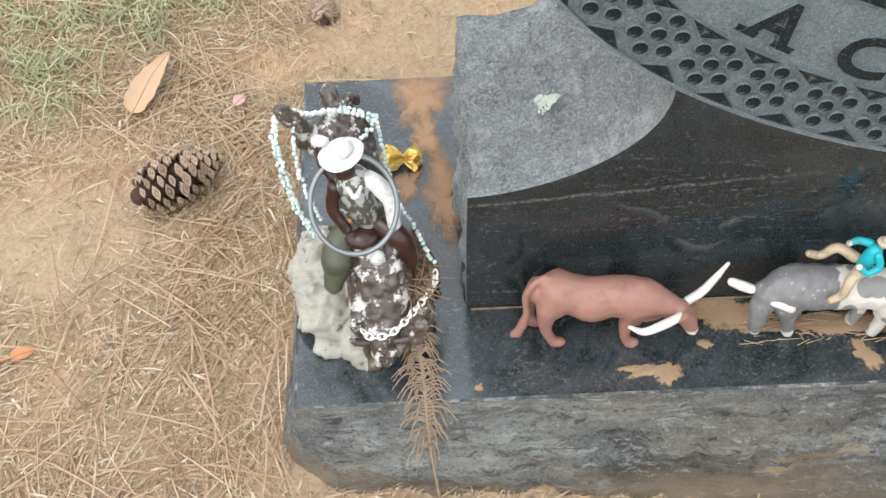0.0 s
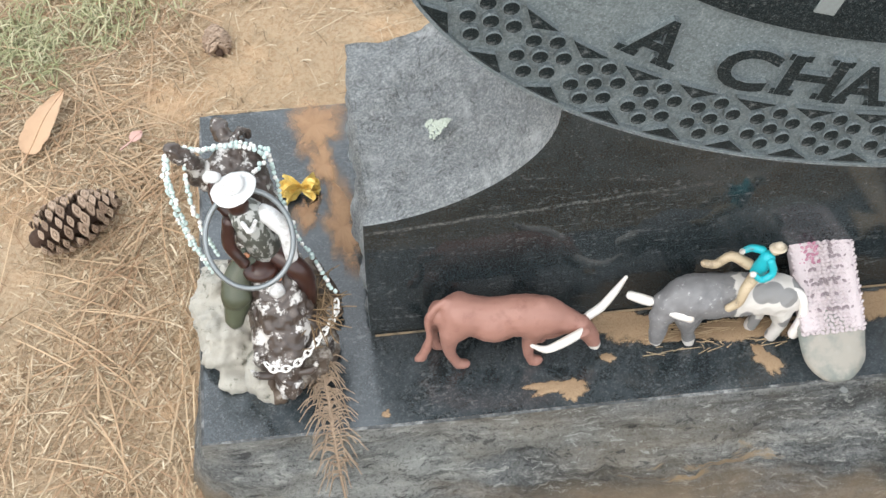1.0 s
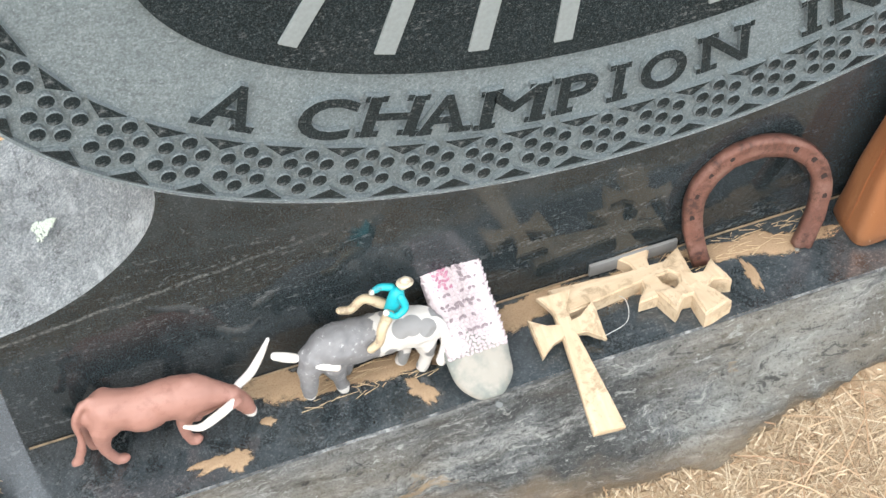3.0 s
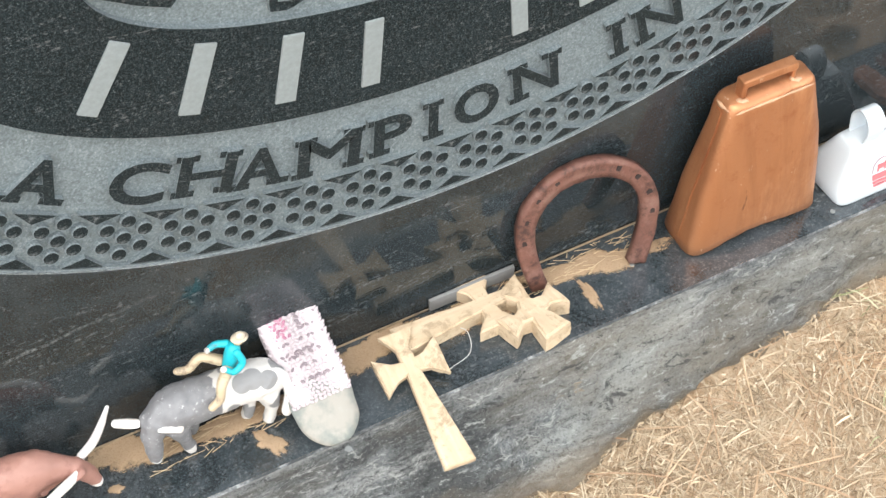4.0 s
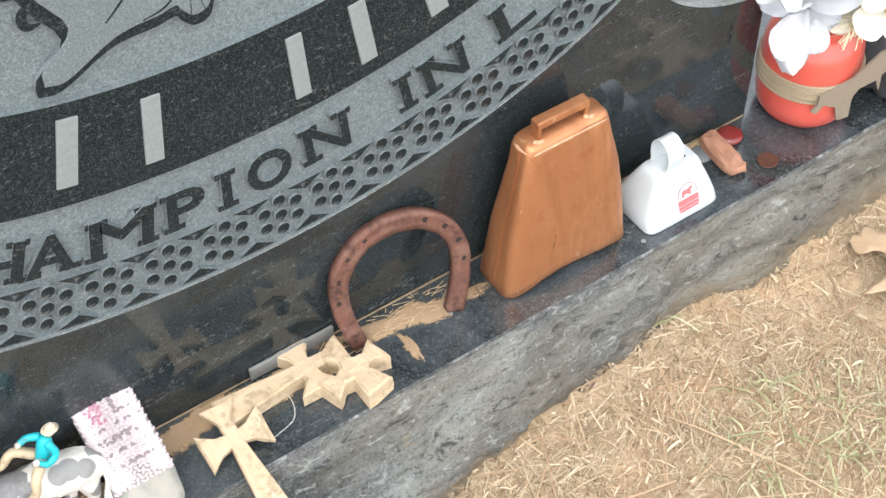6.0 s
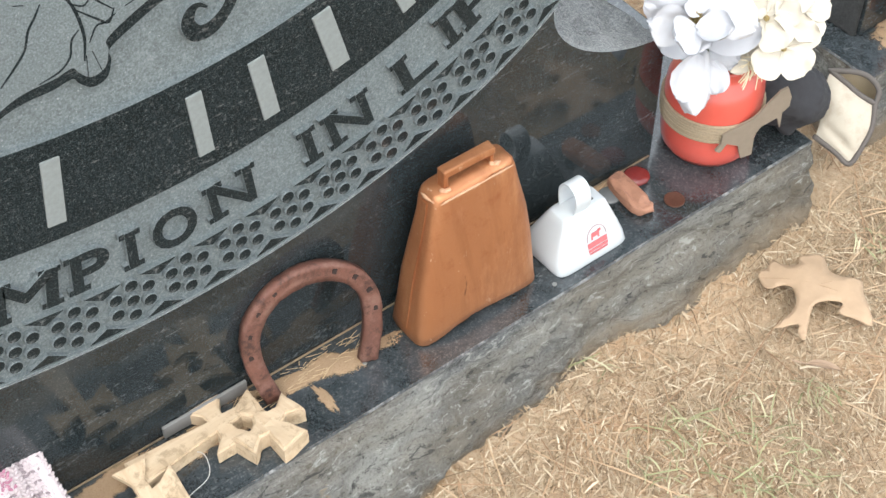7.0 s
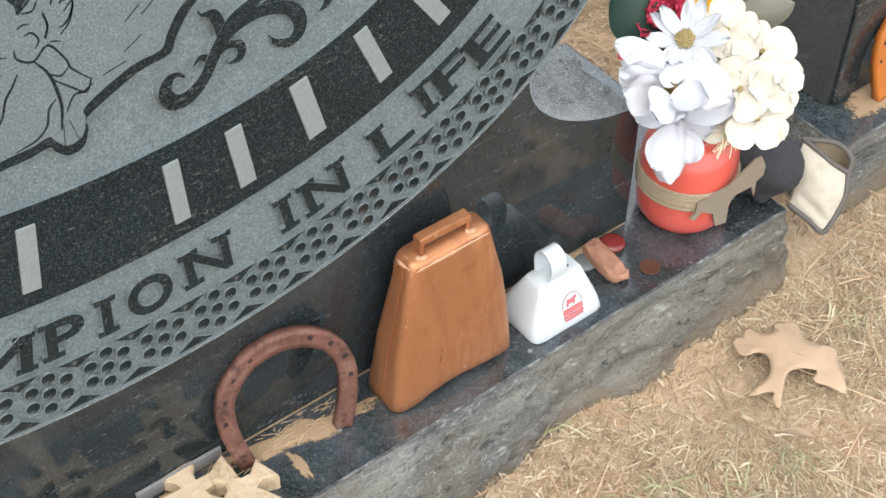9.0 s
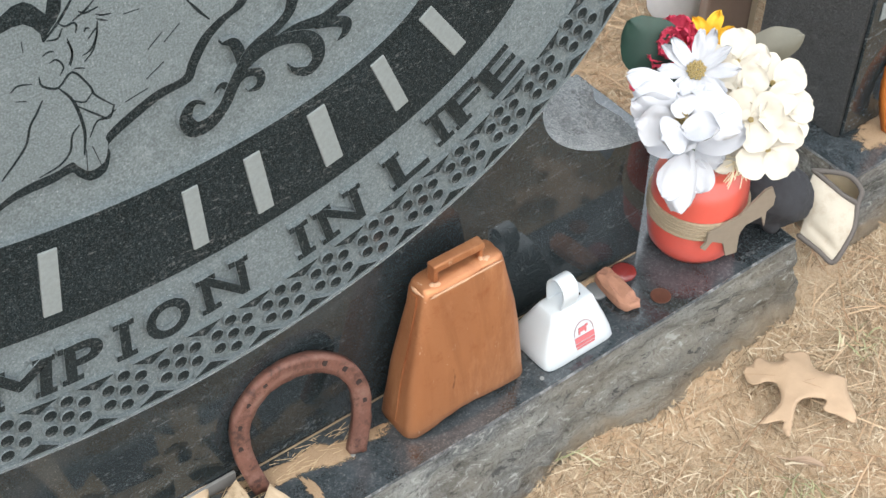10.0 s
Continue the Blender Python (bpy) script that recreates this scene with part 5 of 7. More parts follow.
def petal(bm, m, length, width, curl, cup, ruffle, mat=0, nu=7, nv=5, tip=0.5, thick=0.0005):
    """A thin curved petal from the origin along +Y, bent by curl, in the frame m; a skin with two sides."""
    seed = rng.random() * 50
    top, low = [], []
    for i in range(nu + 1):
        t = 1 - (1 - i / nu) ** 1.5
        top_t = 0.60
        w = width * (1 - abs((t - top_t) / (top_t if t < top_t else 1 - top_t)) ** (2.0 if t < top_t else 1.2 + 1.6 * tip)) ** 0.6 if 0 < t < 1 else width * (0.14 if t == 0 else 0.05 + 0.22 * tip)
        a = curl * t
        y = length * (math.sin(a) / curl if abs(curl) > 1e-3 else t)
        z = length * ((1 - math.cos(a)) / curl if abs(curl) > 1e-3 else 0)
        rt, rl = [], []
        for j in range(nv + 1):
            u = j / nv * 2 - 1
            rz = z + cup * width * u * u + ruffle * width * noise.noise(Vector((u * 2.2 + seed, t * 3.0, seed))) * t
            fray = 1 + 0.30 * ruffle * t * noise.noise(Vector((u * 5 + seed, t * 9.0, 3.0)))
            p = Vector((u * w / 2 * fray, y * fray, rz))
            rt.append(bm.verts.new(m @ p))
            rl.append(bm.verts.new(m @ (p - Vector((0, 0, thick)))))
        top.append(rt), low.append(rl)
    for i in range(nu):
        for j in range(nv):
            bm.faces.new((top[i][j], top[i][j + 1], top[i + 1][j + 1], top[i + 1][j])).material_index = mat
            bm.faces.new((low[i][j], low[i + 1][j], low[i + 1][j + 1], low[i][j + 1])).material_index = mat


def facing(at, direction, spin=0.0):
    """A frame at the place whose +Z looks along direction."""
    q = Vector(direction).to_track_quat("Z", "Y").to_matrix().to_4x4()
    return Matrix.Translation(Vector(at)) @ q @ Matrix.Rotation(radians(spin), 4, "Z")


M_WHITE = plain("white_silk", (0.46, 0.475, 0.51), 0.75, 0.05, 200, 0.0, 0.25)
M_CREAM = plain("cream_silk", (0.53, 0.495, 0.420), 0.75, 0.06, 200, 0.0, 0.2)
M_EYE = plain("flower_centre", (0.38, 0.29, 0.12), 0.9, 0.5, 700, 0.0, 0.8)
M_STEM = plain("green_stem", (0.05, 0.10, 0.03), 0.6)


def bloom(name, at, direction, rings, mat, label, eye=0.0, spin=0.0, group="silk flowers", loose=0.08):
    """rings: (petals, length, width, lift in degrees, curl, cup, ruffle, tip)."""
    at = Vector(at)
    th = thing(name, (at.x, at.y, at.z), label, "flower", group)
    head = facing((0, 0, 0), direction, spin)
    for k_, (n, ln, wd, lift, curl, cup, ruf, tip) in enumerate(rings):
        for i in range(n):
            bm = bmesh.new()
            m = head @ Matrix.Rotation(2 * math.pi * (i + 0.5 * (k_ % 2)) / n + rng.uniform(-loose, loose), 4, "Z") @ Matrix.Translation((0, 0.002, 0.0015 * k_)) @ Matrix.Rotation(radians(lift + rng.uniform(-60, 60) * loose), 4, "X")
            petal(bm, m, ln * rng.uniform(0.92, 1.06), wd * rng.uniform(0.93, 1.07), curl, cup, ruf, 0, 12, 9, tip)
            part("petal", bm, mat, th, "", True)
    if eye:
        bm = bmesh.new()
        for i in range(46):
            a, r = i * 2.4, eye * math.sqrt(i / 46)
            ball(bm, head @ Vector((r * math.cos(a), r * math.sin(a), 0.0055 + 0.35 * (eye - r))), eye * 0.17, 0, 6, 4)
        part("flower_centre", bm, M_EYE, th, "", True)
    base_pt = Vector((JAR[0], JAR[1], TOP + .085)) - at
    bm = bmesh.new()
    back = head.to_3x3() @ Vector((0, 0, -1))
    tube(bm, [(0, 0, 0), back * 0.02 + base_pt * 0.25, base_pt], [.0016, .0016, .0016], 6, 5)
    part("stem", bm, M_STEM, th, "", True)
    return th


rng.seed(21)
M_RED = plain("red_silk", (0.62, 0.055, 0.115), 0.7, 0.3, 200)
M_YEL = plain("yellow_silk", (0.72, 0.42, 0.02), 0.7, 0.25, 200)
bloom("daisy", (1.000, -0.002, 0.287), (-0.50, -0.35, 0.79), [(11, .035, .0128, 18, 0.25, 0.08, 0.40, 0.40)], M_WHITE, "white silk daisy with a tan centre", 0.0082, 12, "silk flowers", 0.20)


def loose_flower(name, at, rows, label, eye=0.0):
    """Loose broad petals one by one: foot and tip across and up the flower's face in mm, width, depth, lift of the tip."""
    at = Vector(at)
    th = thing(name, at, label, "flower", "silk flowers")
    across, up, out = Vector((.789, -.614, 0)), Vector((.387, .497, .771)), Vector((-.47, -.61, .63))
    for bx, by, tx, ty, wd, deep, lift in rows:
        d = (across * (tx - bx) + up * (ty - by)) / 1000
        y_ax = (d.normalized() + out * math.tan(radians(lift))).normalized()
        x_ax = (y_ax.cross(out).normalized() + out * rng.uniform(-0.75, 0.75)).normalized()
        x_ax = (x_ax - y_ax * x_ax.dot(y_ax)).normalized()
        m = Matrix((x_ax, y_ax, x_ax.cross(y_ax))).transposed().to_4x4()
        m.translation = (across * bx + up * by + out * deep) / 1000
        bm = bmesh.new()
        petal(bm, m, d.length * 1.12, 0.92 * wd / 1000, rng.uniform(-0.6, 0.6), rng.uniform(-0.30, 0.30), 0.17, 0, 16, 13, 0.55)
        part("petal", bm, M_WHITE, th, "", True)
    if eye:
        bm = bmesh.new()
        for i in range(40):
            a, r = i * 2.4, eye * math.sqrt(i / 40)
            tip = across * (r * math.cos(a)) + up * (r * math.sin(a)) + out * rng.uniform(.003, .007)
            tube(bm, [tip * 0.3 - out * 0.002, tip], [.0004, .0006], 5, 2)
        part("flower_centre", bm, M_EYE, th, "dull yellow stamens", True)
    bm = bmesh.new()
    foot = Vector((JAR[0], JAR[1], TOP + .085)) - at
    tube(bm, [-out * 0.004, -out * 0.018 + foot * 0.25, foot], [.0016] * 3, 6, 5)
    part("stem", bm, M_STEM, th, "", True)


loose_flower("peony", (0.9570, -0.0295, 0.2720), ((-1, 25, -40, 37, 25, -6, 4), (2, 15, -33, 27, 31, 0, 14), (0, 4, -37, 13, 38, -9, 8), (-3, -4, -35, -4, 40, -4, 20), (5, 21, 48, -2, 42, 3, 8), (7, 13, 38, 20, 36, -8, 4), (2, 6, -3, 22, 30, 2, 34), (1, -8, -22, -18, 37, 5, 34), (3, -10, 30, -6, 31, 5, 28), (0, -8, 12, -22, 30, -4, 12)), "loose ruffled white silk peony above the jar", 0.008)
loose_flower("peony", (0.978, -0.030, 0.2380), ((0, 0, -41, 0, 28, 3, 8), (0, 0, 38, 14, 35, 2, 14), (4, -3, 38, -6, 28, -5, 4), (0, -3, 27, -15, 28, -8, 0), (-4, -4, -18, -14, 32, -8, 0), (0, 2, 10, 16, 30, -4, 20)), "open white silk blossom under a larger one")
# long petals hang down over the jar
loose_flower("peony", (0.976, -0.034, 0.2330), ((0, 0, -9, -49, 36, -1, -4), (-9, -2, -29, -34, 36, 1, -2), (7, -8, 8, -36, 28, -7, -2)), "white silk petals drooping over the jar")
for x, y, z, dx, dy, dz, r, sp in ((1.050, -.016, .284, -.45, -.30, .80, .027, 10), (1.036, -.034, .272, -.58, -.50, .62, .025, 48), (1.063, -.046, .274, -.35, -.50, .76, .026, 20), (1.030, -.008, .272, -.60, -.30, .70, .024, 70), (1.033, -.054, .256, -.60, -.62, .50, .028, 35),
                                   (1.062, -.066, .258, -.20, -.72, .62, .025, 5), (1.040, -.072, .232, -.55, -.70, .42, .029, 44), (1.014, -.030, .248, -.66, -.52, .50, .025, 15), (1.066, -.060, .228, .05, -.85, .45, .024, 30), (1.022, -.048, .228, -.62, -.66, .36, .023, 62)):
    bloom("hydrangea", (x - 0.010, y + 0.004, z), (dx, dy, dz), [(4, r * 1.05, r * 1.16, 6, 0.22, 0.06, 0.12, 1.0)], M_CREAM, "cream silk hydrangea floret in the jar", 0.0026, sp)
bloom("carnation", (1.026, 0.046, 0.270), (-0.55, -0.3, 0.8), [(14, .030, .017, 20, 0.5, 0.1, 0.4, 0.9), (12, .025, .015, 45, 0.5, 0.1, 0.4, 0.9), (9, .018, .012, 65, 0.4, 0.1, 0.4, 0.9)], M_RED, "red silk carnation behind white flowers")
bloom("yellow_lily", (1.050, 0.032, 0.276), (-0.4, -0.2, 0.9), [(6, .027, .014, 45, -0.5, 0.2, 0.4, 0.5)], M_YEL, "yellow silk lily behind white flowers")
bloom("carnation", (0.993, 0.052, 0.246), (-0.8, 0.0, 0.4), [(9, .011, .007, 30, 0.5, 0.1, 0.5, 0.9)], M_RED, "small red silk carnation low in the bunch")
# broad leaves: the two edges of the blade lie across the line from foot to tip
for at, tip_at, wd, col in (((1.012, 0.026, 0.254), (0.999, 0.076, 0.290), .056, (0.010, 0.045, 0.030)), ((1.060, 0.004, 0.272), (1.103, -0.022, 0.290), .032, (0.13, 0.125, 0.095))):
    at, tip_at = Vector(at), Vector(tip_at)
    along_v = (tip_at - at).normalized()
    toward = Vector((-0.62, -0.52, 0.58))
    across = along_v.cross(toward).normalized()
    out_v = across.cross(along_v)
    bm = bmesh.new()
    m = Matrix((across, along_v, out_v)).transposed().to_4x4()
    petal(bm, m, (tip_at - at).length * 1.12, wd, 0.3, -0.10, 0.1, 0, 12, 6, 0.05, 0.0008)
    foot = Vector((JAR[0], JAR[1], TOP + .085)) - at
    tube(bm, [(0, 0, 0), foot * 0.5 + Vector((0, 0.01, 0)), foot], [.0015] * 3, 6, 4, 0)
    single("silk_leaf", bm, plain("silk_leaf_green", col, 0.5, 0.25, 60), at, "broad dark silk leaf in the flower jar", "leaf", "silk flowers")
bm = bmesh.new()
for i in range(60):
    a = rng.uniform(0, 6.28)
    p = Vector((1.016 + rng.uniform(-.008, .010) - JAR[0], -.052 - JAR[1] + rng.uniform(-.004, .004), .122))
    d = Vector((rng.uniform(-.016, .016), rng.uniform(-.012, .004), rng.uniform(-.022, .006)))
    tube(bm, [p, p + d * 0.5 + Vector((0, -.003, .002)), p + d], [.0005] * 3, 4, 2)
part("frayed_raffia", bm, plain("raffia", (0.72, 0.64, 0.46), 0.9), jar, "frayed pale raffia ends")

# ---- statue of a bucking bull on a rock, with what hangs on it ----
def bucking_statue():
    o = (-0.070, 0.005)
    P = shift(o)
    rock = bmesh.new()
    for c, r in (((-.108, .040, .010), (.022, .028, .026)), ((-.104, .008, .010), (.022, .030, .022)), ((-.072, -.028, .006), (.019, .024, .018)), ((-.056, -.012, .010), (.032, .036, .024)), ((-.046, .030, .010), (.024, .030, .024)), ((-.078, .030, .012), (.030, .034, .026))):
        ball(rock, P(*c), r, 0, 20, 14)
    block(rock, P(-.074, .008, .003), (.078, .086, .006), 0, .002)
    rock = fuse(rock, 0.0022, 2)
    roughen(rock, 0.0065, 0.018, 8)
    for v in rock.verts:
        v.co.z = max(v.co.z, 0.0)
    for f in rock.faces:
        c = f.calc_center_median()
        f.material_index = 0 if c.x < -.012 - (c.y + .02) * 0.25 else 1
    bull = bmesh.new()
    tube(bull, [P(-.060, -.050, .018), P(-.061, -.040, .030), P(-.059, -.022, .044), P(-.060, -.004, .058), P(-.064, .016, .078), P(-.070, .034, .104), P(-.078, .050, .134), P(-.083, .056, .146)], [.0085, .0125, .0180, .0230, .0215, .0200, .0200, .0150], 16, 4)
    tube(bull, [P(-.074, .058, .140), P(-.078, .074, .130), P(-.083, .074, .150), P(-.091, .086, .153)], [.0150, .0105, .0066, .0060], 10, 4)
    tube(bull, [P(-.090, .048, .145), P(-.104, .052, .142), P(-.108, .046, .164), P(-.1185, .045, .178)], [.0140, .0100, .0064, .0058], 10, 4)
    tube(bull, [P(-.072, -.018, .045), P(-.078, -.032, .034), P(-.076, -.026, .018)], [.0110, .0070, .0060], 10, 4)
    tube(bull, [P(-.044, -.010, .048), P(-.034, -.018, .040), P(-.032, -.016, .020)], [.0110, .0070, .0060], 10, 4)
    tube(bull, [P(-.082, .060, .152), P(-.076, .074, .158), P(-.070, .078, .150)], [.0032, .0026, .0030], 8, 4)
    bull = fuse(bull, 0.0017, 3)
    roughen(bull, 0.0020, 0.007, 4)
    for f in bull.faces:
        f.material_index = 2
    me = bpy.data.meshes.new("blend")
    bull.to_mesh(me)
    bull.free()
    rock.from_mesh(me)
    bpy.data.meshes.remove(me)
    bm = rock
    tube(bm, [P(-.070, -.046, .032), P(-.080, -.048, .036), P(-.085, -.048, .044)], [.0030, .0026, .0010], 8, 4, 2)
    tube(bm, [P(-.052, -.046, .032), P(-.042, -.047, .036), P(-.038, -.046, .044)], [.0030, .0026, .0010], 8, 4, 2)
    # rider: plain, blended with the bull
    tube(bm, [P(-.066, .016, .098), P(-.068, .014, .116), P(-.074, .014, .140)], [.0120, .0125, .0130], 12, 4, 4)
    tube(bm, [P(-.084, .016, .142), P(-.092, .021, .150), P(-.0935, .028, .162)], [.0048, .0042, .0040], 8, 4, 5)
    ball(bm, P(-.0935, .029, .165), (.0066, .0044, .0056), 3, 10, 8)
    tube(bm, [P(-.076, .003, .146), P(-.072, .000, .140), P(-.067, .003, .147)], [.0018, .0020, .0018], 8, 4, 3)
    tube(bm, [P(-.061, .012, .143), P(-.049, .006, .130), P(-.047, -.003, .112)], [.0066, .0062, .0046], 10, 4, 3)
    tube(bm, [P(-.086, .010, .140), P(-.088, .004, .122), P(-.080, -.002, .108)], [.0050, .0046, .0038], 8, 4, 5)
    ball(bm, P(-.078, .013, .155), (.0080, .0080, .0095), 5, 12, 8)
    hat = len(bm.verts)
    ball(bm, P(-.079, .017, .1710), (.0084, .0072, .0085), 3, 14, 10)
    ball(bm, P(-.079, .017, .1650), (.0158, .0148, .0015), 3, 28, 8)
    bm.verts.ensure_lookup_table()
    for v in bm.verts[hat:]:      # brim curled up at both sides
        dx_ = v.co.x - P(-.079, 0, 0)[0]
        v.co.z += 9.0 * dx_ * dx_ * (1 if v.co.z < .1680 else 0) + 0.25 * dx_
    tube(bm, [P(-.076, .012, .096), P(-.087, .004, .086), P(-.090, -.005, .076)], [.0090, .0102, .0112], 12, 4, 6)
    tube(bm, [P(-.090, -.006, .070), P(-.0935, -.013, .058)], [.0100, .0070], 10, 4, 6)
    tube(bm, [P(-.060, .012, .098), P(-.046, .002, .092), P(-.040, .000, .076), P(-.041, -.002, .056)], [.0085, .0080, .0068, .0058], 10, 4, 5)
    ball(bm, P(-.0705, .002, .094), (.0125, .0105, .0065), 5, 14, 8)
    for c_, r_ in (((-.0785, .006, .106), .0026), ((-.087, .009, .118), .0030), ((-.0445, .000, .090), .0028), ((-.0585, -.006, .092), .0026)):
        ball(bm, P(*c_), (r_, r_ * 0.7, r_), 7, 8, 6)
    ball(bm, P(-.0605, -.010, .084), (.0058, .0050, .0070), 3, 10, 8)
    roughen(bm, 0.0008, 0.0045, 7)
    k = Nodes("dark_bull_paint")
    c = k.mix(k.noise(70, 6, 0.7), (0.014, 0.011, 0.010), (0.090, 0.066, 0.054))
    c = k.mix(k.ramp(k.noise(80, 7, 0.75), [(0.53, 0.0), (0.57, 0.9)]), c, (0.54, 0.53, 0.51))
    k.bump(k.noise(200, 4), 0.3, 0.0008)
    dark = k.done(c, 0.35, 0.0, 0.5, 0.2)
    k = Nodes("cream_painted_rock")
    c = k.mix(k.noise(60, 7, 0.75), (0.24, 0.225, 0.185), (0.58, 0.56, 0.50))
    c = k.mix(k.ramp(k.noise(75, 8, 0.78, None, 0.6), [(0.55, 0.0), (0.63, 0.85)]), c, (0.10, 0.105, 0.078))
    k.bump(k.noise(150, 7, 0.75), 1.0, 0.003)
    cream = k.done(c, 0.75)
    k = Nodes("flaking_vest_paint")
    vest = k.done(k.mix(k.ramp(k.noise(150, 3, 0.6, (1, 1, 0.6)), [(0.48, 0.0), (0.52, 0.85)]), k.mix(k.noise(60, 4), (0.045, 0.050, 0.042), (0.095, 0.098, 0.082)), (0.42, 0.43, 0.41)), 0.5)
    mats = [cream, plain("brown_painted_rock", (0.085, 0.060, 0.042), 0.6, 0.6, 60, 0.0, 0.4, 0.0, None, (0.5, 0.47, 0.42)), dark, paint("white_statue_paint", (0.62, 0.63, 0.63), 0.4, (0.27, 0.26, 0.24)),
            vest, plain("chestnut_chaps_paint", (0.038, 0.014, 0.010), 0.3, 0.5, 60, 0.0, 0.1, 0.0, None, (0.02, 0.015, 0.012)), plain("olive_boot_paint", (0.060, 0.068, 0.042), 0.4, 0.3, 60), plain("copper_trim_paint", (0.62, 0.30, 0.18), 0.35, 0.3, 200, 0.3)]
    return single("bull_riding_statue", bm, mats, (*o, TOP), "weathered painted statue of a bucking bull on a pale rock", "statue")


bucking_statue()


def bead_path(bm, pts, r, gap, mat_of=lambda: 0):
    path = smooth_path(pts, 24)
    left = 0.0
    for a, b in zip(path, path[1:]):
        d = (b - a).length
        while left < d:
            p = a.lerp(b, left / d if d else 0) + Vector((rng.gauss(0, 5e-4), rng.gauss(0, 5e-4), rng.gauss(0, 5e-4)))
            ball(bm, p, (r * rng.uniform(0.8, 1.1), r * rng.uniform(0.8, 1.1), r), mat_of(), 7, 5)
            left += gap
        left -= d


beads = thing("bead_necklace", (-0.105, 0.045, TOP), "long pale turquoise bead necklace draped over a statue", "necklace")
pick = lambda: rng.choice((0, 0, 1))
M_BEAD = [plain("pale_turquoise_bead", (0.50, 0.62, 0.60), 0.35, 0.25, 300), plain("white_bead", (0.78, 0.78, 0.75), 0.35, 0.1, 300)]
Q = shift((-0.105, 0.045))
for pts in ([Q(-.056, .062, .150), Q(-.075, .064, .158), Q(-.098, .058, .160), Q(-.120, .048, .176), Q(-.126, .040, .160), Q(-.124, .036, .120), Q(-.116, .030, .085), Q(-.106, .024, .066)],
            [Q(-.058, .058, .150), Q(-.078, .058, .162), Q(-.104, .052, .168), Q(-.122, .042, .172), Q(-.122, .032, .140), Q(-.115, .026, .100), Q(-.104, .020, .070)],
            [Q(-.110, .045, .172), Q(-.112, .034, .150), Q(-.108, .024, .118), Q(-.098, .016, .095)],
            [Q(-.056, .062, .150), Q(-.066, .044, .150), Q(-.080, .030, .152)], [Q(-.056, .060, .146), Q(-.052, .046, .120), Q(-.044, .030, .095), Q(-.034, .018, .080)], [Q(-.034, .018, .080), Q(-.028, .010, .066), Q(-.022, .004, .055)]):
    bm = bmesh.new()
    bead_path(bm, pts, .0019, .0033, pick)
    part("bead_strand", bm, M_BEAD, beads, "", True)

bm = bmesh.new()
path = smooth_path([(-.076, -.040, .042), (-.068, -.047, .040), (-.053, -.045, .042), (-.037, -.030, .046), (-.023, -.012, .050), (-.021, .000, .054)], 60)
step, i = 0.0046, 0
run = 0.0
for a, b in zip(path, path[1:]):
    run += (b - a).length
    if run >= step:
        run = 0.0
        d = (b - a).normalized()
        m = d.to_track_quat("X", "Z").to_matrix().to_4x4() @ Matrix.Rotation(radians(40 if i % 2 else -40), 4, "X")
        ring_of(bm, a, .0034, .0008, m, 14, 0.62, 0, 6)
        i += 1
single("chain", bm, plain("white_coated_chain", (0.78, 0.77, 0.74), 0.35, 0.1, 200, 0.2), (0, 0, TOP), "white link chain hung round a statue's rock", "chain")
bm = bmesh.new()
ring_of(bm, (0, 0, 0), .0292, .0019, facing((0, 0, 0), (0.06, -0.70, 0.72), 0), 64, 1.14, 0, 10)
single("bangle_ring", bm, plain("grey_steel_ring", (0.20, 0.22, 0.23), 0.35, 0.2, 90, 0.6), (-0.0728, -0.004, TOP + .137), "plain grey metal ring leaning on a statue", "ring")

bm = bmesh.new()
for i in range(70):
    p = Vector((rng.gauss(0, .007), rng.gauss(0, .012), rng.gauss(0, .004)))
    a = rng.uniform(0, 6.28)
    d = Vector((math.cos(a), math.sin(a), rng.uniform(-.5, .6))) * rng.uniform(.006, .016)
    tube(bm, [p - d, p + Vector((rng.gauss(0, .002), rng.gauss(0, .002), .002)), p + d], [.0004, .0006, .0003], 4, 2)
single("straw_tuft", bm, plain("brown_dry_straw", (0.20, 0.135, 0.075), 0.9, 0.5, 200), (-0.0330, -0.0060, TOP + .050), "tuft of dry brown straw caught beside a statue", "straw", "", False)

# yellow twisted sweet wrapper
bm = bmesh.new()
for k_, (cx, r0) in enumerate(((-.0085, .0105), (.0100, .0095))):
    for i in range(13):
        a = 2 * math.pi * i / 13
        m = Matrix.Translation((.0012, 0, .0068)) @ Matrix.Rotation(math.copysign(1.0, cx) * -math.pi / 2, 4, "Z") @ Matrix.Rotation(a, 4, "Y") @ Matrix.Rotation(radians(16 + 10 * (i % 2)), 4, "X")
        petal(bm, m, .0180 if k_ == 0 else .0150, .0110, 0.5 * (1 if i % 2 else -0.2), 0.2, 0.4, 0, 6, 4, 1.0, 0.0003)
for v in bm.verts:
    v.co.z = max(v.co.z, 0.0004)
single("sweet_wrapper", bm, plain("yellow_foil", (0.80, 0.60, 0.18), 0.4, 0.25, 90, 0.1), (-0.0455, 0.1437, TOP), "twisted shiny yellow sweet wrapper on the base", "wrapper", "", False)

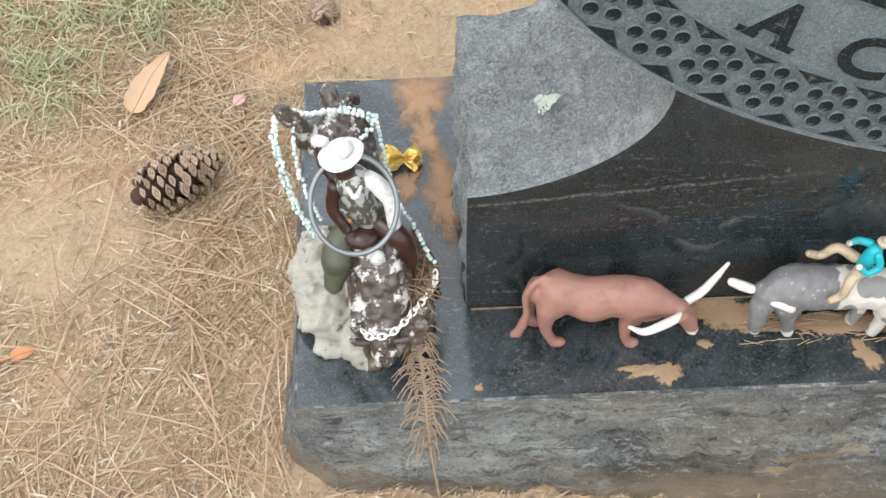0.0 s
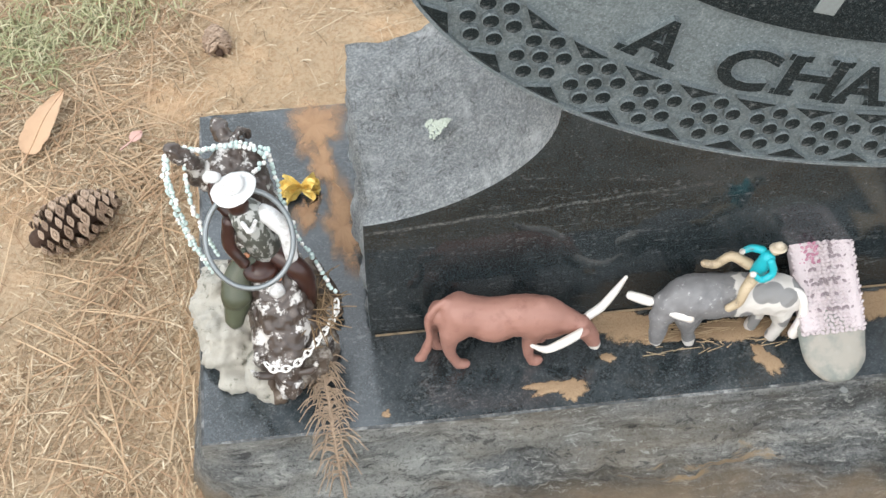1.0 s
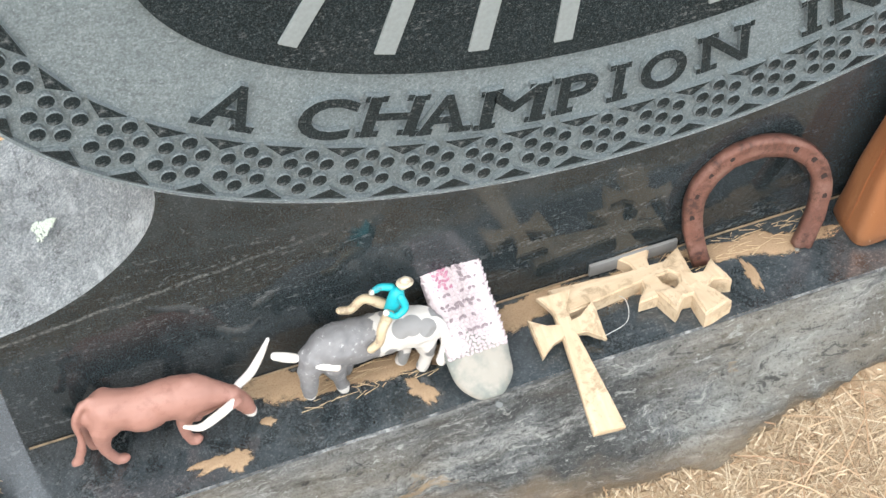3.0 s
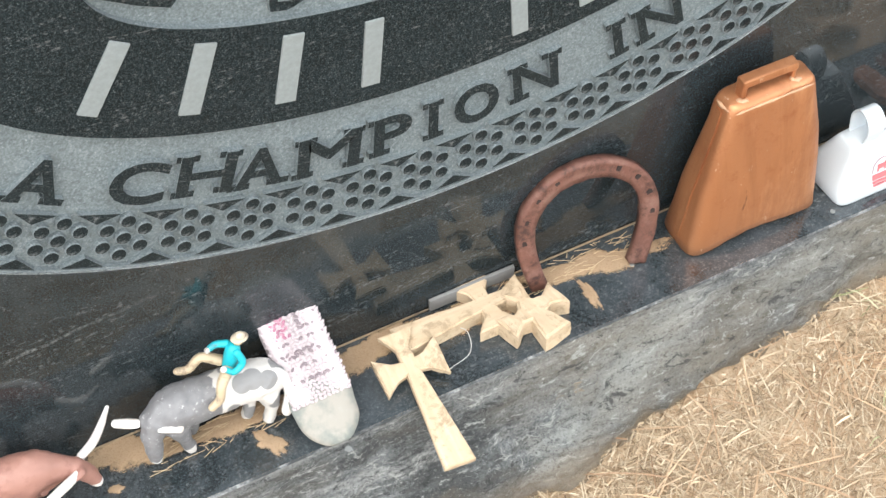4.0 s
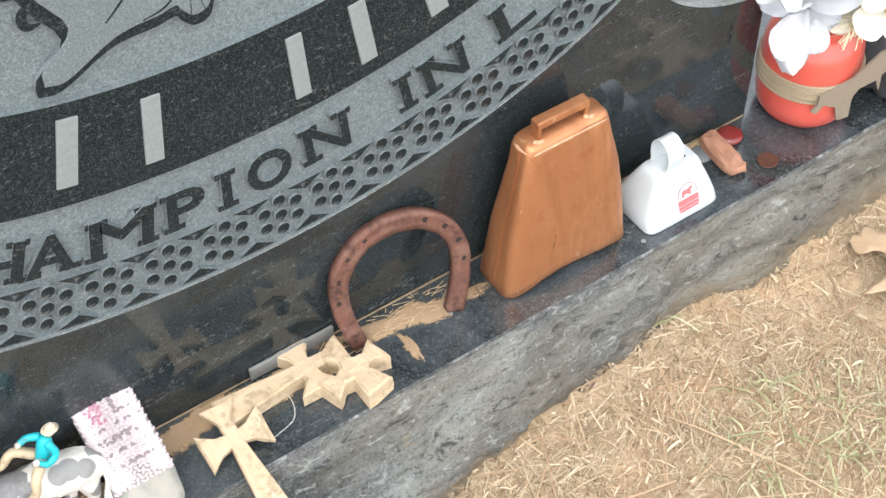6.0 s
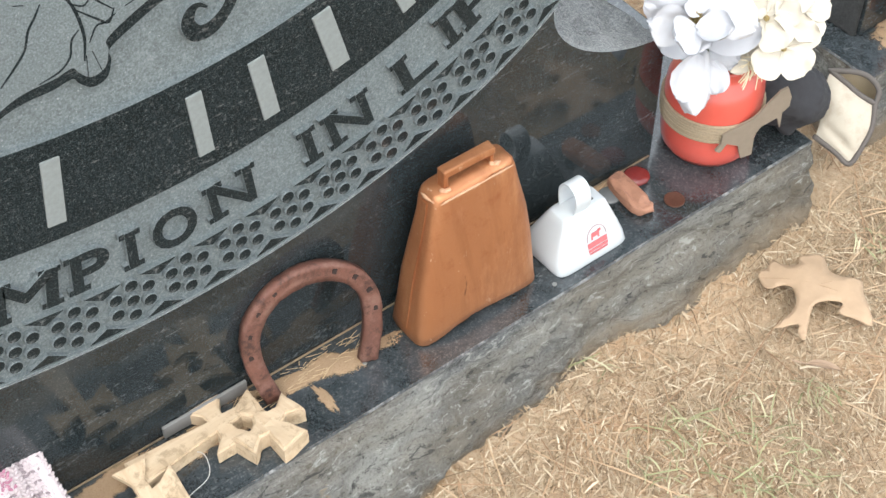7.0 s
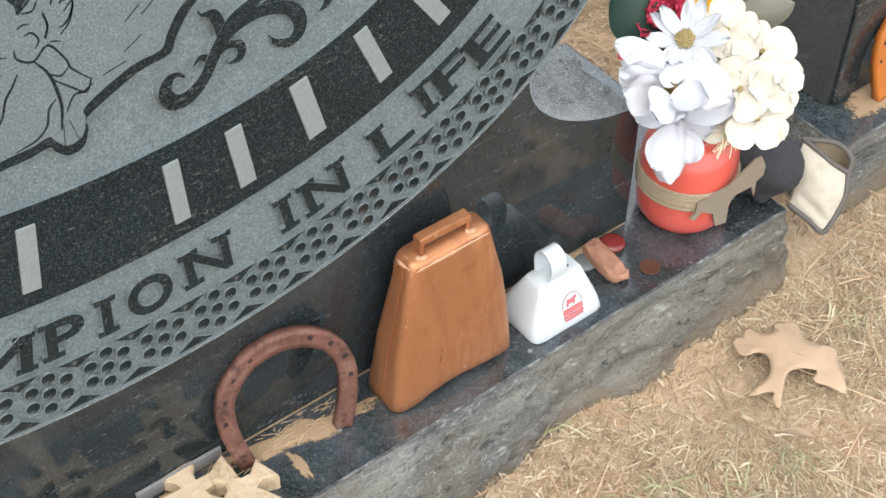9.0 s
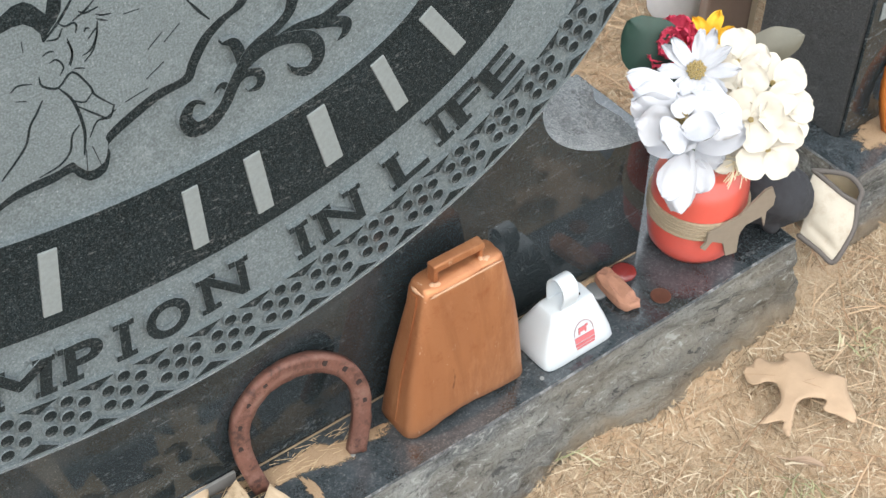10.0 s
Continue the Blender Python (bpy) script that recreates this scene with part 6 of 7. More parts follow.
# dry sprig over the edge of the base
sprig = thing("dry_sprig", (-0.0350, -0.0300, TOP), "dry brown needle sprig hanging over the base edge", "sprig")
Q = shift((-0.0350, -0.0300))
spine = [Q(-.0390, -.0150, .020), Q(-.0365, -.0350, .012), Q(-.0335, -.0570, .007), Q(-.0320, -.0830, .004), Q(-.0300, -.1030, -.030), Q(-.0260, -.1140, -.082)]
bm = bmesh.new()
tube(bm, spine, [.0011, .0014, .0014, .0013, .0011, .0009], 6, 6)
M_SPRIG = plain("dry_brown_twig", (0.27, 0.20, 0.14), 0.9, 0.4, 200)
part("twig", bm, M_SPRIG, sprig)
bm = bmesh.new()
path = smooth_path(spine, 20)
for i in range(10, 78):
    for s in (-1, 1):
        p = path[i]
        t = i / len(path)
        ln = 0.030 * (1 - abs(t - 0.40)) * rng.uniform(0.4, 1.15)
        d = Vector((s * ln * rng.uniform(0.5, 1.0), rng.uniform(-.012, .008), rng.uniform(-.002, .006)))
        tube(bm, [p, p + d * 0.5 + Vector((0, .001, .0015)), p + d + Vector((-d.x * 0.15, -.006, -.003))], [.0007, .0006, .0003], 4, 3)
part("needles", bm, M_SPRIG, sprig)

# ---- glove beside the jar ----
glove = thing("work_glove", (1.1050, -0.0420, TOP), "black and cream leather glove with a flared dark-piped cuff", "glove")
Q = shift((1.1050, -0.0420))
bm = bmesh.new()
tube(bm, [Q(1.060, -.018, .028), Q(1.078, -.032, .033), Q(1.090, -.040, .035), Q(1.099, -.046, .031)], [.023, .0290, .0320, .0320], 18, 5, 0, 0.95)
tube(bm, [Q(1.086, -.046, .018), Q(1.080, -.056, .012)], [.012, .010], 10, 3)
bm = fuse(bm, 0.0022, 4)
roughen(bm, 0.0022, 0.022, 6)
for v in bm.verts:
    v.co.z = max(v.co.z, 0.0006) if v.co.x < -.012 else v.co.z
part("palm", bm, plain("black_suede", (0.022, 0.023, 0.027), 0.85, 0.4, 160, 0.0, 0.4), glove, "black suede palm", True)
OUT = Vector((-0.63, -0.43, 0.65))                    # the way the flared cuff faces


def side_line(*pts):
    return [Vector(Q(x, y, z - TOP)) for x, y, z in pts]


def sheet(left, right, top, foot, swell, thick, fold=0.0, n=18):
    """A leather panel between four border lines, swollen towards OUT, with a soft fold."""
    def at(line, t):
        k_ = min(int(t * (len(line) - 1)), len(line) - 2)
        return line[k_].lerp(line[k_ + 1], t * (len(line) - 1) - k_)
    left, right, top, foot = [smooth_path(line, 8) for line in (left, right, top, foot)]
    bm = bmesh.new()
    skins = []
    for depth in (0.0, thick):
        rows = []
        for a in range(n + 1):
            v = a / n
            row = []
            for b in range(n + 1):
                u = b / n
                p = at(left, v) * (1 - u) + at(right, v) * u + at(top, u) * (1 - v) + at(foot, u) * v
                p -= left[0] * (1 - u) * (1 - v) + right[0] * u * (1 - v) + left[-1] * (1 - u) * v + right[-1] * u * v
                lift = swell * (math.sin(math.pi * u) * math.sin(math.pi * v)) ** 0.7 + fold * math.exp(-((v - 0.72 - 0.12 * u) / 0.07) ** 2) * math.sin(math.pi * u)
                row.append(bm.verts.new(p + OUT * (lift - depth)))
            rows.append(row)
        skins.append(rows)
    for rows, flip in ((skins[0], 1), (skins[1], -1)):
        for a in range(n):
            for b in range(n):
                quad = (rows[a][b], rows[a + 1][b], rows[a + 1][b + 1], rows[a][b + 1])
                bm.faces.new(quad[::flip])
    roughen(bm, 0.0008, 0.012, 3)
    return bm


seam = side_line((1.143, -.046, .131), (1.130, -.053, .115), (1.120, -.064, .098), (1.109, -.070, .083))
slit = side_line((1.149, -.051, .131), (1.149, -.064, .123), (1.152, -.077, .118), (1.158, -.092, .114))
mouth = side_line((1.158, -.092, .114), (1.147, -.102, .097), (1.133, -.106, .082), (1.120, -.106, .069))
lower = side_line((1.109, -.070, .083), (1.116, -.091, .075), (1.120, -.106, .069))
arc = side_line((1.149, -.051, .131), (1.159, -.065, .133), (1.165, -.077, .130), (1.165, -.088, .123), (1.158, -.092, .114))
slit[0] = seam[0].copy()
arc[0] = seam[0].copy()
cuff = part("cuff", sheet(seam, mouth, slit, lower, 0.010, 0.0016, -0.004), plain("cream_leather", (0.39, 0.355, 0.290), 0.7, 0.15, 60, 0.0, 0.25, 0.0, None, (0.30, 0.255, 0.19)), glove, "flared cream leather cuff", True)
part("lining", sheet([p - OUT * 0.004 for p in seam], [p - OUT * 0.004 for p in mouth], [p - OUT * 0.004 for p in arc], [p - OUT * 0.004 for p in lower], -0.030, 0.0016), plain("tan_lining_leather", (0.40, 0.33, 0.225), 0.8, 0.2, 60, 0.0, 0.25), cuff, "tan inner leather of the cuff", True)
M_PIPING = plain("dark_grey_piping", (0.085, 0.075, 0.068), 0.7, 0.25, 200, 0.0, 0.3)
for line in (slit, mouth + lower[::-1][1:], arc):
    bm = bmesh.new()
    tube(bm, [p + OUT * 0.0006 for p in line], [.0027] * len(line), 10, 6)
    part("piping", bm, M_PIPING, cuff, "dark grey piping", True)

# ---- the neighbouring grave ----
plinth(1.2020, 2.6, -0.0530, 0.158, -0.06, TOP, ((0.0, 0.002), (1.4, 0.003)), 0.003, 6.1, "grey granite plinth of the neighbouring gravestone")
nb = thing("neighbour_monument", (1.2350, 0.0, TOP), "dark polished gravestone on the neighbouring base", "gravestone")
bm = bmesh.new()
block(bm, (0.55, 0.060, 0.40), (1.10, 0.120, 0.80), 0, 0.003)
part("body", bm, granite_pitched("dark_sawn_granite", 0.32), nb, "", False)
bm = bmesh.new()
block(bm, (0.55, -0.0022, 0.40), (1.092, 0.0040, 0.792), 0, 0.001)
part("polished_panel", bm, M_POL, nb, "polished dark front")
for i, (w, x) in enumerate(((.010, .020), (.010, .034), (.006, .047), (.011, .060))):
    bm = bmesh.new()
    block(bm, (x, -0.0048, 0.152), (w, 0.0010, 0.020), 0, 0.0003)
    part("plain_bar", bm, M_NAME, nb)
horseshoe("horseshoe", (1.3300, -0.0240, TOP), (-9, 0, 0), plain("orange_painted_iron", (0.42, 0.13, 0.02), 0.5, 0.3, 60), "orange painted horseshoe leaning on the neighbouring stone", 0.050, 0.112)
bm = bmesh.new()
block(bm, (0, 0, .16), (.052, .040, .32), 0, .004, Matrix.Rotation(radians(-37), 4, "Z"))
single("wooden_post", bm, plain("brown_stained_wood", (0.19, 0.135, 0.105), 0.7, 0.3, 30), (1.3480, 0.2610, 0.0), "brown stained square post standing behind the flower jar", "post", "", False)
bm = bmesh.new()
block(bm, (0, 0, .16), (.012, .010, .32), 0, .0015)
single("wooden_stake", bm, plain("pale_lath", (0.66, 0.55, 0.40), 0.8), (1.3640, 0.2370, 0.0), "thin pale wooden stake beside a brown post", "stake", "", False)
bm = bmesh.new()
spun(bm, [(.030, 0), (.036, .01), (.044, .06), (.050, .11), (.052, .115), (.049, .118), (.045, .11)])
single("white_pot", bm, plain("white_plastic_pot", (0.62, 0.63, 0.65), 0.4), (1.3560, 0.3420, 0.0), "white plastic pot on the straw behind the stone", "pot")


# ---- sand, leaves and cones ----
def sand_patch(x, y, rx, ry, turn, seed, mat=None, z=TOP, h=0.0012, name="sand_patch"):
    n, rings = 48, 5
    bm = bmesh.new()
    prev = None
    layer = bm.verts.layers.float.new("thickness")
    mid_v = bm.verts.new((0, 0, h))
    mid_v[layer] = 1.0
    for j in range(1, rings + 1):
        t = j / rings
        ring = []
        for i in range(n):
            a = 2 * math.pi * i / n
            w = 1 + 0.55 * noise.fractal(Vector((math.cos(a) * 1.3 + seed, math.sin(a) * 1.3, seed * 3.1)), 0.7, 2, 4)
            ring.append(bm.verts.new((rx * t * w * math.cos(a), ry * t * w * math.sin(a), h * (1 - t ** 3) * (1 + 0.5 * noise.noise(Vector((i * .9, j * 1.7, seed)))) + 0.0001)))
            ring[-1][layer] = 1 - t ** 2.2
        for i in range(n):
            if prev is None:
                bm.faces.new((mid_v, ring[i - 1], ring[i]))
            else:
                bm.faces.new((prev[i - 1], ring[i - 1], ring[i], prev[i]))
        prev = ring
    return single(name, bm, mat or M_SAND, (x, y, z), "thin washed-on patch of tan sand", "sand", "sand on the stone", True, (0, 0, turn))


for args in ((-.030, .215, .027, .036, 0, 1, M_STAIN), (-.026, .170, .015, .030, 10, 2, M_STAIN), (-.040, .122, .014, .022, -10, 3, M_STAIN), (-.014, .105, .019, .052, 8, 4, M_STAIN), (.193, -.013, .040, .014, -6, 5), (.262, -.028, .066, .011, 0, 6),
             (.288, -.055, .008, .018, 25, 7), (.128, -.060, .021, .007, 4, 8), (.142, -.064, .010, .010, 0, 18), (.0066, -.0682, .0036, .0034, 0, 9), (.392, -.014, .060, .014, 3, 10), (.470, -.020, .054, .017, 0, 11), (.590, -.022, .070, .016, -8, 12),
             (.568, -.047, .0055, .021, 8, 13), (.880, -.004, .050, .004, 0, 14), (.172, -.040, .006, .004, 0, 16), (1.292, -.018, .044, .022, 0, 17)):
    sand_patch(*args)


def flat_leaf(name, loc, rot, length, width, skew, mat, label, curl=0.25, seed=0):
    """A dry leaf: smooth outline, arched across, with stalk and midrib."""
    th = thing(name, loc, label, "leaf", "", rot)
    bm = bmesh.new()
    nu, nv = 96, 8
    grid = []
    for i in range(nu + 1):
        t = i / nu
        w = width * math.sin(math.pi * min(0.999, max(0.001, t ** skew))) ** 0.7
        row = []
        for j in range(nv + 1):
            u = j / nv * 2 - 1
            z = curl * width * (0.35 * u * u + 0.35 * noise.noise(Vector((t * 2.5 + seed, u * 0.8, seed)))) + curl * length * 0.35 * math.sin(math.pi * t)
            row.append((u * w / 2 * (1 + 0.10 * noise.noise(Vector((t * 9, u * 3, seed)))), (t - 0.5) * length, z))
        grid.append(row)
    vt = [[bm.verts.new(p) for p in row] for row in grid]
    vl = [[bm.verts.new((p[0], p[1], p[2] - 0.0006)) for p in row] for row in grid]
    for i in range(nu):
        for j in range(nv):
            bm.faces.new((vt[i][j], vt[i][j + 1], vt[i + 1][j + 1], vt[i + 1][j]))
            bm.faces.new((vl[i][j], vl[i + 1][j], vl[i + 1][j + 1], vl[i][j + 1]))
    blade = part("blade", bm, mat, th, "", True)
    bm = bmesh.new()
    tube(bm, [(0, -0.5 * length - 0.012, .001), *[(0, grid[i][nv // 2][1], grid[i][nv // 2][2] + .0003) for i in (0, 20, 48, 74, 92)]], [.0010, .0009, .0008, .0007, .0005, .0003], 6, 3)
    part("midrib", bm, mat, blade, "", True)


M_OAK = plain("dry_oak_leaf", (0.37, 0.262, 0.168), 0.75, 0.25, 50, 0.0, 0.3)


def oak_leaf():
    """Dry lobed leaf with deep rounded bays on one side, arched off the straw."""
    th = thing("oak_leaf", (1.0130, -0.1700, 0.010), "dry tan lobed oak leaf on the straw", "leaf")
    rim = [(-17, 50), (-9, 46), (4, 50), (6, 36), (15, 29), (25, 37), (45, 27), (32, 8), (36, -6), (52, -15), (38, -30), (20, -58), (9, -42), (3, -31), (14, -26), (2, -16), (-10, -13), (-22, -19), (-40, -32), (-40, -23), (-34, -17), (-52, -5), (-29, -5), (-16, 3), (-10, 14), (-14, 22), (-24, 26), (-26, 35)]
    ring = smooth_path([(x / 1000, y / 1000, 0) for x, y in rim + rim[:1]], 3)[:-1]
    bm = bmesh.new()
    bm.faces.new([bm.verts.new(p) for p in ring])
    bmesh.ops.triangulate(bm, faces=bm.faces[:])
    bmesh.ops.subdivide_edges(bm, edges=[e for e in bm.edges if e.calc_length() > 0.008], cuts=3, use_grid_fill=True)
    bmesh.ops.triangulate(bm, faces=bm.faces[:])

    def lift(x, y):
        return 0.012 - 3.2 * (x - 0.006) ** 2 - 2.2 * y * y + 0.003 * noise.noise(Vector((x * 40, y * 40, 4)))
    for v in bm.verts:
        v.co.z = lift(v.co.x, v.co.y)
    bm.normal_update()
    bmesh.ops.solidify(bm, geom=bm.faces[:], thickness=0.0006)
    blade = part("blade", bm, M_OAK, th, "", True)
    bm = bmesh.new()
    line = [(-22, 44), (-4, 22), (10, 2), (22, -22), (22, -52)]
    tube(bm, [(x / 1000, y / 1000, lift(x / 1000, y / 1000) + .0002) for x, y in line], [.0006, .0006, .0005, .0004, .0002], 6, 4)
    for x, y, u, w in ((-4, 22, 26, 27), (10, 2, 40, -10), (4, 10, -30, -8)):
        tube(bm, [(x / 1000, y / 1000, lift(x / 1000, y / 1000)), ((x + u) / 2000, (y + w) / 2000, lift((x + u) / 2000, (y + w) / 2000) + .0002), (u / 1000, w / 1000, lift(u / 1000, w / 1000))], [.0003, .0003, .0001], 5, 3)
    part("midrib", bm, plain("oak_leaf_vein", (0.30, 0.205, 0.125), 0.8), blade, "darker veins", True)


oak_leaf()
flat_leaf("fallen_leaf", (-0.2790, 0.3230, 0.011), (8, 0, -26), 0.074, 0.027, 0.55, plain("pale_tan_leaf", (0.42, 0.275, 0.17), 0.7, 0.12, 60), "long smooth pale tan leaf on the straw", 0.2, 5)
flat_leaf("fallen_leaf", (-0.3590, 0.0330, 0.008), (5, 8, -75), 0.022, 0.011, 0.85, plain("orange_leaf", (0.42, 0.19, 0.085), 0.7), "small orange-brown leaf on the straw", 0.3, 7)
flat_leaf("petal_scrap", (-0.1960, 0.2960, 0.010), (10, 5, -50), 0.014, 0.011, 0.85, plain("pink_scrap", (0.47, 0.30, 0.26), 0.7), "faded pink petal on the straw", 0.3, 9)
flat_leaf("fallen_leaf", (0.9640, -0.2330, 0.012), (4, 6, 215), 0.030, 0.008, 0.85, plain("grey_brown_leaf", (0.29, 0.205, 0.14), 0.8, 0.3, 80), "small curled tan leaf on the straw", 0.4, 11)


def pine_cone(loc, rot, length, radius, label, rows=13):
    th = thing("pine_cone", loc, label, "pine cone", "pine cones", rot)
    bm = bmesh.new()
    tube(bm, [(0, -length * 0.46, 0), (0, 0, 0), (0, length * 0.46, 0)], [radius * 0.35, radius * 0.62, radius * 0.25], 10, 4)
    part("core", bm, plain("cone_core_brown", (0.045, 0.024, 0.014), 0.9, 0.4), th)
    k = Nodes("pine_cone_scale")
    tip = k.ramp(k.axis(2), [(0.0060, 0.0), (0.0092, 1.0)])
    c = k.mix(tip, (0.062, 0.033, 0.019), k.mix(k.each(), (0.21, 0.145, 0.10), (0.46, 0.35, 0.26)))
    k.bump(k.noise(500, 3), 0.3, 0.0006)
    mat = k.done(c, 0.8)
    bm = bmesh.new()
    loft(bm, [(0.0, .0022, .0012, 0, 0), (.005, .0054, .0016, 0, .0004), (.0082, .0070, .0030, 0, .0012), (.0094, .0064, .0034, 0, .0016), (.0097, .0046, .0024, 0, .0017), (.0088, .0028, .0014, 0, .0016), (.0104, .0010, .0008, 0, .0016)], 12, 1.25)
    me = bpy.data.meshes.new("scale")
    bm.to_mesh(me)
    bm.free()
    me.materials.append(mat)
    n = rows * 7
    for i in range(n):
        t = (i + 0.5) / n
        y = (t - 0.5) * length * 0.95
        r = radius * math.sin(math.pi * (0.10 + 0.84 * t) ** 0.8) ** 0.65
        a = i * 2.39996
        out = Vector((math.cos(a) + rng.uniform(-.18, .18), 0.55 * (t - 0.25) + rng.uniform(-.15, .2), math.sin(a) + rng.uniform(-.18, .18))).normalized()
        m = Matrix.Translation(Vector((math.cos(a) * (r - 0.0095), y, math.sin(a) * (r - 0.0095)))) @ facing((0, 0, 0), out)
        side_x = Vector((0, 1, 0)).cross(out).normalized()
        up_y = out.cross(side_x)
        rot_m = Matrix((side_x, up_y, out)).transposed().to_4x4()
        ob = new("scale", me)
        ob.parent = th
        s = (0.75 + 0.35 * math.sin(math.pi * t)) * rng.uniform(0.8, 1.15)
        ob.matrix_basis = Matrix.Translation(Vector((math.cos(a) * (r - 0.0095 * s), y, math.sin(a) * (r - 0.0095 * s)))) @ rot_m @ Matrix.Diagonal((s, s, s, 1))
    return th


pine_cone((-0.2440, 0.1975, 0.0215), (4, 0, -64), 0.076, 0.0235, "open brown pine cone lying on the straw")
pine_cone((-0.1230, 0.4130, 0.0040), (0, 0, 10), 0.034, 0.0130, "small weathered pine cone lying on bare sand", 9)
# litter on the base: pale flakes, straw and needles blown against the foot of the stone
M_FLAKE = plain("pale_flake", (0.17, 0.18, 0.175), 0.8)
for n_, (x, y, size) in enumerate(((0.789, -0.0665, 0.0034), (0.336, -0.0880, 0.0045), (0.612, -0.0370, 0.0030))):
    bm = bmesh.new()
    prism(bm, [(size * (0.6 + 0.4 * noise.noise(Vector((math.cos(a) * 2, math.sin(a) * 2, n_ * 3.3)))) * math.cos(a), size * 0.55 * (1 + 0.5 * noise.noise(Vector((math.sin(a) * 2, n_ * 5.1, math.cos(a))))) * math.sin(a)) for a in [k_ * math.pi / 5 for k_ in range(10)]], 0.0010, 0.0, 0, "z", 0.0003)
    single("pale_flake", bm, M_FLAKE, (x, y, TOP + 0.0002), "tiny pale flake lying on the granite base", "flake", "flakes on the base", False, (0, 0, 40 * n_))
M_LITTER = plain("blown_straw", (0.44, 0.33, 0.20), 0.9, 0.5, 200)
for x0, x1, y0, y1, count in ((0.205, 0.310, -0.046, -0.008, 70), (0.405, 0.480, -0.030, -0.006, 40), (0.500, 0.640, -0.028, -0.004, 70), (0.880, 0.930, -0.012, -0.003, 14)):
    bm = bmesh.new()
    cx, cy = (x0 + x1) / 2, (y0 + y1) / 2
    for _ in range(count):
        p = Vector((rng.uniform(x0, x1) - cx, rng.uniform(y0, y1) - cy, rng.uniform(.0008, .003)))
        a = rng.gauss(0, 0.7)
        d = Vector((math.cos(a), math.sin(a) * 0.5, rng.uniform(-.04, .08))) * rng.uniform(.002, .010)
        tube(bm, [p - d, p + d], [.00035, .0002], 4, 1)
    for v in bm.verts:
        v.co.z = max(v.co.z, 0.0002)
    single("blown_straw", bm, M_LITTER, (cx, cy, TOP), "bits of dry straw blown against the stone's foot", "straw", "", False, (0, 0, 0), "stuff")
# fine thread beside the crosses
bm = bmesh.new()
tube(bm, [(0, 0, .002), (.020, .004, .006), (.026, .020, .010), (.020, .034, .004)], [.0003] * 4, 5, 8)
single("thread", bm, plain("clear_thread", (0.5, 0.5, 0.48), 0.3), (0.4340, -0.0600, TOP), "fine looped nylon thread beside a wooden cross", "thread")

# ---- the ground ----
k = Nodes("sandy_soil")
c = k.mix(k.noise(3.2, 6, 0.6), (0.36, 0.268, 0.180), (0.48, 0.385, 0.272))
c = k.mix(k.ramp(k.noise(1.1, 6, 0.65), [(0.42, 0.55), (0.62, 0.0)]), c, (0.36, 0.265, 0.165))
c = k.mix(k.ramp(k.noise(7.0, 5, 0.6), [(0.5, 0.0), (0.66, 0.6)]), c, (0.54, 0.350, 0.205))
c = k.mix(k.ramp(k.noise(240, 5, 0.7), [(0.40, 0.55), (0.56, 0.0)]), c, (0.27, 0.170, 0.095))
# farther out a matted straw colour, shade between blades included, replaces loose blades
sx, sy = k.math("SUBTRACT", k.axis(0), 0.5), k.math("SUBTRACT", k.axis(1), 0.12)
reach = k.math("SQRT", k.math("ADD", k.math("MULTIPLY", sx, sx), k.math("MULTIPLY", k.math("MULTIPLY", sy, sy), 1.8)))
reach = k.math("ADD", reach, k.math("MULTIPLY", k.math("SUBTRACT", k.noise(1.6, 5, 0.6), 0.5), 0.9))
matted = k.mix(k.noise(26, 7, 0.72, (0.5, 1, 1), 0.6), (0.20, 0.150, 0.095), (0.40, 0.315, 0.215))
matted = k.mix(k.ramp(k.noise(0.7, 5, 0.6), [(0.54, 0.0), (0.70, 0.5)]), matted, (0.22, 0.225, 0.115))
c = k.mix(k.ramp(k.math("MULTIPLY", reach, 0.5), [(0.42, 0.0), (0.66, 0.9)]), c, matted)
k.bump(k.noise(180, 6, 0.7), 0.8, 0.004)
M_SOIL = k.done(c, 0.95, 0.0, 0.1)


def height(x, y):
    """Level of the soil: gentle lumps, and a low bank washed up against the base."""
    away = math.hypot(max(0.0, -0.140 - x, x - 1.105), max(0.0, -0.095 - y, y - 0.245))
    return 0.006 * noise.noise(Vector((x * 5, y * 5, 0))) + 0.003 * noise.noise(Vector((x * 19, y * 19, 3))) - 0.002 + 0.009 * math.exp(-(away / 0.035) ** 2)


def stretch_axis(lo, hi, step):
    near = list(np.arange(lo, hi + 1e-9, step))
    far = [0.05 * 1.5 ** i for i in range(24)]
    return np.array([lo - d for d in reversed(np.cumsum(far))] + near + [hi + d for d in np.cumsum(far)])


gx, gy = stretch_axis(-0.7, 1.9, 0.02), stretch_axis(-0.9, 1.2, 0.02)
verts, faces = [], []
for y in gy:
    for x in gx:
        h = height(x, y) if (-1.5 < x < 3 and -2 < y < 2.5) else -0.002
        verts.append((x, y, h))
w = len(gx)
for j in range(len(gy) - 1):
    for i in range(w - 1):
        faces.append((j * w + i, j * w + i + 1, (j + 1) * w + i + 1, (j + 1) * w + i))
ground = new("ground", from_arrays("ground", verts, faces, M_SOIL, None, True))
tagged(ground, "sandy soil under dry straw and pine needles", "ground", "", "structure")


def blocked(x, y):
    return (-0.140 < x < 1.108 and -0.094 < y < 0.250) or (1.196 < x < 2.6 and -0.06 < y < 0.165)


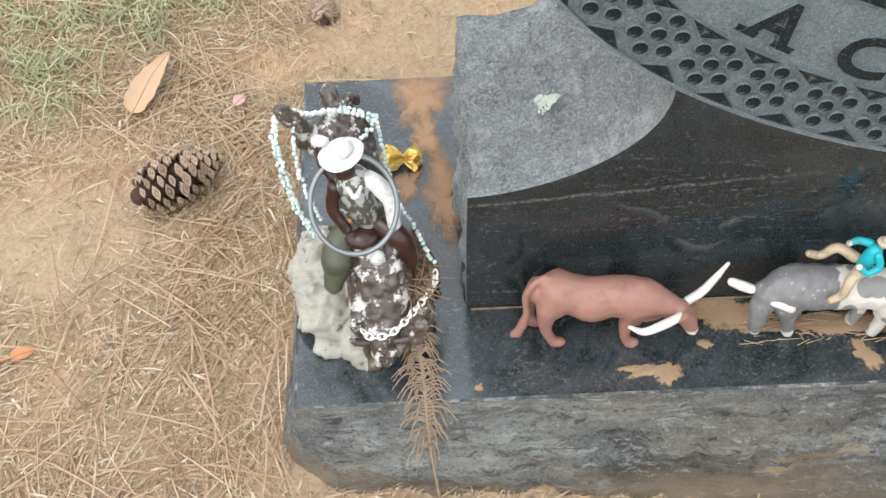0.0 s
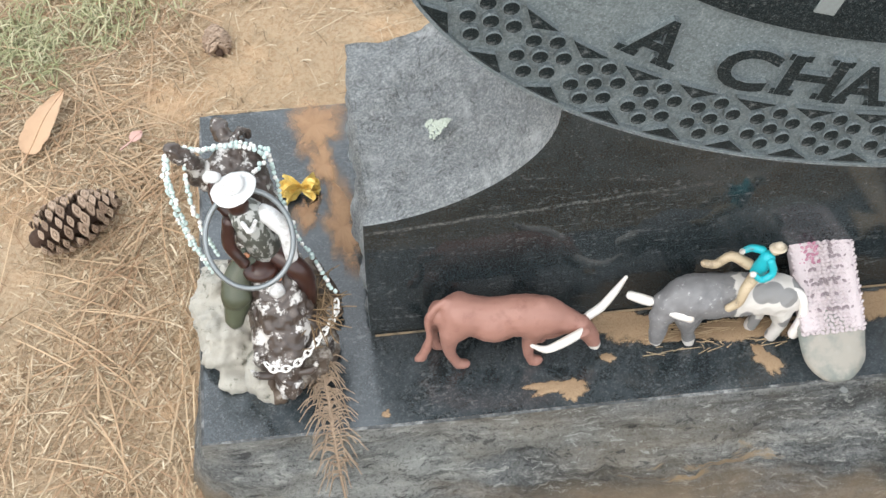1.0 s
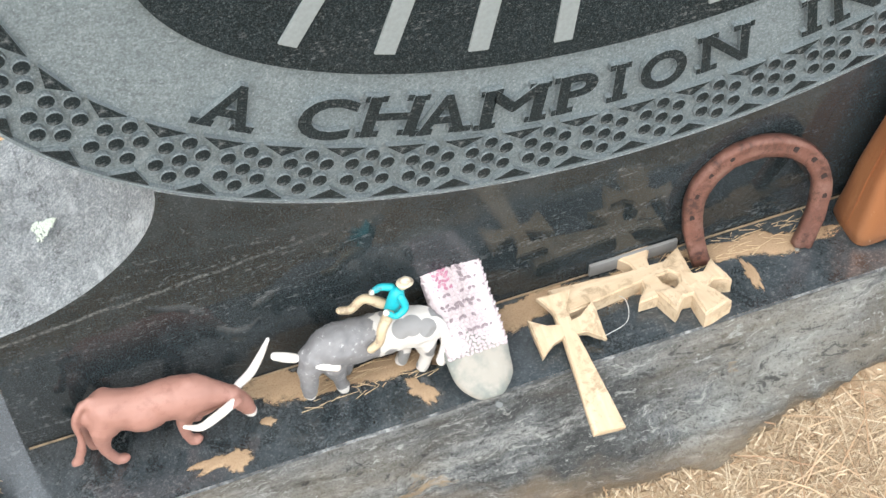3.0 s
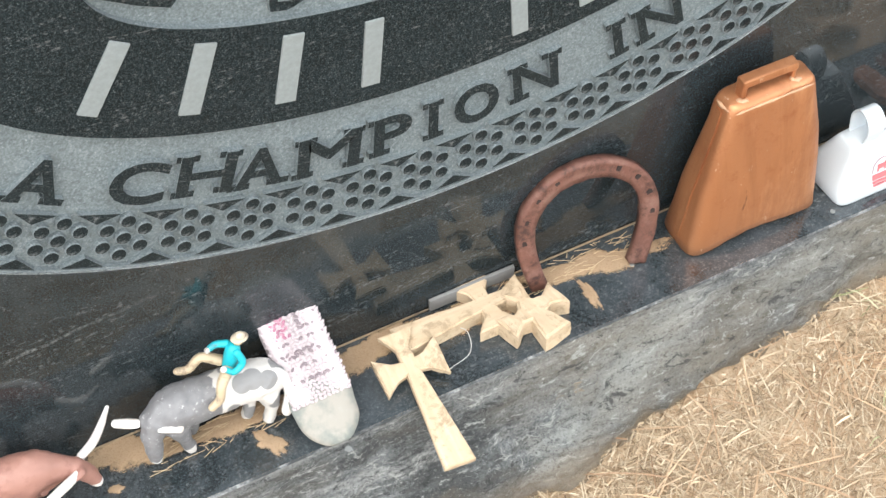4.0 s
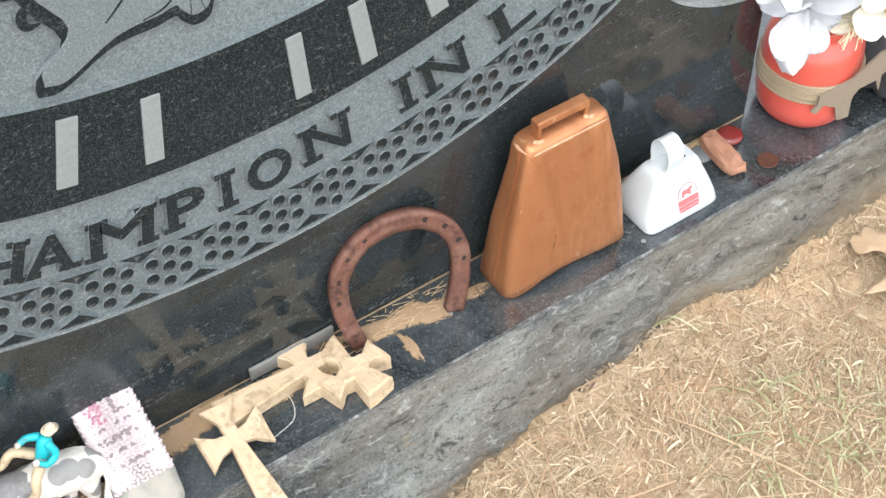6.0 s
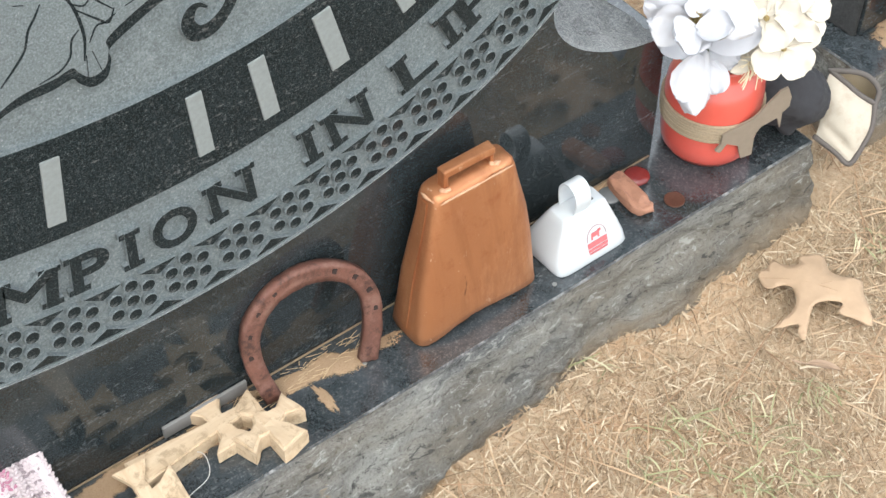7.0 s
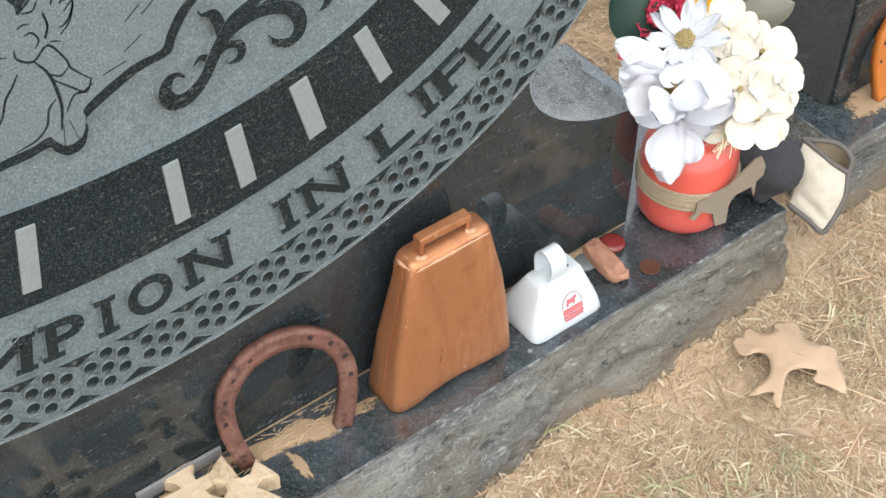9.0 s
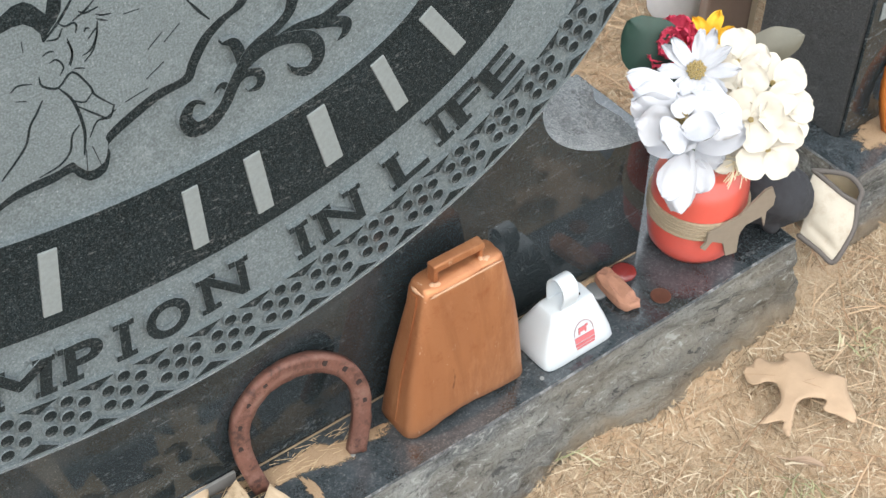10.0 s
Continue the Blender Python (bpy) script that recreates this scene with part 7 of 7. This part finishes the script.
def blades(name, count, regions, length, width, rise, mat, seed, density, label, curve=0.25, comb=0.0, cat="straw"):
    """Loose blades strewn over the soil as one mesh."""
    r = np.random.RandomState(seed)
    areas = np.array([(b - a) * (d - c) for a, b, c, d in regions])
    zone = r.choice(len(regions), size=count * 3, p=areas / areas.sum())
    uv, dice = r.rand(count * 3, 2), r.rand(count * 3)
    spots = []
    for i in range(count * 3):
        a, b, c_, d = regions[zone[i]]
        x, y = a + (b - a) * uv[i, 0], c_ + (d - c_) * uv[i, 1]
        if blocked(x, y) or dice[i] > density(x, y):
            continue
        spots.append((x, y, height(x, y)))
        if len(spots) >= count:
            break
    P = np.array(spots)
    n = len(P)
    grain = np.array([noise.noise(Vector((x * 4.5 + seed, y * 4.5, 7))) for x, y, _ in spots]) * 4.0
    ang = r.rand(n) * 2 * math.pi * (1 - comb) + (grain + r.randn(n) * 0.5) * comb
    ln = length[0] + (length[1] - length[0]) * r.rand(n) ** 1.6
    wd = width[0] + (width[1] - width[0]) * r.rand(n)
    bend = (r.rand(n) - 0.5) * 2 * curve
    lift0, lift1 = r.rand(n) * rise * 0.6, r.rand(n) ** 2 * rise
    arch = r.rand(n) * rise * 0.5
    ts = np.array([0, 0.34, 0.68, 1.0])
    V = np.zeros((n, 4, 2, 3), np.float32)
    roll = (r.rand(n) - 0.5) * 1.6
    for k_, t in enumerate(ts):
        a = ang + bend * (t - 0.5)
        cx = P[:, 0] + np.cos(ang) * ln * (t - 0.5) - np.sin(ang) * bend * ln * t * (1 - t)
        cy = P[:, 1] + np.sin(ang) * ln * (t - 0.5) + np.cos(ang) * bend * ln * t * (1 - t)
        cz = P[:, 2] + 0.0015 + lift0 * (1 - t) + lift1 * t + arch * 4 * t * (1 - t)
        half_w = wd / 2 * (1.0 if t < 0.9 else 0.35)
        for s, sg in enumerate((-1, 1)):
            V[:, k_, s, 0] = cx - np.sin(a) * half_w * sg * np.cos(roll)
            V[:, k_, s, 1] = cy + np.cos(a) * half_w * sg * np.cos(roll)
            V[:, k_, s, 2] = cz + half_w * sg * np.sin(roll)
    V = V.reshape(-1, 3)
    idx = np.arange(n)[:, None] * 8
    quads = np.concatenate([idx + np.array([[2 * q, 2 * q + 2, 2 * q + 3, 2 * q + 1]]) for q in range(3)], 1).reshape(-1, 4)
    # keep blades off the stones
    bad = (V[:, 0] > -0.136) & (V[:, 0] < 1.104) & (V[:, 1] > -0.090) & (V[:, 1] < 0.246)
    badb = bad.reshape(n, 8).any(1)
    quads = quads.reshape(n, 3, 4)[~badb].reshape(-1, 4)
    ob = new(name, from_arrays(name, V, quads, mat))
    return tagged(ob, label, cat, "", "stuff")


def straw_mat(name, stops):
    k = Nodes(name)
    c = k.ramp(k.island(), stops)
    c = k.mix(k.math("MULTIPLY", k.noise(120, 3), 0.5), c, (0.27, 0.210, 0.140))
    return k.done(c, 0.75, 0.0, 0.25)


M_STRAW = straw_mat("dry_straw", [(0.0, (0.13, 0.088, 0.052)), (0.30, (0.35, 0.262, 0.168)), (0.72, (0.50, 0.400, 0.275)), (1.0, (0.66, 0.565, 0.42))])
M_NEEDLE = straw_mat("pine_needles", [(0.0, (0.23, 0.130, 0.072)), (0.5, (0.40, 0.262, 0.155)), (1.0, (0.52, 0.385, 0.25))])
M_GRASS = straw_mat("green_grass", [(0.0, (0.17, 0.205, 0.090)), (0.6, (0.31, 0.330, 0.175)), (1.0, (0.50, 0.48, 0.32))])
FIELD = ((-0.75, 1.80, -0.80, 1.05),)
BARE = ((-0.07, 0.40, 0.085), (0.02, 0.36, 0.08), (-0.400, 0.140, 0.045), (-0.34, 0.115, 0.02), (-0.17, 0.345, 0.03), (1.125, -0.060, 0.035), (1.16, -0.075, 0.025))


def cover(x, y):
    d = 0.66 + 0.80 * noise.fractal(Vector((x * 4.2 + 4, y * 4.2, 1)), 0.8, 2, 3)
    for bx, by, br in BARE:
        d *= min(1.0, 0.07 + max(0.0, math.hypot(x - bx, y - by) / br - 0.55 + 0.5 * noise.noise(Vector((x * 22, y * 22, 6)))) ** 1.3)
    rim = min(x + 0.75, 1.80 - x, y + 0.80, 1.05 - y) / 0.22 + 0.5 * noise.noise(Vector((x * 6, y * 6, 9)))
    return max(0.05, min(1.0, d)) * max(0.0, min(1.0, rim))


def needle_cover(x, y):
    front = 0.45 if (x > 0.15 and y < -0.05) else 1.0
    near_stone = 1.0 if (-0.24 < x < -0.12 and y < 0.28) or (x > 0.9 and y > 0.2) else 0.0
    return front * min(1.0, cover(x, y) * (0.45 + 0.8 * near_stone + 1.1 * max(0.0, noise.noise(Vector((x * 5, y * 5, 12))))))


blades("straw", 135000, FIELD, (0.005, 0.036), (0.0004, 0.0010), 0.0042, M_STRAW, 3, cover, "loose dry straw covering the soil", 0.14, 0.30)
blades("pine_needles", 17000, FIELD, (0.045, 0.130), (0.0007, 0.0013), 0.010, M_NEEDLE, 5, needle_cover, "long brown pine needles on the straw", 0.18, 0.50, "pine needles")
blades("long_straw", 9000, FIELD, (0.022, 0.062), (0.0005, 0.0010), 0.007, M_STRAW, 14, cover, "long pale dry straws lying over the shorter ones", 0.12, 0.35)
blades("straw_chips", 4000, FIELD, (0.006, 0.022), (0.0012, 0.0024), 0.006, M_STRAW, 8, cover, "broken pale straw chips on the soil", 0.1)
blades("straw_bits", 110000, FIELD, (0.003, 0.012), (0.0006, 0.0015), 0.005, straw_mat("brown_straw_bits", [(0.0, (0.11, 0.066, 0.036)), (0.4, (0.32, 0.225, 0.135)), (0.75, (0.50, 0.385, 0.25)), (1.0, (0.62, 0.54, 0.41))]), 31, lambda x, y: min(1.0, 1.3 * cover(x, y) + 0.06), "short broken bits of straw and needles on the soil", 0.2)


def thin_out(x, y):
    if -0.58 < x < 1.62 and -0.62 < y < 0.88:
        return 0.0
    d = math.hypot(max(0.0, abs(x - 0.5) - 1.0), max(0.0, abs(y - 0.1) - 0.8))
    return (0.6 + 0.4 * noise.noise(Vector((x * 3, y * 3, 5)))) * max(0.0, 1 - d / 1.8) ** 1.3


blades("scattered_straw", 60000, [(-2.2, 3.2, -2.4, 2.6)], (0.015, 0.070), (0.0009, 0.0026), 0.008, M_STRAW, 21, thin_out, "loose dry straw thinning out over the soil")
TUFTS = ((-0.40, 0.42, 0.12), (-0.31, 0.43, 0.08), (-0.24, 0.455, 0.06), (-0.38, 0.32, 0.06), (-0.22, 0.52, 0.10), (-0.46, 0.33, 0.07), (0.82, -0.27, 0.11), (0.95, -0.25, 0.025), (1.12, -0.16, 0.03), (0.806, -0.106, 0.016), (-0.38, 0.58, 0.10))


def green_spots(x, y):
    d = 0.0
    for cx, cy, r in TUFTS:
        d = max(d, (1 - math.hypot(x - cx, y - cy) / r) * (0.45 if x > 0.5 and r > 0.03 else 1.0))
    return max(0.0, d) * (0.5 + noise.noise(Vector((x * 30, y * 30, 2))))


blades("grass", 5200, [(cx - r, cx + r, cy - r, cy + r) for cx, cy, r in TUFTS], (0.012, 0.040), (0.0007, 0.0015), 0.018, M_GRASS, 11, green_spots, "thin green grass coming up through the straw", 0.4, 0.0, "grass")
